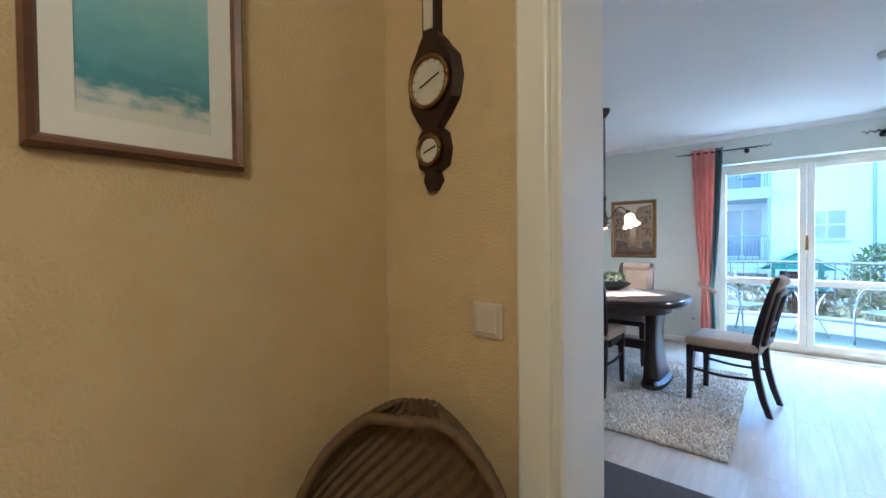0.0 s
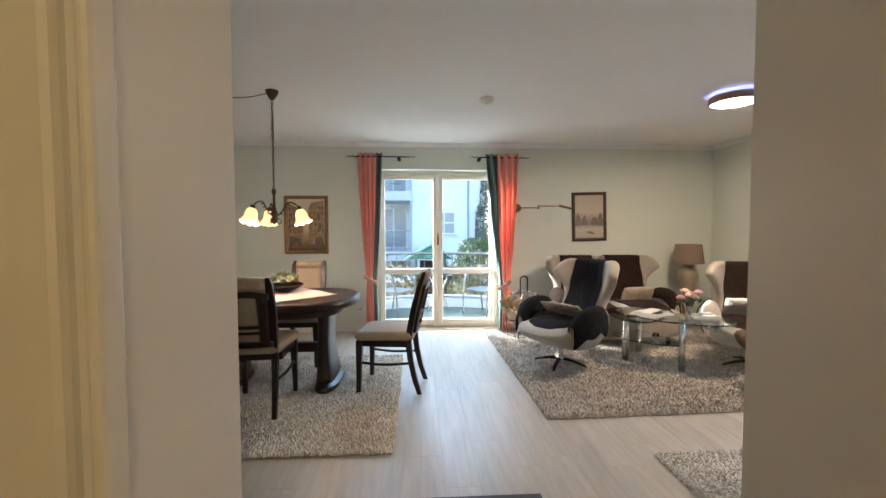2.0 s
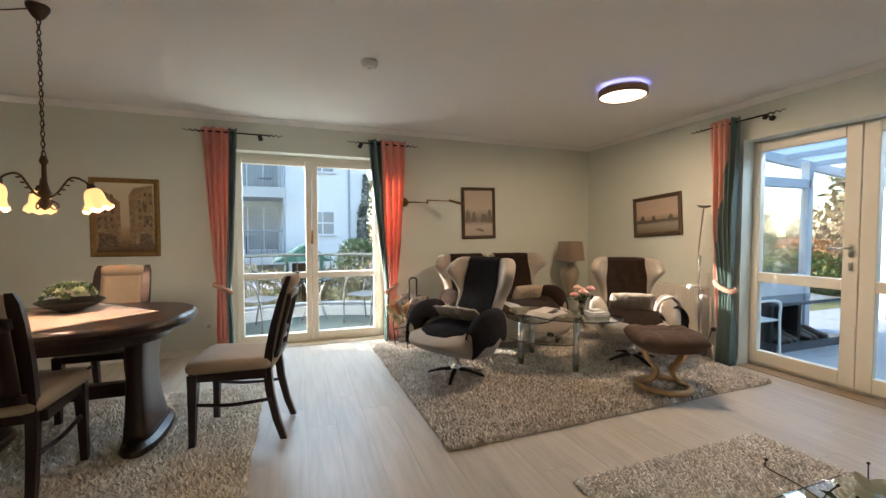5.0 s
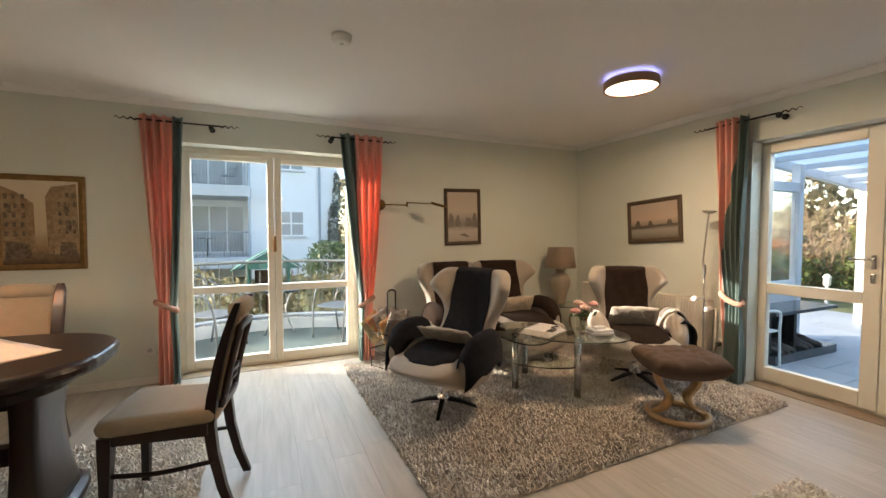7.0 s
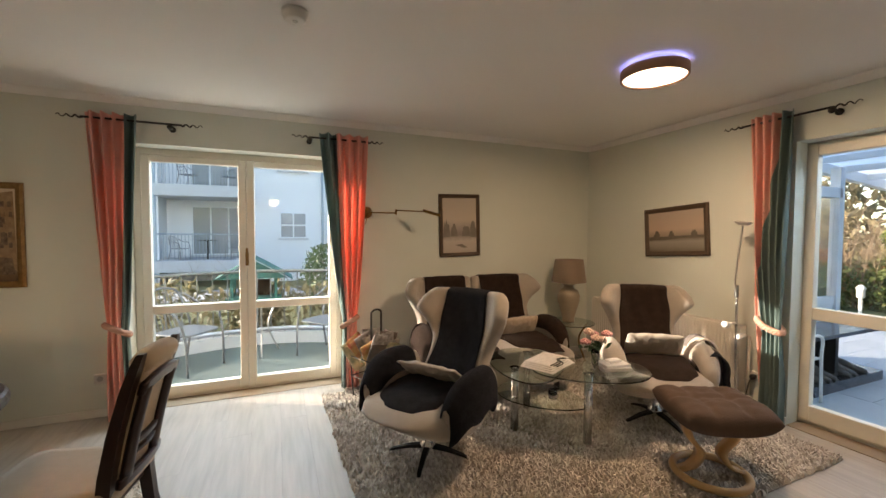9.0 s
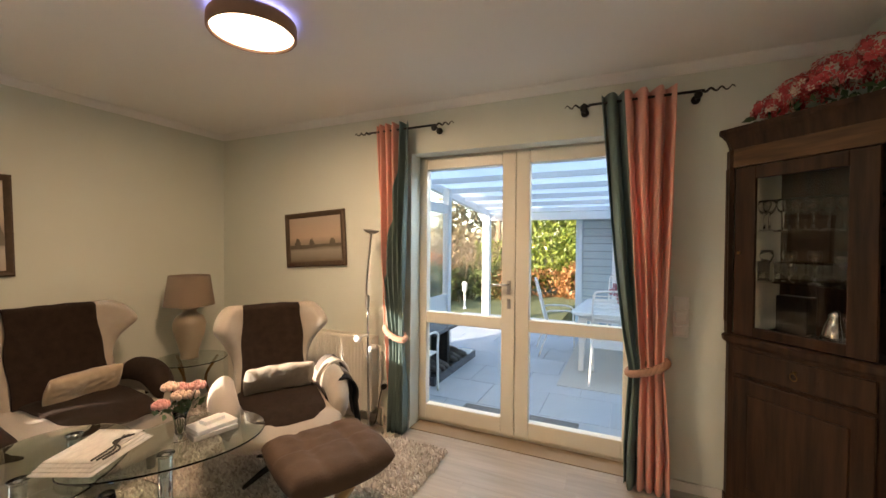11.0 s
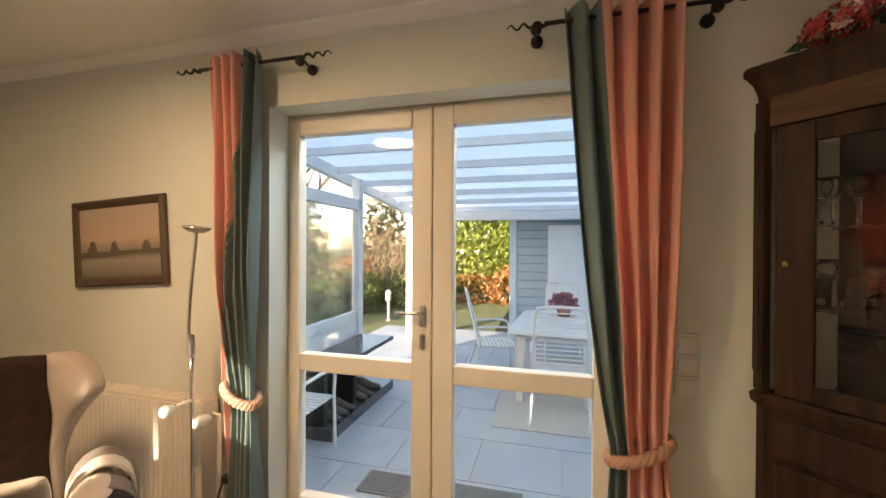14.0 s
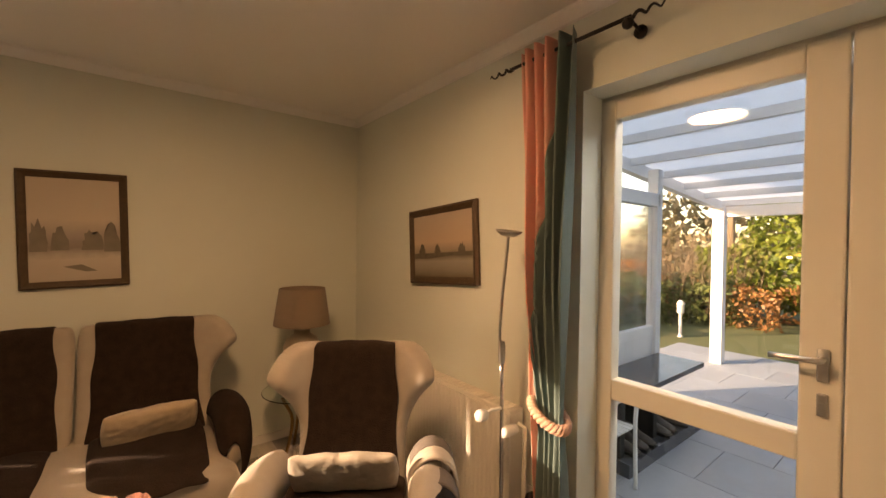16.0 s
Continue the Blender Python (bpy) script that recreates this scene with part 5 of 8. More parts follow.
# ---- side table and lamp in the corner ----
stb = thing("side_table", pose(3.37, 5.46, 0), "small round glass side table in the corner", "side table")
bm = mesh()
lathe(bm, [(0, 0.462), (0.26, 0.462), (0.263, 0.466), (0.26, 0.47), (0, 0.47)], 36)
part("top", bm, M_TABLEGLASS, stb, "round glass top")
for k in range(3):
    a = radians(90 + 120 * k)
    bm = mesh()
    tube(bm, curve([(0.19 * math.cos(a), 0.19 * math.sin(a), 0.461), (0.10 * math.cos(a), 0.10 * math.sin(a), 0.28), (0.18 * math.cos(a), 0.18 * math.sin(a), 0.012)], 6), 0.011, 8)
    part("leg", bm, M_BRASS, stb, "", True)
tl = thing("table_lamp", pose(3.365, 5.48, 0.4705), "beige ceramic urn table lamp with a taupe shade", "lamp")
bm = mesh()
lathe(bm, [(0, 0.0), (0.065, 0.0), (0.07, 0.012), (0.062, 0.03), (0.085, 0.12), (0.115, 0.22), (0.12, 0.29), (0.10, 0.345), (0.055, 0.375), (0.05, 0.40), (0.075, 0.415), (0.06, 0.43), (0.015, 0.435), (0.0, 0.435)], 36)
part("urn", bm, M_CERAMIC, tl, "", True)
bm = mesh()
cyl(bm, (0, 0, 0.43), (0, 0, 0.62), 0.008, None, 10)
part("stem", bm, M_BRASS, tl)
bm = mesh()
lathe(bm, [(0.185, 0.44), (0.150, 0.685), (0.147, 0.685), (0.182, 0.44), (0.185, 0.44)], 40)
part("shade", bm, M_SHADE, tl, "tapered taupe fabric shade", True)

# ---- radiator ----
rd = thing("radiator", pose(XR, 4.80, 0), "long cream panel radiator under the landscape painting", "radiator")
bm = mesh()
rings = []
n = 54
L0, L1 = -0.82, 0.80
g0 = []
for k in range(n * 2 + 1):
    y = L0 + (L1 - L0) * k / (n * 2)
    g0.append((-0.105 - (0.006 if k % 2 else 0.0), y))
sheet(bm, [[(x, y, z) for x, y in g0] for z in (0.12, 0.14, 0.66, 0.68)], 0.012)
part("front_panel", bm, M_RADIATOR, rd, "ribbed enamel panel")
bm = mesh()
box(bm, -0.112, L0, 0.675, -0.02, L1, 0.70, 0.006)
for k in range(40):
    y = L0 + 0.03 + (L1 - L0 - 0.06) * k / 39
    box(bm, -0.10, y - 0.006, 0.699, -0.035, y + 0.006, 0.704)
part("top_grille", bm, M_RADIATOR, rd)
for y in (L0, L1 - 0.012):
    bm = mesh()
    box(bm, -0.112, y, 0.12, -0.02, y + 0.012, 0.676, 0.004)
    part("side_panel", bm, M_RADIATOR, rd)
bm = mesh()
tube(bm, [(-0.05, L0 - 0.035, 0.0), (-0.05, L0 - 0.035, 0.62), (-0.05, L0 + 0.01, 0.63)], 0.011, 10)
tube(bm, [(-0.05, L0 - 0.065, 0.0), (-0.05, L0 - 0.065, 0.14), (-0.05, L0 + 0.01, 0.15)], 0.011, 10)
part("pipe", bm, M_RADIATOR, rd, "", True)
bm = mesh()
lathe(bm, [(0, 0), (0.022, 0), (0.025, 0.02), (0.024, 0.07), (0.018, 0.085), (0, 0.085)], 18, (0, 0, 0), pose(-0.105, L0 - 0.025, 0.63, 0, -90, 0))
part("thermostat", bm, M_WHITEP, rd, "white thermostat knob", True)
for y in (-0.6, 0.6):
    bm = mesh()
    box(bm, -0.03, y - 0.02, 0.3, 0.002, y + 0.02, 0.5)
    part("bracket", bm, M_RADIATOR, rd)

# ---- floor lamp by the terrace door ----
fl = thing("floor_lamp", pose(3.74, 3.95, 0), "slim brushed-steel floor lamp with a reading arm", "lamp")
bm = mesh()
lathe(bm, [(0, 0.0), (0.115, 0.0), (0.118, 0.008), (0.11, 0.02), (0.03, 0.034), (0.014, 0.05), (0, 0.05)], 36)
part("base", bm, M_STEEL, fl, "", True)
bm = mesh()
tube(bm, curve([(0, 0, 0.04), (0.005, 0.012, 0.5), (0.005, 0.018, 0.98)], 4), 0.009, 10)
part("lower_pole", bm, M_CHROME, fl, "", True)
bm = mesh()
tube(bm, curve([(0.005, 0.018, 0.96), (0.0, 0.03, 1.05), (-0.005, 0.012, 1.25), (0.0, -0.008, 1.46), (0.0, -0.012, 1.51)], 5), 0.007, 10)
lathe(bm, [(0.014, 0.94), (0.016, 0.96), (0.016, 1.02), (0.012, 1.04)], 12, (0.004, 0.02, 0))
part("upper_pole", bm, M_STEEL, fl, "", True)
bm = mesh()
lathe(bm, [(0, 0.0), (0.03, 0.004), (0.055, 0.02), (0.06, 0.03), (0.056, 0.03), (0.028, 0.01), (0, 0.008)], 22, (0, 0, 0), pose(0.0, -0.012, 1.505, 8, 0, 0))
part("bowl_shade", bm, M_STEEL, fl, "small steel bowl shade", True)
bm = mesh()
tube(bm, [(0.0, 0.015, 0.74), (-0.05, 0.03, 0.735), (-0.09, 0.045, 0.72)], 0.008, 8)
lathe(bm, [(0, 0), (0.02, 0.0), (0.026, 0.02), (0.026, 0.06), (0.02, 0.075), (0, 0.075)], 16, (0, 0, 0), pose(-0.075, 0.04, 0.722, 0, -75, 25))
part("reading_spot", bm, M_WHITEP, fl, "small white reading spot", True)
so = thing("wall_socket", pose(XR, 3.92, 0.30, 0, 0, -90), "white wall socket with a black plug", "socket", "wall sockets")
bm = mesh()
box(bm, -0.04, -0.012, -0.04, 0.04, 0.0, 0.04, 0.005)
part("plate", bm, M_WHITEP, so)
bm = mesh()
lathe(bm, [(0, 0), (0.021, 0), (0.022, 0.03), (0.012, 0.042), (0, 0.042)], 14, (0, 0, 0), pose(0, -0.012, 0, 90))
part("plug", bm, M_BLACK, so, "black plug", True)
s2 = thing("wall_socket", pose(-0.88, YW, 0.30), "white wall socket above the baseboard", "socket", "wall sockets")
bm = mesh()
box(bm, -0.04, -0.012, -0.04, 0.04, 0.0, 0.04, 0.005)
part("plate", bm, M_WHITEP, s2)
bm = mesh()
lathe(bm, [(0.021, 0), (0.021, 0.003), (0.0, 0.002)], 16, (0, 0, 0), pose(0, -0.011, 0, 90))
part("socket_well", bm, M_STEEL, s2)
cb = thing("power_cord", pose(0, 0, 0), "black lamp cord running down to the floor", "cable")
bm = mesh()
tube(bm, curve([(XR - 0.05, 3.92, 0.30), (XR - 0.075, 3.93, 0.22), (XR - 0.09, 3.95, 0.06), (3.80, 3.97, 0.012), (3.86, 4.02, 0.008)], 6), 0.0045, 6)
part("cord", bm, M_BLACK, cb, "", True)
sw = thing("switch_panel", pose(XR, 1.895, 1.02, 0, 0, -90), "white triple light switch beside the terrace door", "light switch", "light switches")
for z0, z1 in ((-0.118, -0.041), (-0.039, 0.038), (0.040, 0.117)):
    bm = mesh()
    box(bm, -0.04, -0.01, z0, 0.04, 0, z1, 0.004)
    pl = part("plate", bm, M_WHITEP, sw)
    bm = mesh()
    box(bm, -0.03, -0.015, z0 + 0.012, 0.03, -0.008, z1 - 0.012, 0.004)
    part("rocker", bm, M_WHITEP, pl)

# ---- swing-arm wall lamp ----
wl = thing("wall_lamp", pose(1.20, YW, 1.635), "aged brass swing-arm wall lamp", "lamp")
bm = mesh()
lathe(bm, [(0, 0), (0.055, 0), (0.058, 0.012), (0.045, 0.03), (0.02, 0.045), (0, 0.05)], 24, (0, 0, 0), pose(0, 0, 0, 90))
part("wall_plate", bm, M_BRASS, wl, "", True)
bm = mesh()
tube(bm, [(0.02, -0.06, 0.0), (0.26, -0.13, -0.004)], 0.0065, 8)
cyl(bm, (0.26, -0.13, -0.02), (0.26, -0.13, 0.03), 0.009, None, 10)
cyl(bm, (0.0, -0.045, -0.015), (0.03, -0.062, 0.015), 0.012, None, 10)
part("inner_arm", bm, M_BRASS, wl, "", True)
bm = mesh()
tube(bm, [(0.26, -0.13, 0.022), (0.50, -0.26, 0.010)], 0.0055, 8)
part("outer_arm", bm, M_BRASS, wl, "", True)
bm = mesh()
loft(bm, [[(0.50 + d * 0.88 + w * 0.47 * c, -0.26 - d * 0.47 + w * 0.88 * c, 0.010 - d * 0.28 + 0.012 * (1 - c * c) + zz) for c, zz in ((-1, -0.008), (-0.5, 0.004), (0, 0.008), (0.5, 0.004), (1, -0.008), (0, -0.006))] for d, w in ((-0.01, 0.012), (0.03, 0.026), (0.09, 0.034), (0.14, 0.022), (0.155, 0.008))])
part("head", bm, M_BRASS, wl, "flat leaf-shaped lamp head", True)
bm = mesh()
tube(bm, curve([(0.0, -0.012, -0.05), (-0.01, -0.02, -0.10), (-0.05, -0.012, -0.14), (-0.08, -0.006, -0.20)], 6), 0.003, 6)
part("cord", bm, M_BRASS, wl)

# ---- magazine rack ----
mr = thing("magazine_rack", pose(1.20, 5.42, 0.0, 0, 0, 25), "wire magazine rack stuffed with papers and brochures", "magazine rack")
bm = mesh()
for s in (-1, 1):
    tube(bm, curve([(s * 0.17, -0.10, 0.012), (s * 0.17, -0.13, 0.2), (s * 0.17, -0.15, 0.36)], 5), 0.006, 8)
    tube(bm, curve([(s * 0.17, 0.10, 0.012), (s * 0.17, 0.13, 0.2), (s * 0.17, 0.15, 0.36)], 5), 0.006, 8)
for z, d in ((0.03, 0.11), (0.19, 0.13), (0.36, 0.15)):
    tube(bm, [(-0.17, -d, z), (0.17, -d, z), (0.17, d, z), (-0.17, d, z), (-0.17, -d, z)], 0.005, 6)
part("wire_frame", bm, M_BLACK, mr, "", True)
bm = mesh()
tube(bm, curve([(-0.055, 0, 0.03), (-0.055, 0, 0.67), (-0.05, 0, 0.745), (0.0, 0, 0.765), (0.05, 0, 0.745), (0.055, 0, 0.67), (0.055, 0, 0.03)], 6), 0.009, 8)
part("handle", bm, M_BLACK, mr, "tall looped handle", True)
MAGS = [mat("magazine_cover_a", (0.16, 0.12, 0.09), 0.35, 0, (0.05, 0.04, 0.035), 18.0, 0.5), mat("magazine_cover_b", (0.46, 0.09, 0.06), 0.35, 0, (0.48, 0.38, 0.12), 14.0, 0.4),
        mat("magazine_cover_c", (0.16, 0.20, 0.14), 0.35, 0, (0.62, 0.50, 0.30), 16.0, 0.4), mat("magazine_cover_d", (0.50, 0.48, 0.45), 0.35, 0, (0.18, 0.16, 0.15), 22.0, 0.4), mat("magazine_cover_e", (0.08, 0.08, 0.09), 0.35, 0, (0.45, 0.40, 0.36), 12.0, 0.5)]
rng = random.Random(21)
for k in range(22):
    bm = mesh()
    y = -0.11 + 0.22 * k / 21
    lean = y * 3.4 + rng.uniform(-0.15, 0.15)
    w, h0 = rng.uniform(0.14, 0.19), rng.uniform(0.20, 0.27)
    g = [[(-w / 2 + w * c / 5, 0.008 * math.sin(c * 0.9 + k), h0 * r / 5 + 0.004) for c in range(6)] for r in range(6)]
    sheet(bm, g, 0.007)
    bmesh.ops.transform(bm, matrix=pose(rng.uniform(-0.09, 0.09), y * 0.8, 0.28 + rng.uniform(-0.03, 0.07), -math.degrees(lean), rng.uniform(-30, 30), rng.uniform(-6, 6)), verts=bm.verts)
    part("magazine", bm, MAGS[(k * 3 + 2) % 5], mr, "", True)

# ---- low glass table with a dry bouquet ----
lt = thing("glass_table", pose(1.51, 1.68, 0.0), "low glass table on steel legs standing on a rug", "table")
bm = mesh()
loft(bm, [[(x * e, y * e, z) for x, y in rounded(0.50, 0.44, 0.06, 6)] for e, z in ((0.99, 0.43), (1.0, 0.434), (1.0, 0.438), (0.99, 0.442))])
part("top", bm, M_TABLEGLASS, lt, "clear glass top")
for x in (-0.18, 0.18):
    for y in (-0.15, 0.15):
        bm = mesh()
        cyl(bm, (x, y, 0.03), (x, y, 0.4295), 0.018, None, 16)
        part("leg", bm, M_CHROME, lt, "", True)
pb = thing("blossom_bouquet", pose(1.32, 1.64, 0.4425), "vase of large pale blossoms with bare budding twigs", "bouquet")
bm = mesh()
lathe(bm, [(0, 0), (0.04, 0), (0.055, 0.03), (0.05, 0.08), (0.03, 0.11), (0.034, 0.12), (0.0, 0.11)], 22)
part("vase", bm, M_CERAMIC, pb, "", True)
for line in (((0, 0, 0.1), (-0.12, 0.02, 0.15), (-0.24, 0.04, 0.23), (-0.345, 0.05, 0.29), (-0.35, 0.05, 0.31)), ((-0.08, 0.013, 0.135), (-0.13, 0.0, 0.18), (-0.13, -0.01, 0.21)), ((-0.18, 0.03, 0.19), (-0.20, 0.01, 0.225), (-0.185, 0.0, 0.245)),
             ((0, 0, 0.1), (0.06, 0.05, 0.16), (0.10, 0.07, 0.20))):
    bm = mesh()
    tube(bm, curve(line, 5), 0.0016, 5)
    bmesh.ops.create_icosphere(bm, subdivisions=1, radius=0.0045, matrix=pose(*line[-1]))
    part("twig", bm, M_IRON, pb, "bare twig with a bud")
M_BLOSSOM = cloth("pale_blossom_petals", (0.72, 0.70, 0.56), (0.62, 0.60, 0.44), 0.4, 25.0)
for k in range(9):
    a = k * 2.4
    o = Vector((0.12 * math.cos(a) * (0.4 + 0.07 * k) - 0.05, 0.09 * math.sin(a) * (0.4 + 0.07 * k), 0.11 + 0.016 * (k % 3)))
    tilt = Euler((0.5 * math.sin(a), -0.5 * math.cos(a) + 0.2, a)).to_quaternion()
    bm = mesh()
    for e in range(6):
        b = e * 1.047 + 0.3 * (e % 2)
        g = []
        for r in range(5):
            q = r / 4
            hw = 0.021 * math.sin(math.pi * (0.12 + 0.80 * q)) ** 0.7
            g.append([o + tilt @ (Matrix.Rotation(b, 3, "Z") @ Vector((0.008 + 0.047 * q, hw * c, 0.022 * q * (1 + e % 2) - 0.012 * q * q + 0.006 * (1 - c * c)))) for c in (-1, -0.5, 0, 0.5, 1)])
        sheet(bm, g)
    part("blossom", bm, M_BLOSSOM, pb, "", True)
bm = mesh()
leafball(bm, 14, (0.0, 0.0, 0.09), 0.10, 0.035, 42, 0.7)
part("leaves", bm, M_LEAF, pb)

# ---- tiered planter beside the passage ----
ps_ = thing("tiered_planter", pose(-0.895, 1.73, 0.0085), "blue-grey enamel planter in two tiers with dried moss", "planter")
M_ENAMEL = mat("blue_grey_enamel", (0.42, 0.47, 0.52), 0.35, 0, (0.34, 0.385, 0.43), 5.0, 0.8, 0.05, 40.0)
bm = mesh()
lathe(bm, [(0, 0.0), (0.125, 0.0), (0.13, 0.01), (0.158, 0.70), (0.165, 0.80), (0.175, 0.878), (0.170, 0.885), (0.164, 0.878), (0.155, 0.80), (0.12, 0.78), (0, 0.78)], 40)
lower = part("lower_pot", bm, M_ENAMEL, ps_, "tall blue-grey enamel pot", True)
bm = mesh()
lathe(bm, [(0.1645, 0.765), (0.1675, 0.768), (0.1675, 0.774), (0.1645, 0.777)], 40)
part("dark_line", bm, M_BLACK, lower)
bm = mesh()
leafball(bm, 260, (0, 0, 0.80), 0.15, 0.05, 63, 0.9, 0.8)
part("dried_moss", bm, mat("dried_moss", (0.16, 0.115, 0.07), 0.9, 0, (0.08, 0.055, 0.035), 20.0, 0.9), ps_, "brown dried moss and bark")
bm = mesh()
cyl(bm, (0, 0, 0.78), (0, 0, 1.035), 0.012, None, 12)
part("pole", bm, M_IRON, ps_)
bm = mesh()
lathe(bm, [(0, 1.035), (0.09, 1.035), (0.12, 1.05), (0.145, 1.085), (0.15, 1.095), (0.175, 1.118), (0.177, 1.127), (0.170, 1.128), (0.14, 1.10), (0.11, 1.075), (0, 1.07)], 40)
part("upper_bowl", bm, M_ENAMEL, ps_, "shallow blue-grey enamel bowl", True)

# ---- grey entrance mat ----
mt_ = thing("floor_mat", pose(-0.47, 1.80, 0), "flat dark grey floor mat near the passage", "mat")
bm = mesh()
box(bm, -0.98, -0.64, 0.0, 0.98, 0.64, 0.008, 0.004)
part("mat", bm, mat("charcoal_mat", (0.085, 0.082, 0.088), 0.85, 0, (0.06, 0.058, 0.062), 30.0, 0.9, 0.4, 300.0), mt_)

# ---- metal tulip lamp and chest at the dining end ----
M_OPAL = mat("opal_glass", (0.78, 0.77, 0.72), 0.3, 0, (0.74, 0.73, 0.68), 10.0, 0.8)
kl = thing("tulip_floor_lamp", pose(-2.83, 5.22, 0), "iron stem floor lamp with unlit white tulip glasses", "lamp")
bm = mesh()
lathe(bm, [(0, 0), (0.15, 0), (0.152, 0.01), (0.12, 0.03), (0.02, 0.045), (0, 0.05)], 30)
part("base", bm, M_IRON, kl, "", True)
for k, (dx, dy, zz) in enumerate(((-0.10, 0.0, 1.72), (0.07, 0.06, 1.60), (0.05, -0.07, 1.46), (0.13, 0.0, 1.38), (-0.17, -0.05, 1.50), (0.20, 0.07, 0.84))):
    bm = mesh()
    tube(bm, curve([(0, 0, 0.03), (-dx * 0.5 + 0.03 * math.sin(k), dy * 0.3, zz * 0.3), (dx * 0.8, -dy * 0.4, zz * 0.6), (dx, dy, zz)], 6), 0.0075, 7)
    for q in (0.45, 0.75):
        o = Vector((dx * q + 0.03, dy * q, zz * q + 0.05))
        bmesh.ops.create_icosphere(bm, subdivisions=1, radius=0.03, matrix=Matrix.Translation(o) @ Matrix.Rotation(0.7 + k, 4, "Y") @ Matrix.Diagonal((1.2, 0.4, 0.15, 1)))
    stm = part("stem", bm, M_IRON, kl, "twisted iron stem with leaves", True)
    bm = mesh()
    lathe(bm, [(0, 0.0), (0.022, 0.005), (0.028, 0.02), (0.02, 0.03)], 14, (dx, dy, zz))
    part("cup", bm, M_IRON, stm, "", True)
    bm = mesh()
    lathe(bm, [(0.0, 0.022), (0.022, 0.025), (0.036, 0.045), (0.038, 0.07), (0.042, 0.095), (0.036, 0.09), (0.03, 0.05), (0, 0.03)], 20, (dx, dy, zz))
    part("tulip_glass", bm, M_OPAL, stm, "white tulip-shaped glass", True)
cd = thing("plant_column", pose(-2.98, 4.78, 0), "dark mahogany square column with a moulded top", "column")
bm = mesh()
box(bm, -0.13, -0.13, 0.0, 0.13, 0.13, 0.10, 0.01)
box(bm, -0.10, -0.10, 0.10, 0.10, 0.10, 0.93, 0.006)
part("shaft", bm, M_WOOD, cd)
bm = mesh()
box(bm, -0.13, -0.13, 0.93, 0.13, 0.13, 0.955, 0.006)
box(bm, -0.16, -0.16, 0.955, 0.16, 0.16, 0.985, 0.008)
part("top", bm, M_WOOD, cd)


# ---- corner cabinet ----
# local: front towards -y, which faces the room's middle; x along the front
cab = thing("corner_cabinet", pose(3.655, 1.445, 0.0, 0, 0, 225), "dark oak corner cabinet with a glazed door, half full of glasses", "cabinet")
FW = 0.74


bm = mesh()
tri = [(-FW / 2 + 0.05, 0.0), (FW / 2 - 0.05, 0.0), (FW / 2, 0.045), (FW / 2 - 0.05, 0.11), (0.05, FW / 2 - 0.02), (-0.05, FW / 2 - 0.02), (-FW / 2 + 0.05, 0.11), (-FW / 2, 0.045)]


def prism(bm, pts, z0, z1, e=1.0, e2=None):
    e2 = e if e2 is None else e2
    loft(bm, [[(x * e, (y - 0.15) * e + 0.15, z0) for x, y in pts], [(x * e2, (y - 0.15) * e2 + 0.15, z1) for x, y in pts]])


prism(bm, tri, 0.0, 0.06, 1.03)
prism(bm, tri, 0.06, 0.90)
part("lower_body", bm, M_OAK, cab)
def moulding(name, steps, label=""):
    """One run of moulding round the cabinet: (height, spread) pairs."""
    bm = mesh()
    loft(bm, [[(x * e, (y - 0.15) * e + 0.15, z) for x, y in tri] for z, e in steps])
    return part(name, bm, M_OAK, cab, label)


moulding("waist_moulding", ((0.90, 1.0), (0.908, 1.035), (0.916, 1.06), (0.94, 1.07), (0.948, 1.04), (0.955, 1.0)))
moulding("cornice", ((1.96, 1.0), (1.985, 1.015), (2.0, 1.03), (2.02, 1.055), (2.045, 1.12), (2.052, 1.15), (2.075, 1.15)), "deep moulded cornice")
# upper shell: side pilasters, back, top board
for s in (-1, 1):
    bm = mesh()
    box(bm, -0.04, -0.012, 0.955, 0.04, 0.012, 1.96, 0.003, pose(s * (FW / 2 - 0.026), 0.024, 0, 0, 0, s * 42))
    box(bm, -0.018, -0.016, 1.02, 0.018, -0.006, 1.86, 0.003, pose(s * (FW / 2 - 0.026), 0.024, 0, 0, 0, s * 42))
    part("pilaster", bm, M_OAK, cab)
    bm = mesh()
    x0, y0, x1, y1 = s * (FW / 2 - 0.05), 0.11, s * 0.05, FW / 2 - 0.02
    loft(bm, [[(x0, y0, z), (x1, y1, z), (x1 - s * 0.012, y1 - 0.016, z), (x0 - s * 0.012, y0 - 0.016, z)] for z in (0.955, 1.96)])
    part("back_panel", bm, M_OAK, cab)
    bm = mesh()
    loft(bm, [[(s * (FW / 2 - 0.004), 0.045, z), (s * (FW / 2 - 0.05), 0.11, z), (s * (FW / 2 - 0.064), 0.10, z), (s * (FW / 2 - 0.018), 0.037, z)] for z in (0.955, 1.96)])
    part("side_panel", bm, M_OAK, cab)
bm = mesh()
box(bm, -0.054, FW / 2 - 0.036, 0.955, 0.054, FW / 2 - 0.02, 1.96)
part("back_panel", bm, M_OAK, cab)
bm = mesh()
box(bm, -FW / 2 + 0.06, -0.004, 1.86, FW / 2 - 0.06, 0.02, 1.96, 0.003)
part("frieze", bm, mat("worn_oak", (0.16, 0.085, 0.035), 0.5, 0, (0.05, 0.026, 0.012), 14.0, 0.5, 0.2, 90.0, spec=0.25, stretch=(0.3, 3, 3), detail=9.0), cab, "lighter grained oak frieze")
M_CABGLASS = glass("cabinet_glass", (0.92, 0.92, 0.90))
bm = mesh()
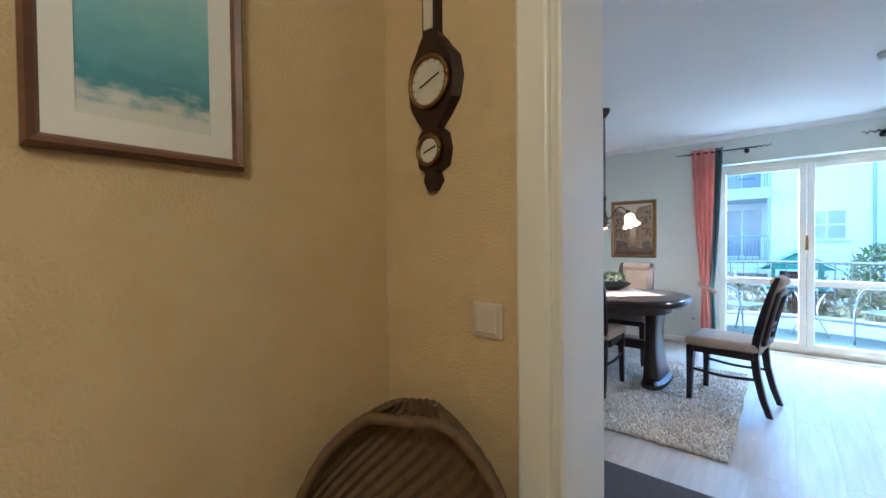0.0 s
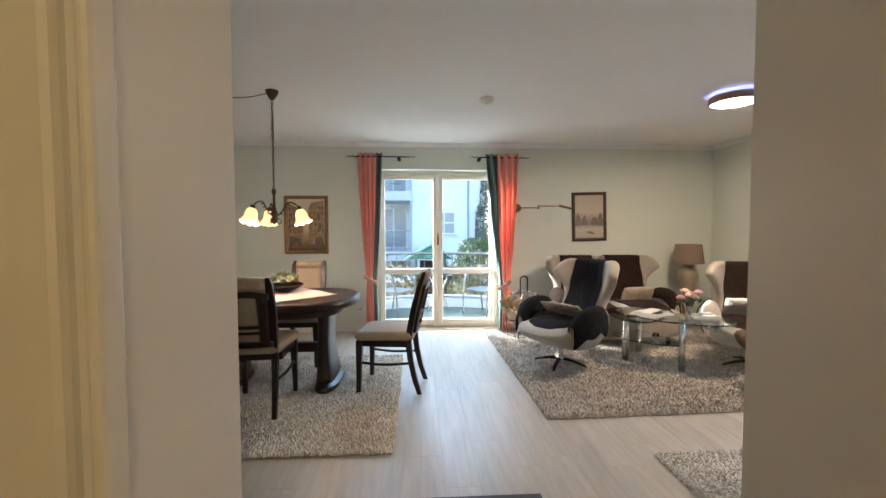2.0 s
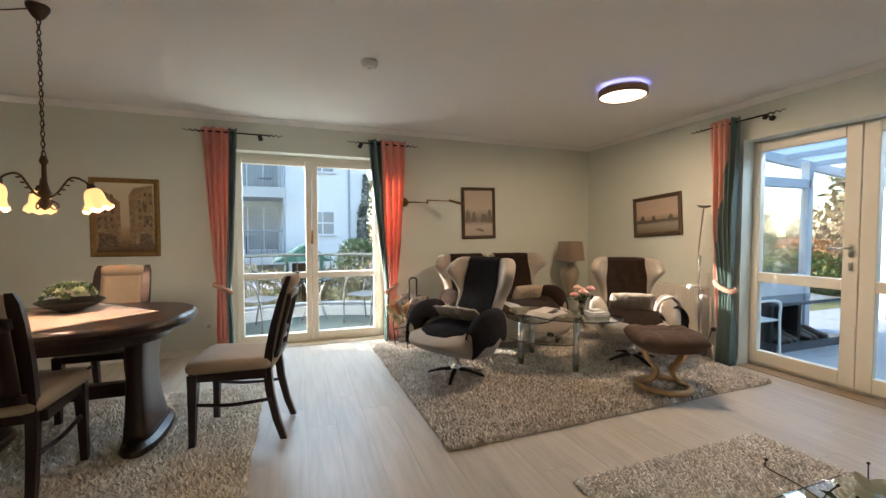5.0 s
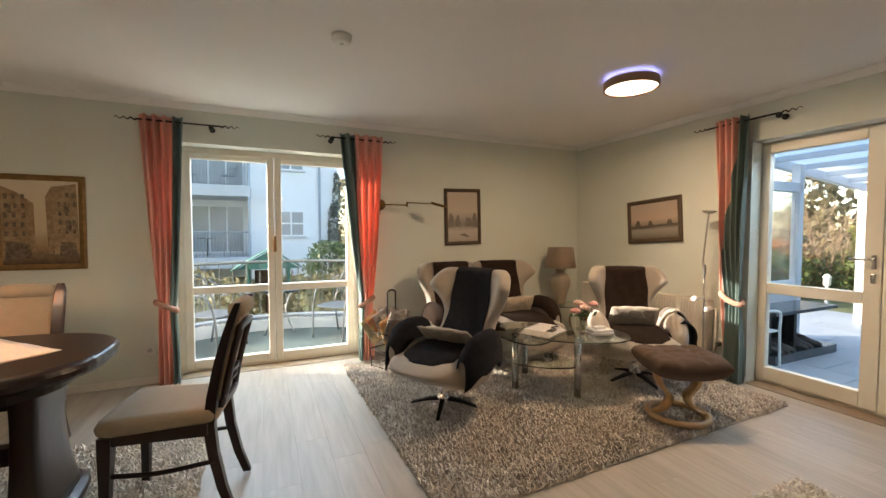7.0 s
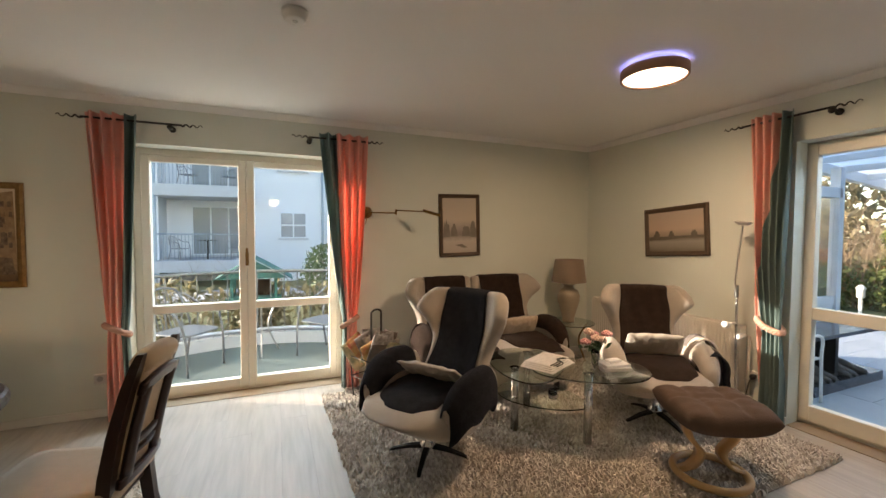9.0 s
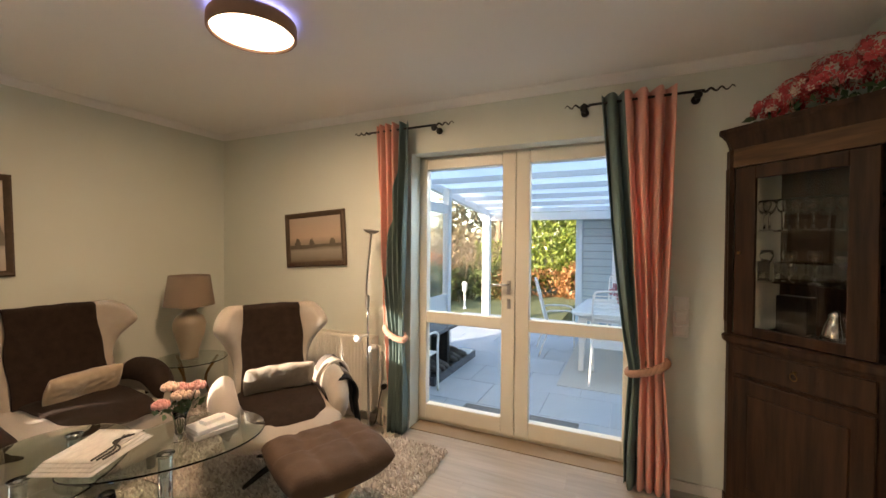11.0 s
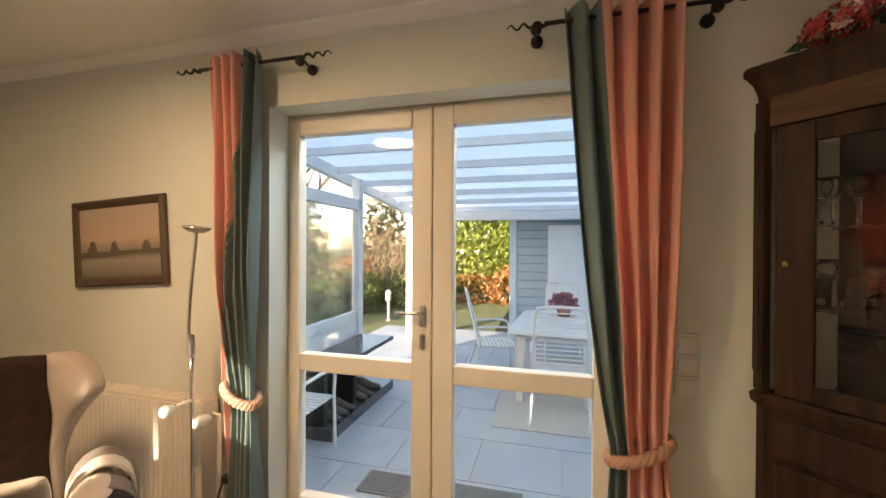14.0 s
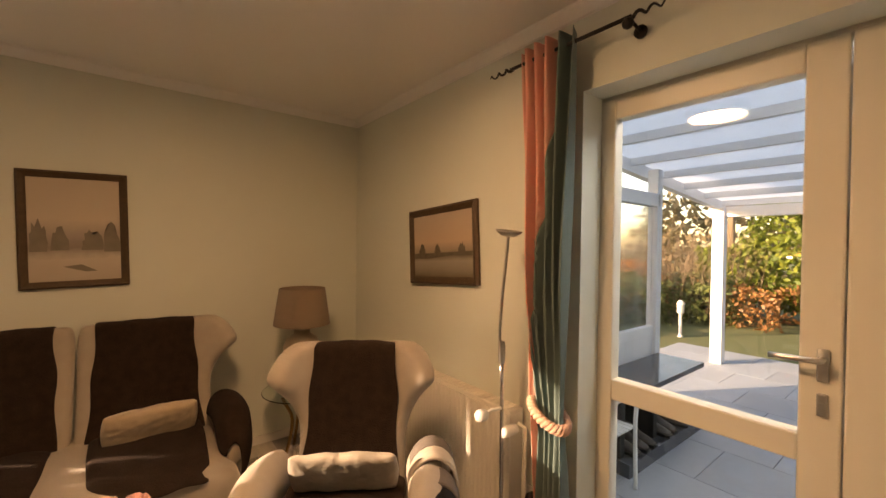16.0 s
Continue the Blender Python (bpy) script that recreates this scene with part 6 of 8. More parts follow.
DX = FW / 2 - 0.085
for b in ((-DX, -0.022, 0.965, -DX + 0.10, 0.0, 1.852), (DX - 0.10, -0.022, 0.965, DX, 0.0, 1.852), (-DX + 0.10, -0.022, 0.965, DX - 0.10, 0.0, 1.015), (-DX + 0.10, -0.022, 1.785, DX - 0.10, 0.0, 1.852)):
    box(bm, *b, 0.004)
dr = part("door", bm, M_OAK, cab, "oak framed glass door")
bm = mesh()
box(bm, -DX + 0.095, -0.012, 1.01, DX - 0.095, -0.008, 1.79)
p = part("pane", bm, M_CABGLASS, dr, "clear glass")
bm = mesh()
cyl(bm, (-DX + 0.03, -0.024, 1.40), (-DX + 0.03, -0.036, 1.40), 0.008, None, 12)
part("knob", bm, M_BRASS, dr)
for z in (0.955, 1.24, 1.50):
    bm = mesh()
    prism(bm, [(-0.30, 0.03), (0.30, 0.03), (0.28, 0.11), (0.05, 0.32), (-0.05, 0.32), (-0.28, 0.11)], z + (0.0 if z < 1 else 0.008), z + 0.016)
    part("shelf", bm, M_OAK if z < 1 else M_CABGLASS, cab, "" if z < 1 else "glass shelf")
bm = mesh()
box(bm, -DX, -0.018, 0.755, DX, 0.0, 0.885, 0.005)
dw = part("drawer", bm, M_OAK, cab, "oak drawer front")
bm = mesh()
tube(bm, [(0.014 * math.sin(a), -0.026 - 0.004 * math.cos(a), 0.815 + 0.018 * math.cos(a)) for a in (2 * math.pi * k / 20 for k in range(21))], 0.0025, 6)
lathe(bm, [(0, 0), (0.010, 0), (0.006, 0.010), (0, 0.012)], 12, (0, 0, 0), pose(0, -0.018, 0.835, 90))
part("ring_pull", bm, M_BRASS, dw, "", True)
bm = mesh()
box(bm, -DX, -0.018, 0.09, DX, 0.0, 0.735, 0.005)
ld = part("lower_door", bm, M_OAK, cab, "panelled oak door")
bm = mesh()
box(bm, -DX + 0.08, -0.026, 0.17, DX - 0.08, -0.016, 0.66, 0.008)
part("raised_panel", bm, M_OAK, ld)
CBM = cab.matrix_basis


def glass_thing(kind, x, y, z, h, r):
    th = thing(kind, CBM @ pose(x, y, z), "clear drinking glass standing in the cabinet", "glass", "glasses in the cabinet")
    bm = mesh()
    if kind == "wine_glass":
        lathe(bm, [(0, 0.0), (r * 0.8, 0.0), (r * 0.75, 0.004), (0.006, 0.008), (0.004, h * 0.5), (r * 0.7, h * 0.62), (r, h * 0.82), (r * 0.85, h), (r * 0.82, h), (r * 0.95, h * 0.82), (r * 0.6, h * 0.66), (0.0, h * 0.58)], 14)
    else:
        lathe(bm, [(0, 0.0), (r * 0.85, 0.0), (r, h), (r * 0.94, h), (r * 0.8, 0.012), (0, 0.010)], 14)
    part("bowl", bm, M_CLEAR, th, "", True)
    return th


wg = glass_thing("wine_glass", -0.2, 0.08, 1.5165, 0.16, 0.03)
tg = glass_thing("tumbler", -0.2, 0.08, 1.2565, 0.10, 0.03)
for k in range(13):
    x = -0.17 + 0.37 * ((k * 5) % 13) / 12
    y = 0.07 + 0.07 * (k % 3) * (1 - abs(x) * 1.5)
    copy_thing(wg, CBM @ pose(x, y, 1.5165))
for k in range(12):
    x = -0.18 + 0.38 * ((k * 7) % 12) / 11
    y = 0.07 + 0.07 * (k % 3) * (1 - abs(x) * 1.5)
    copy_thing(tg if k % 3 else wg, CBM @ pose(x, y, 1.2565))
ice = thing("coffee_pot", CBM @ pose(0.10, 0.10, 0.9715), "silver coffee pot and dishes on the lowest shelf", "pot")
bm = mesh()
lathe(bm, [(0, 0), (0.05, 0), (0.06, 0.03), (0.05, 0.09), (0.03, 0.14), (0.034, 0.15), (0.01, 0.17), (0, 0.175)], 20)
tube(bm, curve([(0.05, 0, 0.05), (0.09, 0, 0.08), (0.10, 0, 0.14)], 5), 0.008, 8)
part("pot", bm, M_CHROME, ice, "", True)
tray = thing("glass_dish", CBM @ pose(-0.08, 0.09, 0.9715), "cut-glass dish on the lowest shelf", "dish")
bm = mesh()
lathe(bm, [(0, 0.004), (0.05, 0.0), (0.085, 0.035), (0.082, 0.037), (0.048, 0.006), (0, 0.008)], 24)
part("dish", bm, M_CLEAR, tray, "", True)
bt = thing("dark_box", CBM @ pose(-0.10, 0.17, 0.9715), "black box at the back of the lowest shelf", "box")
bm = mesh()
box(bm, -0.07, -0.04, 0, 0.07, 0.04, 0.21, 0.006)
part("body", bm, M_BLACK, bt)
gd = thing("flower_garland", CBM @ pose(0.0, 0.08, 2.0755), "garland of red and ivory cloth blossoms on the cabinet", "garland")
florets = [mesh(), mesh()]
rng = random.Random(52)
for c in range(7):
    o = Vector((-0.17 + 0.085 * c, 0.02 * math.sin(c * 2.1), 0.06 + 0.035 * (c % 2) + 0.012 * c))
    r = 0.082 + 0.022 * (c in (2, 3, 5))
    for k in range(90):
        d = Vector((rng.gauss(0, 1), rng.gauss(0, 1), abs(rng.gauss(0, 1)) * 0.9 - 0.25)).normalized()
        p = o + d * r * rng.uniform(0.85, 1.1)
        p.z = max(p.z, 0.006)
        q = d.to_track_quat("Z", "Y")
        t0, w = rng.uniform(0, 6), rng.uniform(0.014, 0.021)
        bm = florets[1 if rng.random() < (0.42 if c in (1, 4, 5) else 0.18) else 0]
        for e in range(5):
            a = t0 + e * 1.2566
            bm.faces.new([bm.verts.new(p + q @ Vector((w * f * math.cos(a + g), w * f * math.sin(a + g), w * h))) for f, g, h in ((0.1, 0, 0.0), (0.75, -0.5, 0.22), (1.15, -0.2, 0.30), (1.15, 0.2, 0.30), (0.75, 0.5, 0.22))])
part("red_blossoms", florets[0], M_RED, gd)
part("ivory_blossoms", florets[1], M_IVORY, gd)
bm = mesh()
for c in range(6):
    leafball(bm, 7, (-0.18 + 0.10 * c, -0.02, 0.02), 0.09, 0.045, 530 + c, 0.6)
part("leaves", bm, M_LEAF, gd)

# ---- hall things ----
bulb("hall_light", (0.35, -0.7, 2.2), 3.6, (1.0, 0.70, 0.32), 0.12)
M_SEA = canvas_material("sea_canvas", [(0.0, (0.70, 0.68, 0.62)), (0.14, (0.62, 0.63, 0.60)), (0.2, (0.10, 0.28, 0.36)), (0.4, (0.22, 0.45, 0.52)), (0.65, (0.42, 0.58, 0.60)), (1.0, (0.20, 0.42, 0.50))], 5.0, (1, 1, 4), 0.22)
M_CHERRY = mat("brown_frame", (0.16, 0.075, 0.04), 0.35, 0, (0.10, 0.045, 0.025), 20.0, 0.9)
picture(pose(-0.882, 0.318, 1.70, 0, 0, 90), 0.32, 0.56, 0.022, "blue sea watercolour with a white mount in a brown frame", M_CHERRY, M_SEA, 0.04)
M_FACE = mat("dial_paper", (0.66, 0.62, 0.52), 0.4, 0, (0.60, 0.55, 0.45), 12.0, 0.8)
ba = thing("barometer", pose(-0.695, HY, 1.60), "carved dark wood barometer with two brass-rimmed dials", "barometer")
bm = mesh()
loft(bm, [[(x * w, y, z) for x, y in ((-1, 0), (1, 0), (0.8, -0.02), (-0.8, -0.02))] for w, z in ((0.012, -0.20), (0.03, -0.175), (0.022, -0.155), (0.05, -0.14), (0.058, -0.10), (0.05, -0.06), (0.03, -0.045), (0.055, -0.02), (0.085, 0.02), (0.095, 0.07), (0.085, 0.12), (0.055, 0.155), (0.045, 0.17), (0.028, 0.19), (0.028, 0.50), (0.05, 0.52), (0.03, 0.56), (0.008, 0.58))])
part("body", bm, M_WOOD, ba)
for r, z in ((0.062, 0.07), (0.036, -0.10)):
    bm = mesh()
    tube(bm, [(r * math.cos(a), -0.026, z + r * math.sin(a)) for a in (2 * math.pi * k / 36 for k in range(37))], 0.006, 8)
    rim = part("rim", bm, M_BRASS, ba, "", True)
    bm = mesh()
    lathe(bm, [(0, 0.001), (r, 0.001), (r, 0.004), (0, 0.004)], 32, (0, 0, 0), pose(0, -0.02, z, 90))
    part("dial", bm, M_FACE, ba, "cream dial")
    bm = mesh()
    tube(bm, [(-r * 0.45, -0.027, z - r * 0.15), (r * 0.6, -0.027, z + r * 0.2)], 0.0015, 5)
    for k in range(11):
        a = radians(-40 + 26 * k)
        tube(bm, [(r * 0.78 * math.cos(a), -0.0255, z + r * 0.78 * math.sin(a)), (r * 0.9 * math.cos(a), -0.0255, z + r * 0.9 * math.sin(a))], 0.001, 4)
    part("needle", bm, M_BLACK, ba)
bm = mesh()
box(bm, -0.014, -0.026, 0.20, 0.014, -0.019, 0.49, 0.002)
part("thermometer", bm, M_FACE, ba, "pale thermometer strip")
hs = thing("light_switch", pose(-0.535, HY, 1.09), "cream single light switch on ochre wallpaper", "light switch", "light switches")
bm = mesh()
box(bm, -0.041, -0.012, -0.041, 0.041, 0.0, 0.041, 0.006)
part("plate", bm, M_LINEN, hs)
bm = mesh()
box(bm, -0.03, -0.018, -0.03, 0.03, -0.010, 0.03, 0.005)
part("rocker", bm, M_LINEN, hs)
wc = thing("wicker_chair", pose(-0.555, 0.57, 0, 0, 0, 28), "brown woven wicker chair with a rounded back", "chair")
bm = mesh()
g = []
for r in range(25):
    q = r / 24
    z = 0.42 + 0.48 * q
    hw = 0.25 * (1 - 0.92 * max(0, (q - 0.25) / 0.75) ** 2.3) ** 0.5 + 0.002
    g.append([(hw * math.sin(-1.35 + 2.7 * c / 28), 0.20 - 0.22 * (1 - math.cos(-1.35 + 2.7 * c / 28)) * (1 - 0.4 * q) + 0.04 * q + 0.004 * (1 if (c + r) % 2 else -1), z) for c in range(29)])
sheet(bm, g, 0.012)
part("backrest", bm, M_WICKER, wc, "woven rounded back")
bm = mesh()
loft(bm, [[(x * e, y * e - 0.02, z) for x, y in rounded(0.48, 0.46, 0.18, 6)] for e, z in ((0.95, 0.36), (1.0, 0.38), (1.0, 0.41), (0.95, 0.43))])
part("seat", bm, M_WICKER, wc)
bm = mesh()
tube(bm, [(g[r][0][0], g[r][0][1] - 0.004, g[r][0][2]) for r in range(25)] + [(g[r][28][0], g[r][28][1] - 0.004, g[r][28][2]) for r in range(24, -1, -1)], 0.012, 8)
part("rim", bm, M_WICKER, wc, "", True)
for x in (-0.18, 0.18):
    for y in (-0.19, 0.15):
        bm = mesh()
        cyl(bm, (x * 1.1, y * 1.1, 0), (x, y, 0.37), 0.016, 0.02, 10)
        part("leg", bm, M_WICKER, wc, "", True)

# ---- ground and terrace ----
GZ = -0.55
bm = mesh()
box(bm, -300, -300, GZ - 1.0, 300, 300, GZ)
tagged(link("ground", bm, M_GRASS), "lawn with bare patches reaching far out", "ground", "", "structure")
M_CONC = mat("pale_concrete", (0.52, 0.53, 0.54), 0.8, 0, (0.44, 0.45, 0.46), 4.0, 0.9, 0.15, 60.0)
PZ = -0.12
bm = mesh()
box(bm, XR + T, -3.0, GZ - 0.02, 9.75, 5.55, PZ - 0.012)
patio = tagged(link("terrace_floor", bm, M_CONC), "pale blue-grey stone tiled terrace", "terrace", "", "structure")
bm = mesh()
box(bm, 9.75, 3.4, GZ, 30, 5.55, PZ - 0.03)
box(bm, XR + T, 5.55, GZ, 30, 40, PZ - 0.03)
tagged(link("lawn_bank", bm, M_GRASS), "mossy lawn beyond the terrace", "lawn", "", "structure")
# outside faces of the house
bm = mesh()
box(bm, XL - T - 0.02, YW + T, GZ, WX0 - 0.2, YW + T + 0.02, 5.4)
box(bm, WX1 + 0.2, YW + T, GZ, XR + T + 0.02, YW + T + 0.02, 5.4)
box(bm, WX0 - 0.2, YW + T, WZ1 + 0.1, WX1 + 0.2, YW + T + 0.02, 5.4)
box(bm, XR + T, -8, GZ, XR + T + 0.02, FY0 - 0.03, 5.4)
box(bm, XR + T, FY1 + 0.03, GZ, XR + T + 0.02, YW + T + 0.02, 5.4)
box(bm, XR + T, FY0 - 0.03, FZ1 + 0.03, XR + T + 0.02, FY1 + 0.03, 5.4)
box(bm, XL - T, -8, H + 0.2, XR + T, YW + T, 5.4)
box(bm, XL - T, -8, GZ, XL - T + 0.1, YD, H + 0.2)
box(bm, XL - T, -8, GZ, XR + T, -7.9, H + 0.2)
tagged(link("house_wall", bm, M_RENDER), "white rendered outer wall of the house", "wall", "", "structure")
bm = mesh()
box(bm, XR + 0.25, DY0 - 0.1, -0.16, XR + T + 0.12, DY1 + 0.1, -0.02, 0.006)
tagged(link("door_step", bm, M_CONC), "low stone step at the terrace door", "step", "", "structure")

M_WPAINT = mat("white_timber", (0.76, 0.78, 0.80), 0.5, 0, (0.70, 0.72, 0.74), 6.0, 0.8, 0.08, 60.0)
M_ROOFG = mat("ribbed_polycarbonate", (0.80, 0.84, 0.87), 0.25, 0, (0.72, 0.77, 0.80), 2.0, 0.8)
_n = M_ROOFG.node_tree
_b, _o = _n.nodes["Principled BSDF"], _n.nodes["Material Output"]
_t = _n.nodes.new("ShaderNodeBsdfTranslucent")
_t.inputs["Color"].default_value = (0.95, 0.97, 1.0, 1)
_c = _n.nodes.new("ShaderNodeBsdfTransparent")
_x, _y = _n.nodes.new("ShaderNodeMixShader"), _n.nodes.new("ShaderNodeMixShader")
_x.inputs["Fac"].default_value, _y.inputs["Fac"].default_value = 0.80, 0.18
_n.links.new(_b.outputs["BSDF"], _x.inputs[1])
_n.links.new(_t.outputs["BSDF"], _x.inputs[2])
_n.links.new(_x.outputs["Shader"], _y.inputs[1])
_n.links.new(_c.outputs["BSDF"], _y.inputs[2])
_n.links.new(_y.outputs["Shader"], _o.inputs["Surface"])


def roof_z(x):
    return 2.52 - 0.085 * (x - 4.3)


pg = thing("terrace_roof", pose(0, 0, 0), "white timber terrace roof with translucent panels", "pergola")
RX1, RY0, RY1 = 9.05, -0.6, 4.75
for y in (RY0, RY1):
    bm = mesh()
    loft(bm, [[(x, y - 0.04, roof_z(x) - 0.13), (x, y + 0.04, roof_z(x) - 0.13), (x, y + 0.04, roof_z(x) - 0.01), (x, y - 0.04, roof_z(x) - 0.01)] for x in (4.3, RX1)])
    part("rafter", bm, M_WPAINT, pg)
for k in range(8):
    x = 4.42 + (RX1 - 4.55) * k / 7
    bm = mesh()
    box(bm, x - 0.024, RY0, roof_z(x) - 0.075, x + 0.024, RY1, roof_z(x) - 0.005)
    part("purlin", bm, M_WPAINT, pg)
for k in range(7):
    x0, x1 = 4.42 + (RX1 - 4.55) * k / 7, 4.42 + (RX1 - 4.55) * (k + 1) / 7
    bm = mesh()
    loft(bm, [[(x, RY0, roof_z(x)), (x, RY1, roof_z(x)), (x, RY1, roof_z(x) + 0.008), (x, RY0, roof_z(x) + 0.008)] for x in (x0, x1)])
    part("roof_panel", bm, M_ROOFG, pg, "translucent roof panel")
bm = mesh()
box(bm, RX1 - 0.22, RY0, roof_z(RX1) - 0.22, RX1 - 0.08, RY1 + 0.1, roof_z(RX1) - 0.08, 0.006)
part("eave_beam", bm, M_WPAINT, pg)
for x, y, w in ((8.85, 4.72, 0.07), (6.45, 4.52, 0.05), (4.42, 4.52, 0.05)):
    bm = mesh()
    box(bm, x - w, y - w, PZ, x + w, y + w, roof_z(x) - 0.12, 0.006)
    part("post", bm, M_WPAINT, pg)
bm = mesh()
box(bm, 4.42, 4.47, 1.86, 6.45, 4.57, 1.98, 0.005)
box(bm, 4.42, 4.49, 0.62, 6.45, 4.55, 0.72, 0.004)
box(bm, 4.42, 4.50, PZ + 0.05, 6.45, 4.54, 0.62, 0.003)
part("screen_frame", bm, M_WPAINT, pg)
bm = mesh()
box(bm, 4.47, 4.515, 0.72, 6.40, 4.525, 1.86)
M_FROST = glass("weathered_screen_glass", (0.95, 0.97, 0.97), 0.05)
p = part("screen_pane", bm, M_FROST, pg, "weathered glass wind screen")
p.visible_shadow = False

# shed with its siding
M_SIDING = mat("blue_grey_siding", (0.30, 0.40, 0.47), 0.6, 0, (0.26, 0.355, 0.42), 5.0, 0.8, 0.12, 70.0, vary=0.05)
shed = thing("garden_shed", pose(0, 0, 0), "blue-grey weatherboard shed with a pale door", "shed")
bm = mesh()
box(bm, 9.25, -2.4, PZ - 0.02, 11.2, 3.02, 2.05)
part("core", bm, mat("shed_joint", (0.12, 0.165, 0.20), 0.7, 0, (0.10, 0.14, 0.17), 6.0, 0.8), shed)
bm = mesh()
loft(bm, [[(x, y, z + dz) for x, dz in ((9.0, 0.0), (11.4, 0.0), (11.4, 0.10), (9.0, 0.10))] for y, z in ((-2.6, 2.06), (3.15, 2.06))])
part("roof", bm, M_WPAINT, shed)
for y in (3.0,):
    bm = mesh()
    box(bm, 9.19, y - 0.06, PZ, 9.31, y + 0.06, 2.05, 0.004)
    part("corner_board", bm, mat("corner_board_paint", (0.42, 0.54, 0.62), 0.5, 0, (0.38, 0.50, 0.58), 6.0, 0.8), shed)
for k in range(15):
    z = PZ + 0.02 + 0.142 * k
    bm = mesh()
    loft(bm, [[(9.25, y, z), (9.215, y, z), (9.226, y, z + 0.128), (9.25, y, z + 0.128)] for y in (-2.4, 2.94)])
    part("board", bm, M_SIDING, shed)
bm = mesh()
box(bm, 9.195, 1.55, PZ + 0.02, 9.222, 2.42, 1.82, 0.004)
sdr = part("door", bm, M_WPAINT, shed, "pale boarded shed door")
for k in range(7):
    bm = mesh()
    box(bm, 9.187, 1.56 + 0.122 * k, PZ + 0.04, 9.196, 1.56 + 0.122 * (k + 1) - 0.006, 1.80, 0.002)
    part("board", bm, M_WPAINT, sdr)
bm = mesh()
tube(bm, [(9.186, 2.36, 0.86), (9.14, 2.36, 0.86), (9.14, 2.26, 0.86)], 0.009, 8)
part("handle", bm, M_STEEL, sdr)


# garden furniture
def garden_table(m):
    th = thing("garden_table", m, "white plastic garden table with a cloth", "table")
    bm = mesh()
    loft(bm, [[(x * e, y * e, z) for x, y in rounded(1.45, 0.92, 0.14, 6)] for e, z in ((0.97, 0.69), (1.0, 0.70), (1.0, 0.725), (0.985, 0.735))])
    part("top", bm, M_WHITEP, th)
    bm = mesh()
    loft(bm, [[(x, y, z) for x, y in rounded(1.2, 0.7, 0.1, 5)] for z in (0.62, 0.692)])
    part("apron", bm, M_WHITEP, th)
    for x in (-0.58, 0.58):
        for y in (-0.32, 0.32):
            bm = mesh()
            loft(bm, [[(x * f + dx * w, y * f + dy * w, z) for dx, dy in ((-1, -1), (1, -1), (1, 1), (-1, 1))] for f, w, z in ((1.06, 0.028, 0.0), (1.03, 0.032, 0.3), (1.0, 0.042, 0.66))])
            part("leg", bm, M_WHITEP, th)
    return th


def garden_chair(m, label):
    """Front towards -y: a white tube frame with a meshed seat and back."""
    th = thing("garden_chair", m, label, "chair", "garden chairs")
    bm = mesh()
    for s in (-1, 1):
        tube(bm, curve([(s * 0.25, -0.25, 0.0), (s * 0.25, -0.23, 0.42), (s * 0.26, -0.20, 0.62), (s * 0.26, 0.1, 0.64), (s * 0.25, 0.22, 0.62)], 5), 0.013, 8)
        tube(bm, curve([(s * 0.25, 0.30, 0.0), (s * 0.24, 0.18, 0.40), (s * 0.23, 0.24, 0.70), (s * 0.21, 0.32, 1.0), (s * 0.15, 0.335, 1.05), (0, 0.338, 1.06)], 5), 0.013, 8)
    part("frame", bm, M_WHITEP, th, "white tube frame", True)
    for k in range(13):
        z = 0.50 + 0.042 * k
        y = 0.19 + 0.26 * (z - 0.42) * 0.95
        bm = mesh()
        cyl(bm, (-0.225, y, z), (0.225, y, z), 0.006, None, 6)
        part("back_slat", bm, M_WHITEP, th)
    for k in range(10):
        y = -0.23 + 0.046 * k
        bm = mesh()
        box(bm, -0.245, y - 0.017, 0.405, 0.245, y + 0.017, 0.418, 0.004)
        part("seat_slat", bm, M_WHITEP, th)
    return th


garden_table(pose(7.0, 2.30, PZ, 0, 0, -4))
gch = garden_chair(pose(6.16, 2.29, PZ, 0, 0, 90), "white tubular garden chair at the table")
copy_thing(gch, pose(8.05, 2.2, PZ, 0, 0, -88))
copy_thing(gch, pose(7.15, 3.05, PZ, 0, 0, 15))
copy_thing(gch, pose(4.80, 4.235, PZ, 0, 0, 90))
gp = thing("heather_pot", pose(7.35, 2.22, PZ + 0.736), "pink heather in a pink pot on the garden table", "potted plant")
bm = mesh()
lathe(bm, [(0, 0), (0.075, 0), (0.095, 0.13), (0.10, 0.135), (0.088, 0.135), (0.07, 0.03), (0, 0.03)], 22)
part("pot", bm, mat("pink_pot", (0.52, 0.22, 0.20), 0.5, 0, (0.46, 0.19, 0.17), 8.0, 0.8), gp, "", True)
bm = mesh()
leafball(bm, 360, (0, 0, 0.12), 0.15, 0.05, 61, 1.0, 0.6)
part("heather", bm, mat("heather_pink", (0.42, 0.15, 0.20), 0.8, 0, (0.33, 0.14, 0.15), 20.0, 0.8), gp)
om = thing("outdoor_rug", pose(7.0, 2.15, PZ + 0.001), "flat pale beige outdoor rug under the garden table", "rug")
bm = mesh()
box(bm, -1.25, -1.1, 0, 1.25, 0.72, 0.006)
part("weave", bm, mat("outdoor_weave", (0.50, 0.48, 0.43), 0.9, 0, (0.44, 0.42, 0.37), 20.0, 0.9, 0.3, 200.0), om)
dm = thing("doormat", pose(4.72, 3.06, PZ + 0.001), "grey ribbed doormat outside the terrace door", "doormat")
bm = mesh()
box(bm, -0.12, -0.52, 0, 0.12, 0.52, 0.012, 0.003)
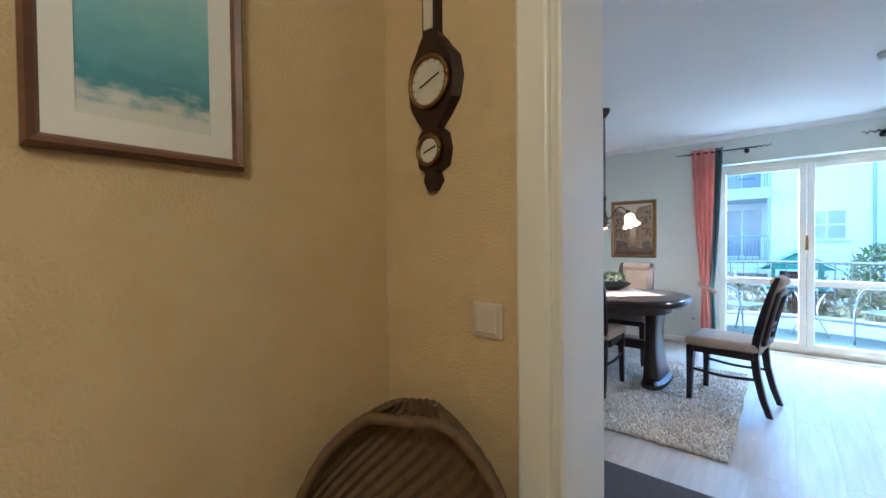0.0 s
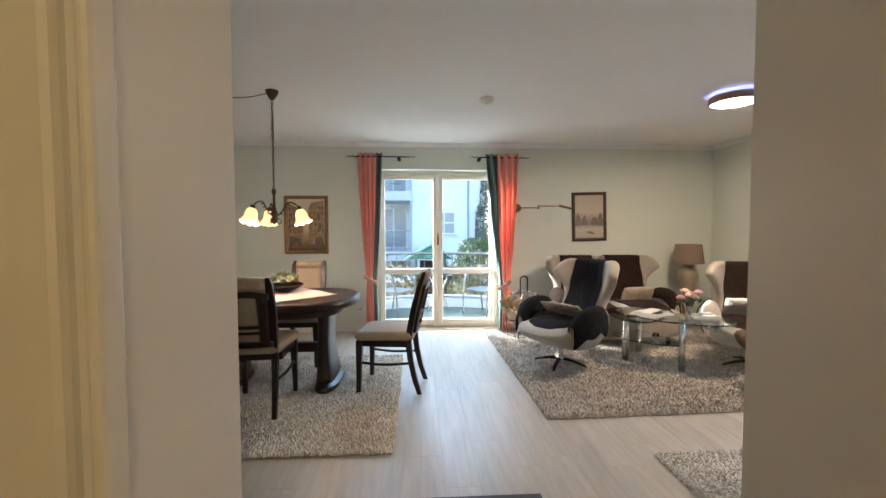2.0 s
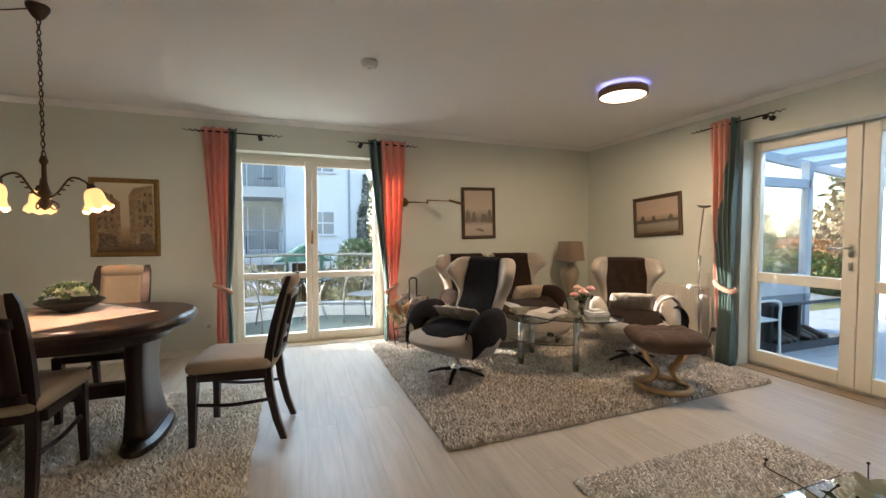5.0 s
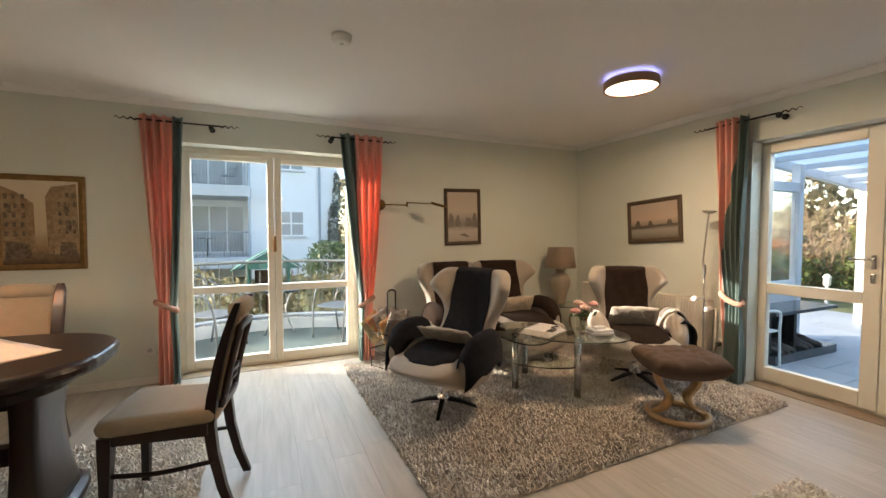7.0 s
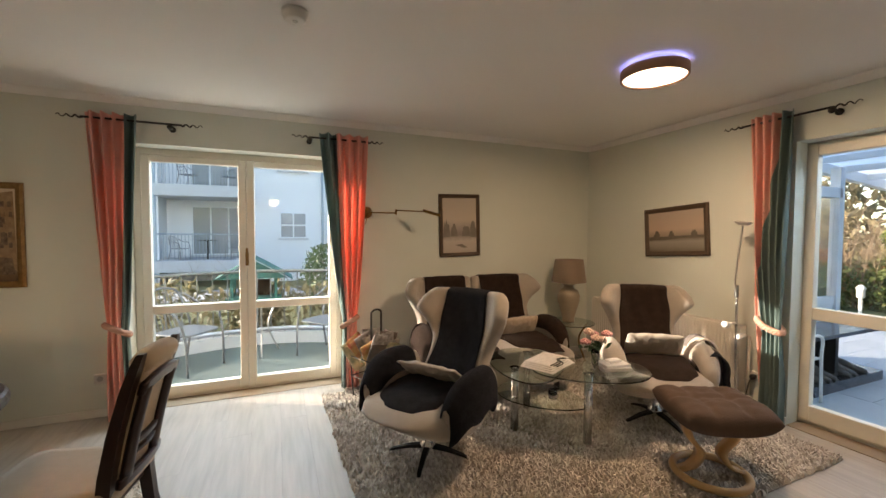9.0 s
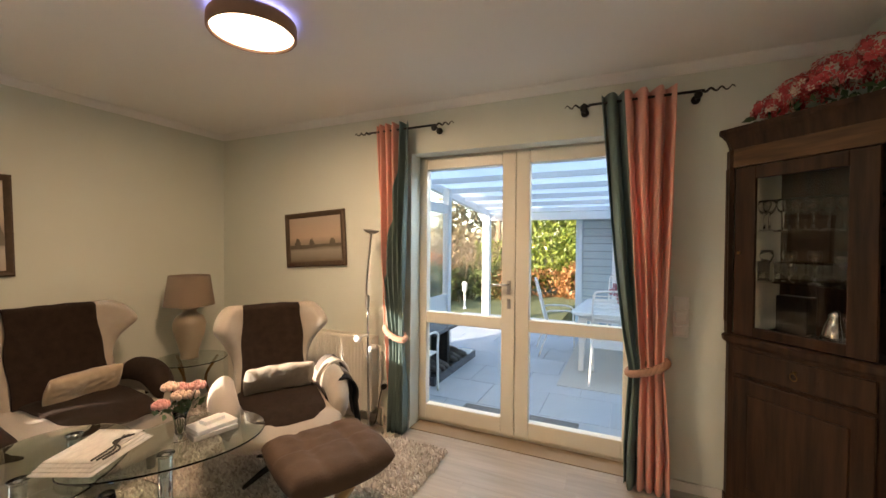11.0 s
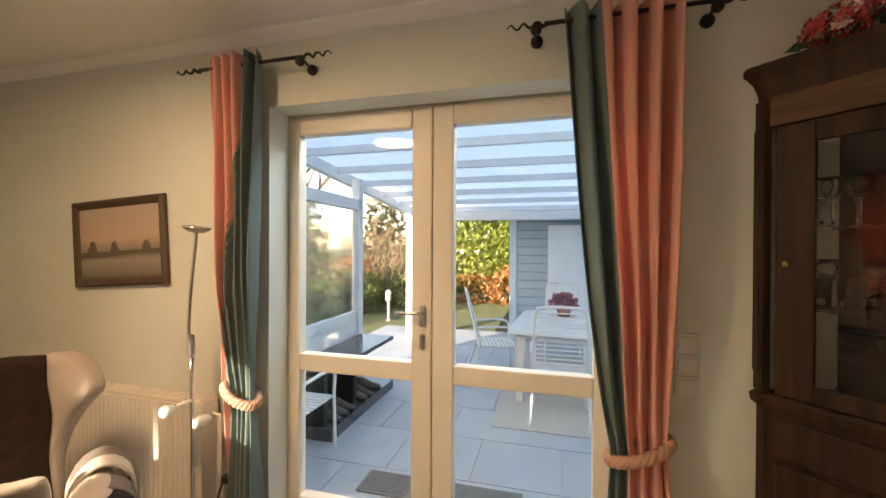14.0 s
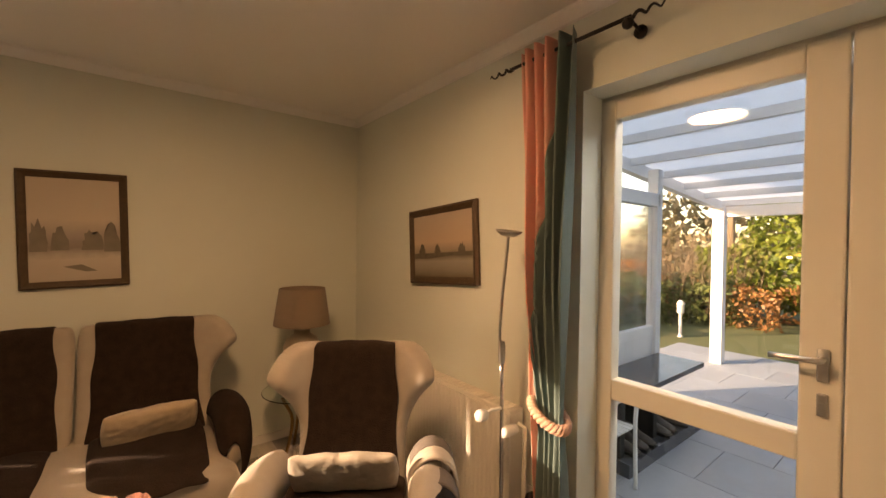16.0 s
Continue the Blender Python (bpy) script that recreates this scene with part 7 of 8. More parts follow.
for k in range(44):
    y = -0.50 + 1.0 * k / 43
    box(bm, -0.105, y - 0.006, 0.011, 0.105, y + 0.006, 0.017)
part("ribs", bm, mat("grey_coir", (0.13, 0.13, 0.125), 0.95, 0, (0.20, 0.20, 0.19), 60.0, 0.9, 0.5, 200.0), dm)
sr = thing("shoe_bench", pose(5.77, 4.26, PZ), "low dark bench with shoes underneath", "bench")
M_GRANITE = mat("dark_granite", (0.09, 0.09, 0.10), 0.15, 0, (0.05, 0.05, 0.055), 60.0, 0.9)
bm = mesh()
box(bm, -0.65, -0.20, 0.54, 0.65, 0.20, 0.58, 0.004)
part("top", bm, M_GRANITE, sr, "polished dark top")
bm = mesh()
box(bm, -0.65, -0.20, 0.0, 0.65, 0.20, 0.10, 0.004)
part("shelf", bm, M_GRANITE, sr)
for x in (-0.60, -0.1):
    bm = mesh()
    box(bm, x - 0.03, -0.12, 0.10, x + 0.03, 0.18, 0.54, 0.003)
    part("support", bm, M_BLACK, sr)
M_SHOE = mat("worn_shoe", (0.06, 0.05, 0.045), 0.6, 0, (0.12, 0.105, 0.09), 20.0, 0.9, 0.2, 100.0)
shoe = thing("shoe", pose(6.05, 4.20, PZ + 0.101, 0, 0, -80), "dark worn walking shoe on the bench shelf", "shoe", "shoes on the bench")
bm = mesh()
loft(bm, [[(x, y * w, z) for y, z in ((-1, 0.02), (1, 0.02), (0.9, h * 0.7), (0.3, h), (-0.3, h), (-0.9, h * 0.7))] for x, w, h in ((-0.14, 0.028, 0.10), (-0.10, 0.035, 0.12), (-0.03, 0.038, 0.11), (0.04, 0.042, 0.075), (0.10, 0.042, 0.06), (0.14, 0.025, 0.045))])
part("upper", bm, M_SHOE, shoe, "", True)
bm = mesh()
loft(bm, [[(x, y * w, z) for y, z in ((-1, 0.0), (1, 0.0), (1, 0.022), (-1, 0.022))] for x, w in ((-0.145, 0.03), (-0.10, 0.038), (0.04, 0.045), (0.11, 0.045), (0.15, 0.028))])
part("sole", bm, M_BLACK, shoe)
for k in range(5):
    copy_thing(shoe, pose(5.28 + 0.115 * k + (0.14 if k > 2 else 0.0), 4.21, PZ + 0.101, 0, 0, -90 + 7 * math.sin(k * 3)))
lg = thing("garden_light", pose(10.3, 5.75, PZ - 0.03), "small white garden post light", "lamp")
bm = mesh()
lathe(bm, [(0, 0), (0.05, 0), (0.05, 0.02), (0.028, 0.03), (0.028, 0.42), (0.06, 0.44), (0.06, 0.58), (0.075, 0.60), (0.03, 0.66), (0, 0.67)], 18)
part("post", bm, M_WHITEP, lg, "", True)


# ---- planting ----
def leaf_material(name, a, b, through=0.35):
    m = bpy.data.materials.new(name)
    m.use_nodes = True
    nt = m.node_tree
    p, o = nt.nodes["Principled BSDF"], nt.nodes["Material Output"]
    p.inputs["Roughness"].default_value = 0.5
    g = nt.nodes.new("ShaderNodeNewGeometry")
    r = nt.nodes.new("ShaderNodeMix")
    r.data_type = "RGBA"
    r.inputs["A"].default_value, r.inputs["B"].default_value = (*a, 1), (*b, 1)
    nt.links.new(g.outputs["Random Per Island"], r.inputs["Factor"])
    nt.links.new(r.outputs["Result"], p.inputs["Base Color"])
    t = nt.nodes.new("ShaderNodeBsdfTranslucent")
    nt.links.new(r.outputs["Result"], t.inputs["Color"])
    x = nt.nodes.new("ShaderNodeMixShader")
    x.inputs["Fac"].default_value = through
    nt.links.new(p.outputs["BSDF"], x.inputs[1])
    nt.links.new(t.outputs["BSDF"], x.inputs[2])
    nt.links.new(x.outputs["Shader"], o.inputs["Surface"])
    return m


M_LAUREL = leaf_material("laurel_leaves", (0.10, 0.16, 0.025), (0.30, 0.34, 0.06))
M_BEECHL = leaf_material("dry_beech_leaves", (0.30, 0.13, 0.045), (0.42, 0.22, 0.08))
M_BUSH = leaf_material("bush_leaves", (0.06, 0.10, 0.025), (0.20, 0.22, 0.07))
M_TWIG = mat("bare_twigs", (0.24, 0.17, 0.10), 0.8, 0, (0.16, 0.11, 0.07), 8.0, 0.9)
M_HEDGED = leaf_material("dark_hedge_leaves", (0.035, 0.065, 0.02), (0.07, 0.12, 0.035), 0.2)


def leaves(name, boxes, n, size, seed, material, parent):
    """Many small leaves inside soft boxes (centre, half sizes), denser at the skin."""
    rng = np.random.default_rng(seed)
    vol = np.array([b[3] * b[4] * b[5] for b in boxes])
    pick = rng.choice(len(boxes), n, p=vol / vol.sum())
    B = np.array(boxes)[pick]
    d = rng.normal(size=(n, 3))
    d /= np.abs(d).max(1, keepdims=True) * 0.6 + np.linalg.norm(d, axis=1, keepdims=True) * 0.4
    p = B[:, :3] + d * B[:, 3:] * rng.uniform(0.7, 1.04, (n, 1))
    p += 0.09 * np.sin(p[:, [1, 2, 0]] * 5.0)
    a, b = rng.normal(size=(n, 3)), rng.normal(size=(n, 3))
    a /= np.linalg.norm(a, axis=1, keepdims=True)
    b = np.cross(a, b)
    b /= np.linalg.norm(b, axis=1, keepdims=True)
    s = size * rng.uniform(0.6, 1.3, (n, 1))
    v = np.stack([p - a * s, p + b * s * 0.45, p + a * s, p - b * s * 0.45], 1).reshape(-1, 3)
    o = (np.arange(n) * 4)[:, None]
    me = bpy.data.meshes.new(name)
    me.from_pydata(v.tolist(), [], (o + np.array([0, 1, 2, 3])).tolist())
    me.materials.append(material)
    ob = new(name, me)
    ob.parent = parent
    return tagged(ob, "", "", "", "stuff")


def twigs(name, m, n, height, spread, seed, parent, thick=0.012):
    rng = random.Random(seed)
    bm = mesh()
    for k in range(n):
        x, y = rng.uniform(-spread, spread), rng.uniform(-0.4, 0.4)
        h = height * rng.uniform(0.6, 1.1)
        a, b = rng.uniform(-0.5, 0.5), rng.uniform(-0.3, 0.3)
        pts = [(x, y, 0), (x + a * 0.3, y + b * 0.3, h * 0.4), (x + a * 0.8, y + b * 0.8, h * 0.8), (x + a * 1.3, y + b, h)]
        tube(bm, pts, 0.01, 4, [thick, thick * 0.8, thick * 0.5, thick * 0.2], False)
        for q in range(4):
            f = rng.uniform(0.35, 0.9)
            o = Vector((x + a * f, y + b * f, h * f))
            e = o + Vector((rng.uniform(-0.5, 0.5), rng.uniform(-0.3, 0.3), rng.uniform(0.2, 0.6)))
            tube(bm, [o, (o + e) / 2 + Vector((0, 0, 0.05)), e], 0.004, 3, [thick * 0.45, thick * 0.3, thick * 0.12], False)
    bmesh.ops.transform(bm, matrix=m, verts=bm.verts)
    ob = part(name, bm, M_TWIG, parent)
    return tagged(ob, "", "", "", "stuff")


hd = thing("laurel_hedge", pose(0, 0, 0), "tall sunlit laurel hedge with dry beech leaves below", "hedge")
leaves("foliage", [(14.3, 4.6, 1.35, 0.7, 1.2, 1.35), (14.5, 3.0, 1.3, 0.7, 1.2, 1.3), (14.4, 6.3, 0.75, 0.6, 0.7, 0.75)], 14000, 0.085, 71, M_LAUREL, hd)
leaves("dry_leaves", [(13.6, 4.4, 0.30, 0.35, 0.8, 0.45), (13.5, 3.0, 0.40, 0.4, 1.0, 0.65), (13.8, 6.6, 0.30, 0.4, 0.5, 0.4)], 2600, 0.07, 72, M_BEECHL, hd)
sb = thing("garden_shrubs", pose(0, 0, 0), "mixed winter shrubs with bare brown twigs", "shrubs")
leaves("foliage", [(11.0, 7.2, 0.35, 0.6, 0.7, 0.6), (12.2, 8.8, 0.5, 0.9, 1.0, 0.8), (9.6, 8.6, 0.25, 0.7, 0.9, 0.5), (13.0, 10.6, 0.7, 1.0, 1.2, 1.0), (10.2, 10.5, 0.3, 1.2, 0.9, 0.6)], 12000, 0.06, 73, M_BUSH, sb)
leaves("dry_leaves", [(12.6, 7.6, 0.3, 0.9, 0.8, 0.5), (9.0, 10.0, 0.4, 0.8, 0.9, 0.7)], 4000, 0.06, 74, M_BEECHL, sb)
twigs("twigs", pose(13.6, 7.0, -0.15, 0, 0, -80), 70, 2.3, 1.6, 78, sb)
leaves("foliage", [(13.0, 6.4, 0.30, 0.5, 0.9, 0.5), (11.2, 6.9, 0.25, 0.6, 0.6, 0.5), (9.9, 7.3, 0.2, 0.7, 0.5, 0.45), (12.2, 6.0, 0.25, 0.5, 0.6, 0.5), (8.4, 7.4, 0.2, 0.8, 0.5, 0.5)], 8500, 0.05, 79, M_BUSH, sb)
leaves("dry_leaves", [(12.4, 5.3, 0.25, 0.4, 0.6, 0.45), (11.7, 7.4, 0.5, 0.6, 0.6, 0.6)], 3000, 0.05, 80, M_BEECHL, sb)
twigs("twigs", pose(11.6, 7.2, -0.15, 0, 0, -60), 60, 1.9, 1.6, 84, sb, 0.009)
twigs("twigs", pose(13.0, 9.6, -0.15, 0, 0, -50), 60, 2.6, 2.6, 75, sb)
twigs("twigs", pose(10.5, 11.4, -0.2, 0, 0, -40), 50, 2.8, 2.4, 76, sb)
twigs("twigs", pose(8.0, 10.8, -0.2, 0, 0, -20), 40, 2.6, 2.0, 77, sb)
fn = thing("garden_fence", pose(0, 0, 0), "white slatted garden fence behind the shrubs", "fence")
for k in range(26):
    q = k / 25
    bm = mesh()
    box(bm, -0.02, -0.012, 0, 0.02, 0.012, 1.0, 0, pose(15.2 - 8.5 * q, 8.4 + 6.5 * q, -0.15, 0, 0, 142))
    part("slat", bm, M_WPAINT, fn)
for z in (0.15, 0.75):
    bm = mesh()
    tube(bm, [(15.2, 8.42, z), (6.7, 14.92, z)], 0.025, 6)
    part("rail", bm, M_WPAINT, fn)


def bare_tree(m, h, seed, crown, label):
    th = thing("tree", m, label, "tree", "garden trees")
    rng = random.Random(seed)
    bm = mesh()
    tips = []
    def grow(p, d, length, r, level):
        q = p + d * length
        mid = (p + q) / 2 + Vector((rng.uniform(-1, 1), rng.uniform(-1, 1), 0)) * length * 0.08
        tube(bm, [p, mid, q], r, 6 if level < 2 else 4, [r, r * 0.85, r * 0.65], False)
        if level == 4:
            tips.append(q)
            return
        for _ in range(3 if level else 4):
            e = (d + Vector((rng.uniform(-0.8, 0.8), rng.uniform(-0.8, 0.8), rng.uniform(-0.1, 0.5)))).normalized()
            grow(q, e, length * rng.uniform(0.55, 0.8), r * 0.6, level + 1)
    grow(Vector((0, 0, 0)), Vector((0, 0, 1)), h * 0.35, h * 0.022, 0)
    part("trunk", bm, M_TWIG, th, "bare branching trunk")
    if crown:
        leaves("crown", [(t.x, t.y, t.z, 0.5, 0.5, 0.4) for t in tips[::4]], 5000, 0.09, seed, crown, th)
    return th


bare_tree(pose(15.5, 11.5, -0.2), 7.0, 81, None, "tall bare winter tree behind the hedge")
bare_tree(pose(19.0, 7.5, -0.2), 8.0, 82, None, "tall bare winter tree behind the hedge")
bare_tree(pose(16.5, 16.0, -0.4), 7.5, 83, M_BEECHL, "winter tree with some brown leaves on it")

# ---- balcony ----
M_BALC = mat("green_balcony_carpet", (0.10, 0.125, 0.108), 0.9, 0, (0.08, 0.10, 0.088), 12.0, 0.9, 0.3, 200.0)
M_RAILP = mat("weathered_grey_paint", (0.15, 0.155, 0.145), 0.6, 0, (0.11, 0.115, 0.105), 14.0, 0.8)
BCX, BCY, BR = 0.15, 6.16, 1.62
bl_ = thing("balcony", pose(BCX, BCY, 0), "rounded balcony with a green floor and white railing", "balcony", "", "structure")
arc = [(BR * 1.12 * math.cos(radians(180 * k / 32)), BR * math.sin(radians(180 * k / 32))) for k in range(33)]
bm = mesh()
loft(bm, [[(x, y, z) for x, y in arc] for z in (-0.25, -0.04)])
part("slab", bm, M_CONC, bl_)
bm = mesh()
loft(bm, [[(x * 0.985, y * 0.985, z) for x, y in arc] for z in (-0.04, -0.03)])
part("carpet", bm, M_BALC, bl_, "green outdoor carpet")
bm = mesh()
rings = []
for x, y in arc:
    rings.append([(x * e, y * e, z) for e, z in ((0.93, -0.04), (1.0, -0.04), (1.0, 0.12), (0.93, 0.12))])
loft(bm, rings)
part("kerb", bm, M_CONC, bl_, "low white kerb")
bm = mesh()
tube(bm, [(x * 0.965, y * 0.965, 0.16) for x, y in arc], 0.03, 8)
part("lower_rail", bm, mat("railing_bottom_steel", (0.42, 0.43, 0.45), 0.4, 0.6, (0.36, 0.37, 0.39), 20.0, 0.8), bl_, "", True)
bm = mesh()
tube(bm, [(x * 0.965, y * 0.965, 0.93) for x, y in arc], 0.022, 10)
part("handrail", bm, M_RAILP, bl_, "", True)
for k in range(33):
    a = radians(2 + 176 * k / 32)
    bm = mesh()
    x, y = BR * 1.12 * 0.965 * math.cos(a), BR * 0.965 * math.sin(a)
    cyl(bm, (x, y, 0.12), (x, y, 0.92), 0.008 if k % 8 else 0.018, None, 6)
    part("baluster" if k % 8 else "post", bm, M_RAILP, bl_)


M_CHAIRG = mat("grey_chair_tube", (0.17, 0.175, 0.18), 0.45, 0.3, (0.13, 0.135, 0.14), 14.0, 0.8)


def wire_chair(m):
    th = thing("balcony_chair", m, "grey tubular balcony chair with a round back", "chair", "balcony chairs")
    for s in (-1, 1):
        bm = mesh()
        tube(bm, curve([(s * 0.24, -0.24, 0), (s * 0.25, -0.22, 0.4), (s * 0.27, -0.12, 0.64), (s * 0.27, 0.08, 0.66), (s * 0.22, 0.26, 0.78)], 5), 0.012, 8)
        part("arm", bm, M_CHAIRG, th, "", True)
        bm = mesh()
        tube(bm, curve([(s * 0.24, 0.26, 0), (s * 0.22, 0.18, 0.4), (s * 0.20, 0.24, 0.65), (s * 0.15, 0.30, 0.82), (0, 0.32, 0.86)], 5), 0.012, 8)
        part("back_leg", bm, M_CHAIRG, th, "", True)
    bm = mesh()
    loft(bm, [[(x * e, y * e, z) for x, y in rounded(0.48, 0.46, 0.1, 5)] for e, z in ((0.98, 0.40), (1.0, 0.41), (0.98, 0.42))])
    part("seat", bm, M_CHAIRG, th, "grey woven seat")
    for k in range(7):
        bm = mesh()
        x = -0.15 + 0.05 * k
        tube(bm, [(x, 0.20, 0.42), (x * 1.0, 0.27, 0.68), (x * 0.95, 0.31, 0.84 - 0.1 * abs(x) * 3)], 0.005, 5)
        part("back_wire", bm, M_CHAIRG, th)
    return th


bc = wire_chair(pose(-0.50, 6.95, -0.03, 0, 0, 55))
copy_thing(bc, pose(0.95, 6.98, -0.03, 0, 0, -48))
bt2 = thing("balcony_table", pose(0.22, 7.25, -0.03), "small round steel balcony table", "table")
bm = mesh()
lathe(bm, [(0, 0.60), (0.24, 0.60), (0.25, 0.61), (0.24, 0.62), (0, 0.62)], 30)
part("top", bm, M_TABLEGLASS, bt2)
for k in range(3):
    a = radians(30 + 120 * k)
    bm = mesh()
    tube(bm, curve([(0.22 * math.cos(a), 0.22 * math.sin(a), 0), (0.08 * math.cos(a), 0.08 * math.sin(a), 0.33), (0.18 * math.cos(a), 0.18 * math.sin(a), 0.598)], 5), 0.010, 8)
    part("leg", bm, M_STEEL, bt2, "", True)
M_GREENR = mat("green_felt_roof", (0.035, 0.14, 0.115), 0.7, 0, (0.03, 0.11, 0.09), 10.0, 0.9, 0.2, 60.0)
bf = thing("bird_house", pose(0.10, 8.35, GZ - 0.27), "wooden bird feeder house with a green roof on a post", "bird feeder")
bm = mesh()
box(bm, -0.05, -0.05, 0, 0.05, 0.05, 1.30)
part("post", bm, M_OAK, bf)
bm = mesh()
box(bm, -0.36, -0.26, 1.30, 0.36, 0.26, 1.35, 0.006)
part("floor_board", bm, M_GREENR, bf)
for x in (-0.28, 0.28):
    for y in (-0.2, 0.2):
        bm = mesh()
        box(bm, x - 0.02, y - 0.02, 1.35, x + 0.02, y + 0.02, 1.62)
        part("corner_post", bm, M_GREENR, bf)
bm = mesh()
box(bm, -0.2, -0.02, 1.35, 0.2, 0.02, 1.58)
part("back_board", bm, M_OAK, bf)
for s in (-1, 1):
    for k in range(6):
        q0, q1 = k / 6, (k + 1) / 6 + 0.02
        bm = mesh()
        loft(bm, [[(s * 0.50 * q1, y, 1.90 - 0.30 * q1), (s * 0.50 * q0, y, 1.90 - 0.30 * q0 + 0.004), (s * 0.50 * q0, y, 1.912 - 0.30 * q0 + 0.004), (s * 0.50 * q1, y, 1.912 - 0.30 * q1)] for y in (-0.36, 0.36)])
        part("roof_board", bm, M_GREENR, bf)
bm = mesh()
loft(bm, [[(-0.44, y, 1.62), (0.44, y, 1.62), (0, y, 1.88)] for y in (-0.30, -0.28)])
part("gable", bm, M_GREENR, bf)
rgr = thing("reeds", pose(0, 0, 0), "dry pale reeds and shrubs outside the balcony", "shrubs")
leaves("dry_leaves", [(-1.2, 8.6, 0.0, 1.6, 0.5, 0.7), (1.6, 8.6, 0.0, 1.6, 0.5, 0.7)], 5200, 0.07, 91, leaf_material("straw_leaves", (0.13, 0.13, 0.06), (0.27, 0.23, 0.13)), rgr)
twigs("twigs", pose(0.2, 8.7, GZ), 90, 1.25, 3.0, 92, rgr, 0.008)
gh = thing("clipped_hedge", pose(0, 0, 0), "clipped dark green hedge in front of the white building", "hedge")
leaves("foliage", [(2.4, 13.2, 0.25, 1.35, 0.6, 0.85), (-5.6, 13.4, 0.1, 1.2, 0.6, 0.8), (4.8, 13.2, 0.25, 1.2, 0.6, 0.85)], 14000, 0.06, 93, M_HEDGED, gh)

# ---- white building opposite ----
ab = thing("apartment_building", pose(0, 0, 0), "white rendered apartment house with recessed balconies", "building")
FY = 19.6
bm = mesh()
box(bm, -7, FY, GZ, -3.6, FY + 8, 5.7)
box(bm, -0.55, FY, GZ, 3.0, FY + 8, 5.7)
box(bm, -3.6, FY + 1.2, GZ, -0.55, FY + 8, 5.7)
part("wall", bm, M_RENDER, ab, "white render")
bm = mesh()
loft(bm, [[(-7.5, FY - 0.5, 5.7), (3.5, FY - 0.5, 5.7), (3.5, FY + 8.5, 5.7), (-7.5, FY + 8.5, 5.7)], [(-5, FY + 3.9, 6.7), (1, FY + 3.9, 6.7), (1, FY + 4.1, 6.7), (-5, FY + 4.1, 6.7)]])
part("roof", bm, mat("dark_roof_tiles", (0.16, 0.09, 0.07), 0.8, 0, (0.11, 0.065, 0.05), 4.0, 0.8), ab)
M_DARKGLASS = mat("far_window_glass", (0.30, 0.32, 0.33), 0.08, 0, (0.20, 0.22, 0.23), 1.5, 0.8)


def far_window(x0, z0, x1, z1, y, bars=1):
    bm = mesh()
    box(bm, x0, y - 0.02, z0, x1, y + 0.06, z1)
    w = part("window", bm, M_WPAINT, ab, "white framed window")
    n = bars + 1
    for k in range(n):
        for r in range(2 if bars == 1 else 1):
            a, b = x0 + 0.06 + (x1 - x0 - 0.06) * k / n, x0 + (x1 - x0 - 0.06) * (k + 1) / n
            c, d = (z0 + 0.06 + (z1 - z0 - 0.06) * r / (2 if bars == 1 else 1)), (z0 + (z1 - z0 - 0.06) * (r + 1) / (2 if bars == 1 else 1))
            bm = mesh()
            box(bm, a, y - 0.035, c, b, y - 0.021, d)
            part("pane", bm, M_DARKGLASS, w)
    bm = mesh()
    box(bm, x0 - 0.06, y - 0.12, z0 - 0.06, x1 + 0.06, y + 0.02, z0)
    part("sill", bm, M_CONC, w)


for z in (1.2, 3.95):
    far_window(0.52, z, 1.58, z + 1.08, FY, 1)
    far_window(-6.2, z, -5.1, z + 1.08, FY, 1)
for z in (0.5, 3.22):
    far_window(-2.75, z, -0.75, z + 2.0, FY + 1.2, 2)
M_STEELB = mat("blue_grey_steel", (0.33, 0.38, 0.43), 0.5, 0.3, (0.28, 0.33, 0.38), 10.0, 0.8)
for i, z in enumerate((0.42, 3.14)):
    bm = mesh()
    box(bm, -3.55, FY - 1.0, z - 0.42, -0.45, FY + 1.2, z, 0.02)
    bal = part("balcony", bm, M_CONC, ab, "grey concrete balcony slab")
    bm = mesh()
    tube(bm, [(-3.5, FY + 0.0, z + 0.95), (-3.5, FY - 0.95, z + 0.95), (-0.5, FY - 0.95, z + 0.95), (-0.5, FY + 0.0, z + 0.95)], 0.03, 6)
    part("rail", bm, M_STEELB, bal)
    bm = mesh()
    for k in range(28):
        x = -3.48 + 2.96 * k / 27
        cyl(bm, (x, FY - 0.95, z), (x, FY - 0.95, z + 0.93), 0.010, None, 5)
    part("bars", bm, M_STEELB, bal)
bm = mesh()
for x in (-3.5, -0.5):
    cyl(bm, (x, FY - 0.95, GZ), (x, FY - 0.95, 5.6), 0.05, None, 10)
part("balcony_post", bm, M_STEELB, ab)
bm = mesh()
cyl(bm, (2.2, FY - 0.06, GZ), (2.2, FY - 0.06, 5.7), 0.05, None, 10)
part("downpipe", bm, M_STEELB, ab)
for i, (x, z) in enumerate(((-2.9, 0.42), (-1.1, 0.42), (-2.6, 3.14), (-1.2, 3.14))):
    copy_thing(bc, pose(x, FY - 0.3, z, 0, 0, 60 if i % 2 == 0 else -60))
ft = thing("balcony_table", pose(-2.0, FY - 0.3, 0.42), "small dark table on the far balcony", "table")
bm = mesh()
lathe(bm, [(0, 0.70), (0.35, 0.70), (0.35, 0.73), (0, 0.73)], 24)
cyl(bm, (0, 0, 0), (0, 0, 0.70), 0.03, None, 10)
part("top", bm, M_BLACK, ft)
iv = thing("wall_ivy", pose(0, 0, 0), "climbing plant on the corner of the white building", "climber")
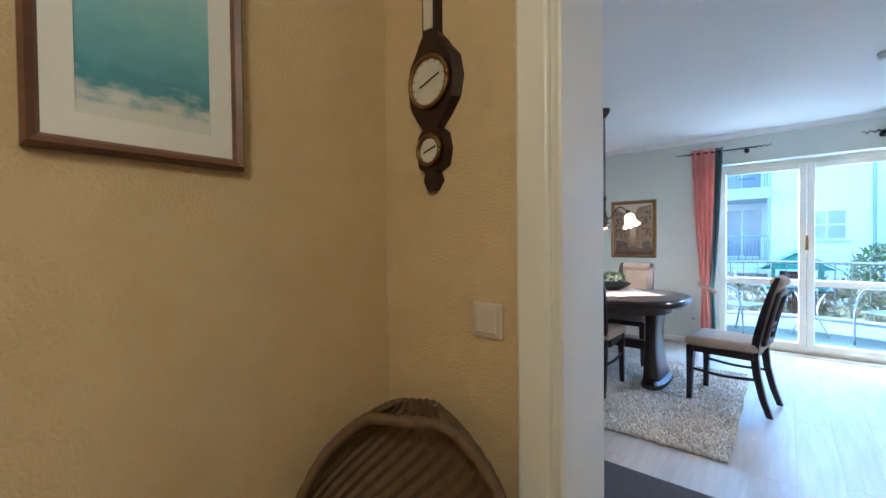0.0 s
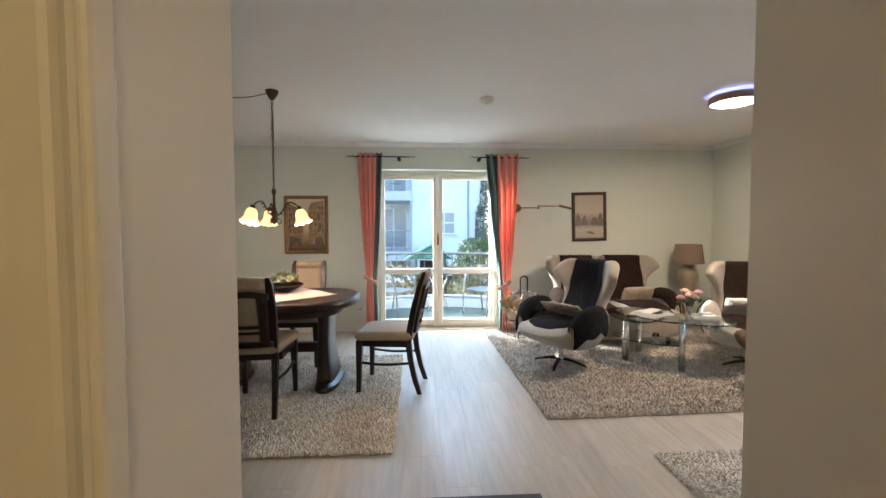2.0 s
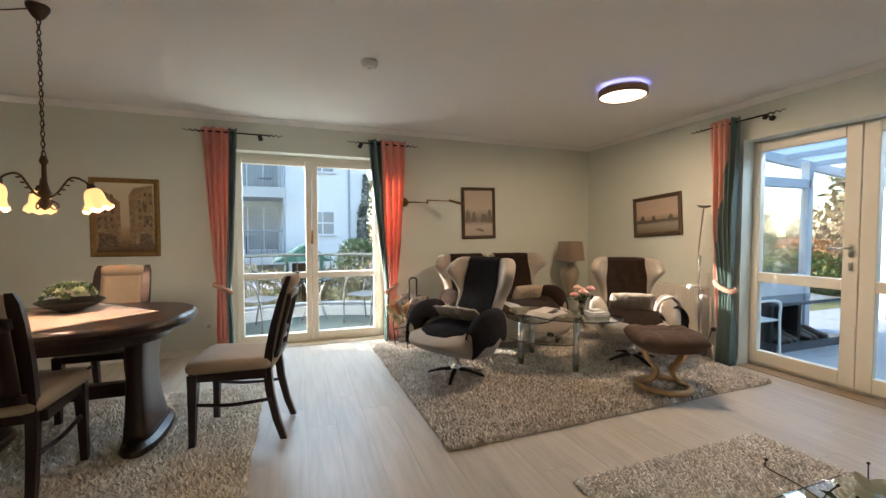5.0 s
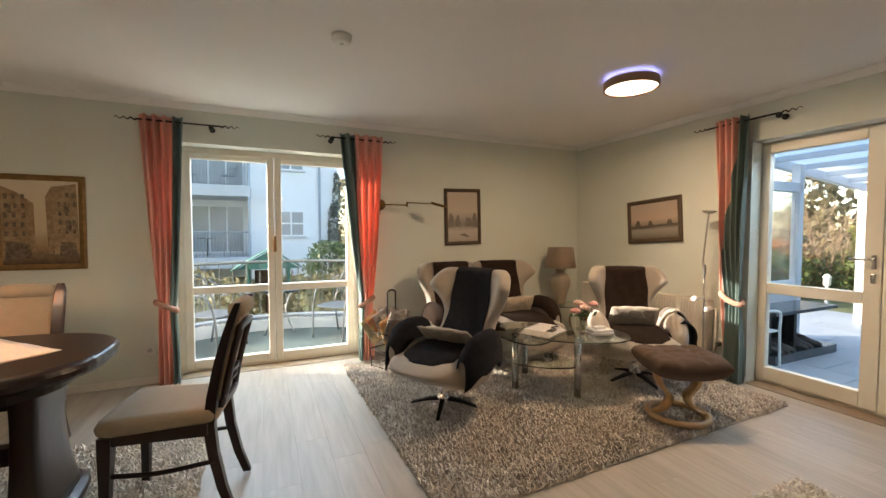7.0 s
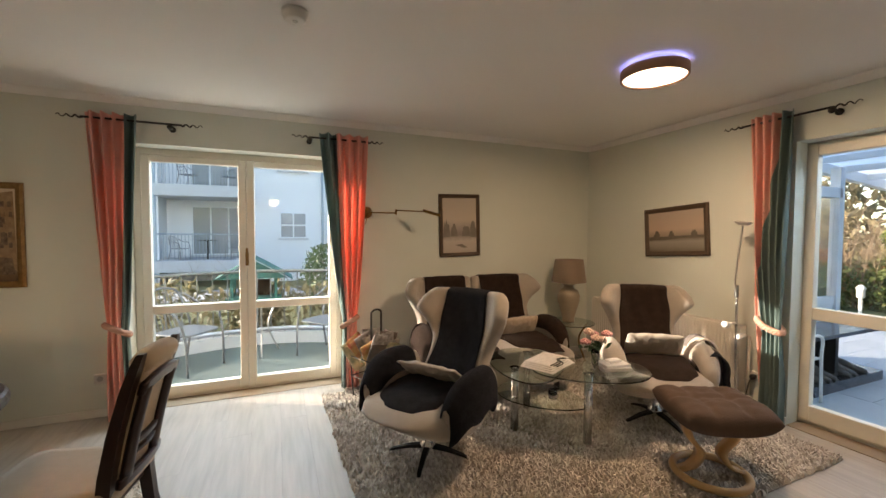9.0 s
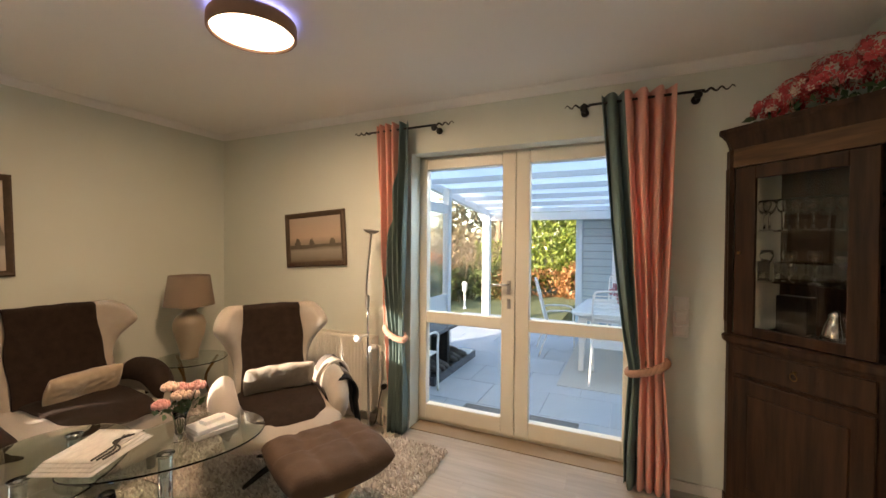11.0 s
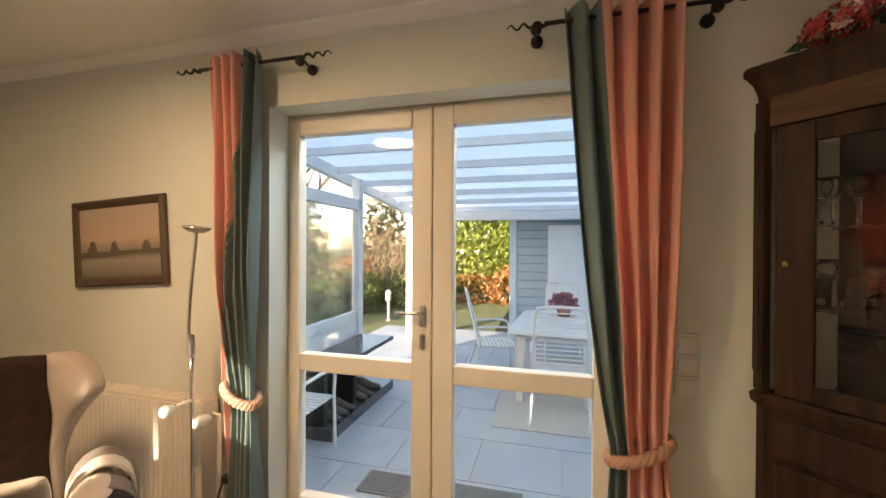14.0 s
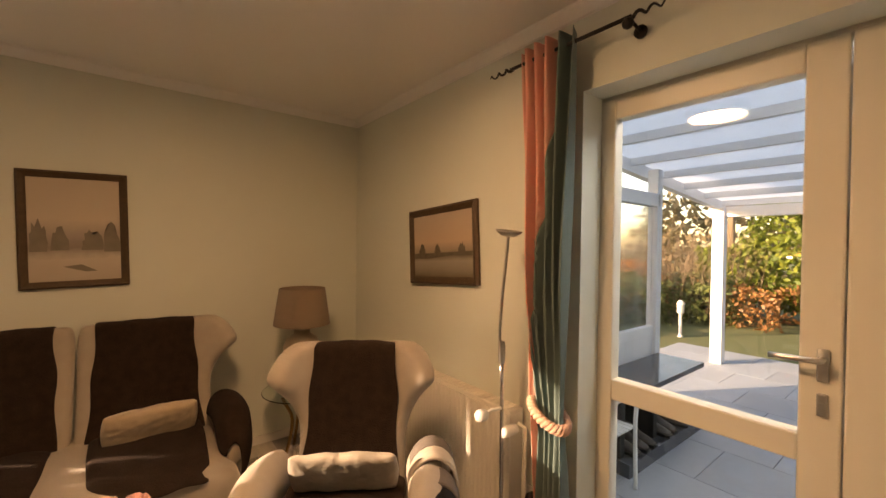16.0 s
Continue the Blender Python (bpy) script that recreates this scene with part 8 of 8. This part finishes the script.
leaves("foliage", [(2.75, FY - 0.15, 1.0, 0.22, 0.12, 1.5), (2.9, FY - 0.15, 3.0, 0.15, 0.1, 0.9)], 2200, 0.06, 94, leaf_material("winter_ivy_leaves", (0.09, 0.10, 0.075), (0.22, 0.22, 0.18)), iv)
# path and low wall before the far building
bm = mesh()
box(bm, -30, 15.2, GZ, 30, 17.4, GZ + 0.03)
tagged(link("path", bm, M_CONC), "pale paved path before the building", "path", "", "structure")
far = thing("far_trees", pose(0, 0, 0), "hazy far belt of winter trees", "trees")
leaves("crowns", [(28, 8, 2.2, 3, 7, 2.8), (24, 22, 2.4, 6, 4, 3.0), (10, 32, 2.5, 8, 3, 3.0), (30, -6, 2.4, 3, 8, 2.8)], 16000, 0.30, 95, leaf_material("far_foliage", (0.14, 0.13, 0.07), (0.25, 0.20, 0.11)), far)

# ---- planks and tiles, last ----
def plank_mesh(name, w, d, h, material, b=0.0006):
    me = bpy.data.meshes.new(name)
    bm = mesh()
    vs = []
    for x, y, z in ((-w / 2, -d / 2, 0), (w / 2, -d / 2, 0), (w / 2, d / 2, 0), (-w / 2, d / 2, 0)):
        vs.append(bm.verts.new((x, y, -h)))
    for x, y, z in ((-w / 2, -d / 2, 0), (w / 2, -d / 2, 0), (w / 2, d / 2, 0), (-w / 2, d / 2, 0)):
        vs.append(bm.verts.new((x, y, -b)))
    for x, y in ((-w / 2 + b, -d / 2 + b), (w / 2 - b, -d / 2 + b), (w / 2 - b, d / 2 - b), (-w / 2 + b, d / 2 - b)):
        vs.append(bm.verts.new((x, y, 0)))
    for o in (0, 4):
        for k in range(4):
            bm.faces.new((vs[o + k], vs[o + (k + 1) % 4], vs[o + 4 + (k + 1) % 4], vs[o + 4 + k]))
    bm.faces.new(vs[8:12])
    bm.to_mesh(me)
    bm.free()
    me.materials.append(material)
    return me


def lay(name, parent, material, x0, x1, y0, y1, w, d, seed, along_y=True, gap=0.0003, top=0.0, shift=None, skip=None, h=0.008):
    """Pieces in staggered rows; each an object under its floor."""
    rng = random.Random(seed)
    cache = {}
    nx = math.ceil((x1 - x0) / w)
    for i in range(nx):
        a, b = x0 + i * w, min(x0 + (i + 1) * w, x1)
        y = y0 - (rng.random() * d if shift is None else (i % 2) * shift * d)
        while y < y1:
            c, e = max(y, y0), min(y + d, y1)
            y += d
            if e - c < 0.01 or b - a < 0.01:
                continue
            if skip and skip((a + b) / 2, (c + e) / 2):
                continue
            key = (round(b - a, 3), round(e - c, 3))
            if key not in cache:
                cache[key] = plank_mesh(name, key[0] - gap, key[1] - gap, h, material)
            ob = new(name, cache[key])
            ob.location = ((a + b) / 2, (c + e) / 2, top)
            ob.parent = parent


lay("plank", floor, M_LAM, XL, XR, YD, YW + 0.2, 0.19, 1.28, 3, skip=lambda x, y: (y > YW and not WX0 < x < WX1))
lay("tile", hall_floor, M_SLATE, -0.885, 1.3, -1.8, YD, 0.33, 0.33, 5, shift=0.0, gap=0.004)
lay("stone_tile", patio, M_PATIO, XR + T + 0.03, 9.7, 0.2, 5.52, 0.60, 0.60, 7, shift=0.5, gap=0.006, top=PZ, h=0.011)
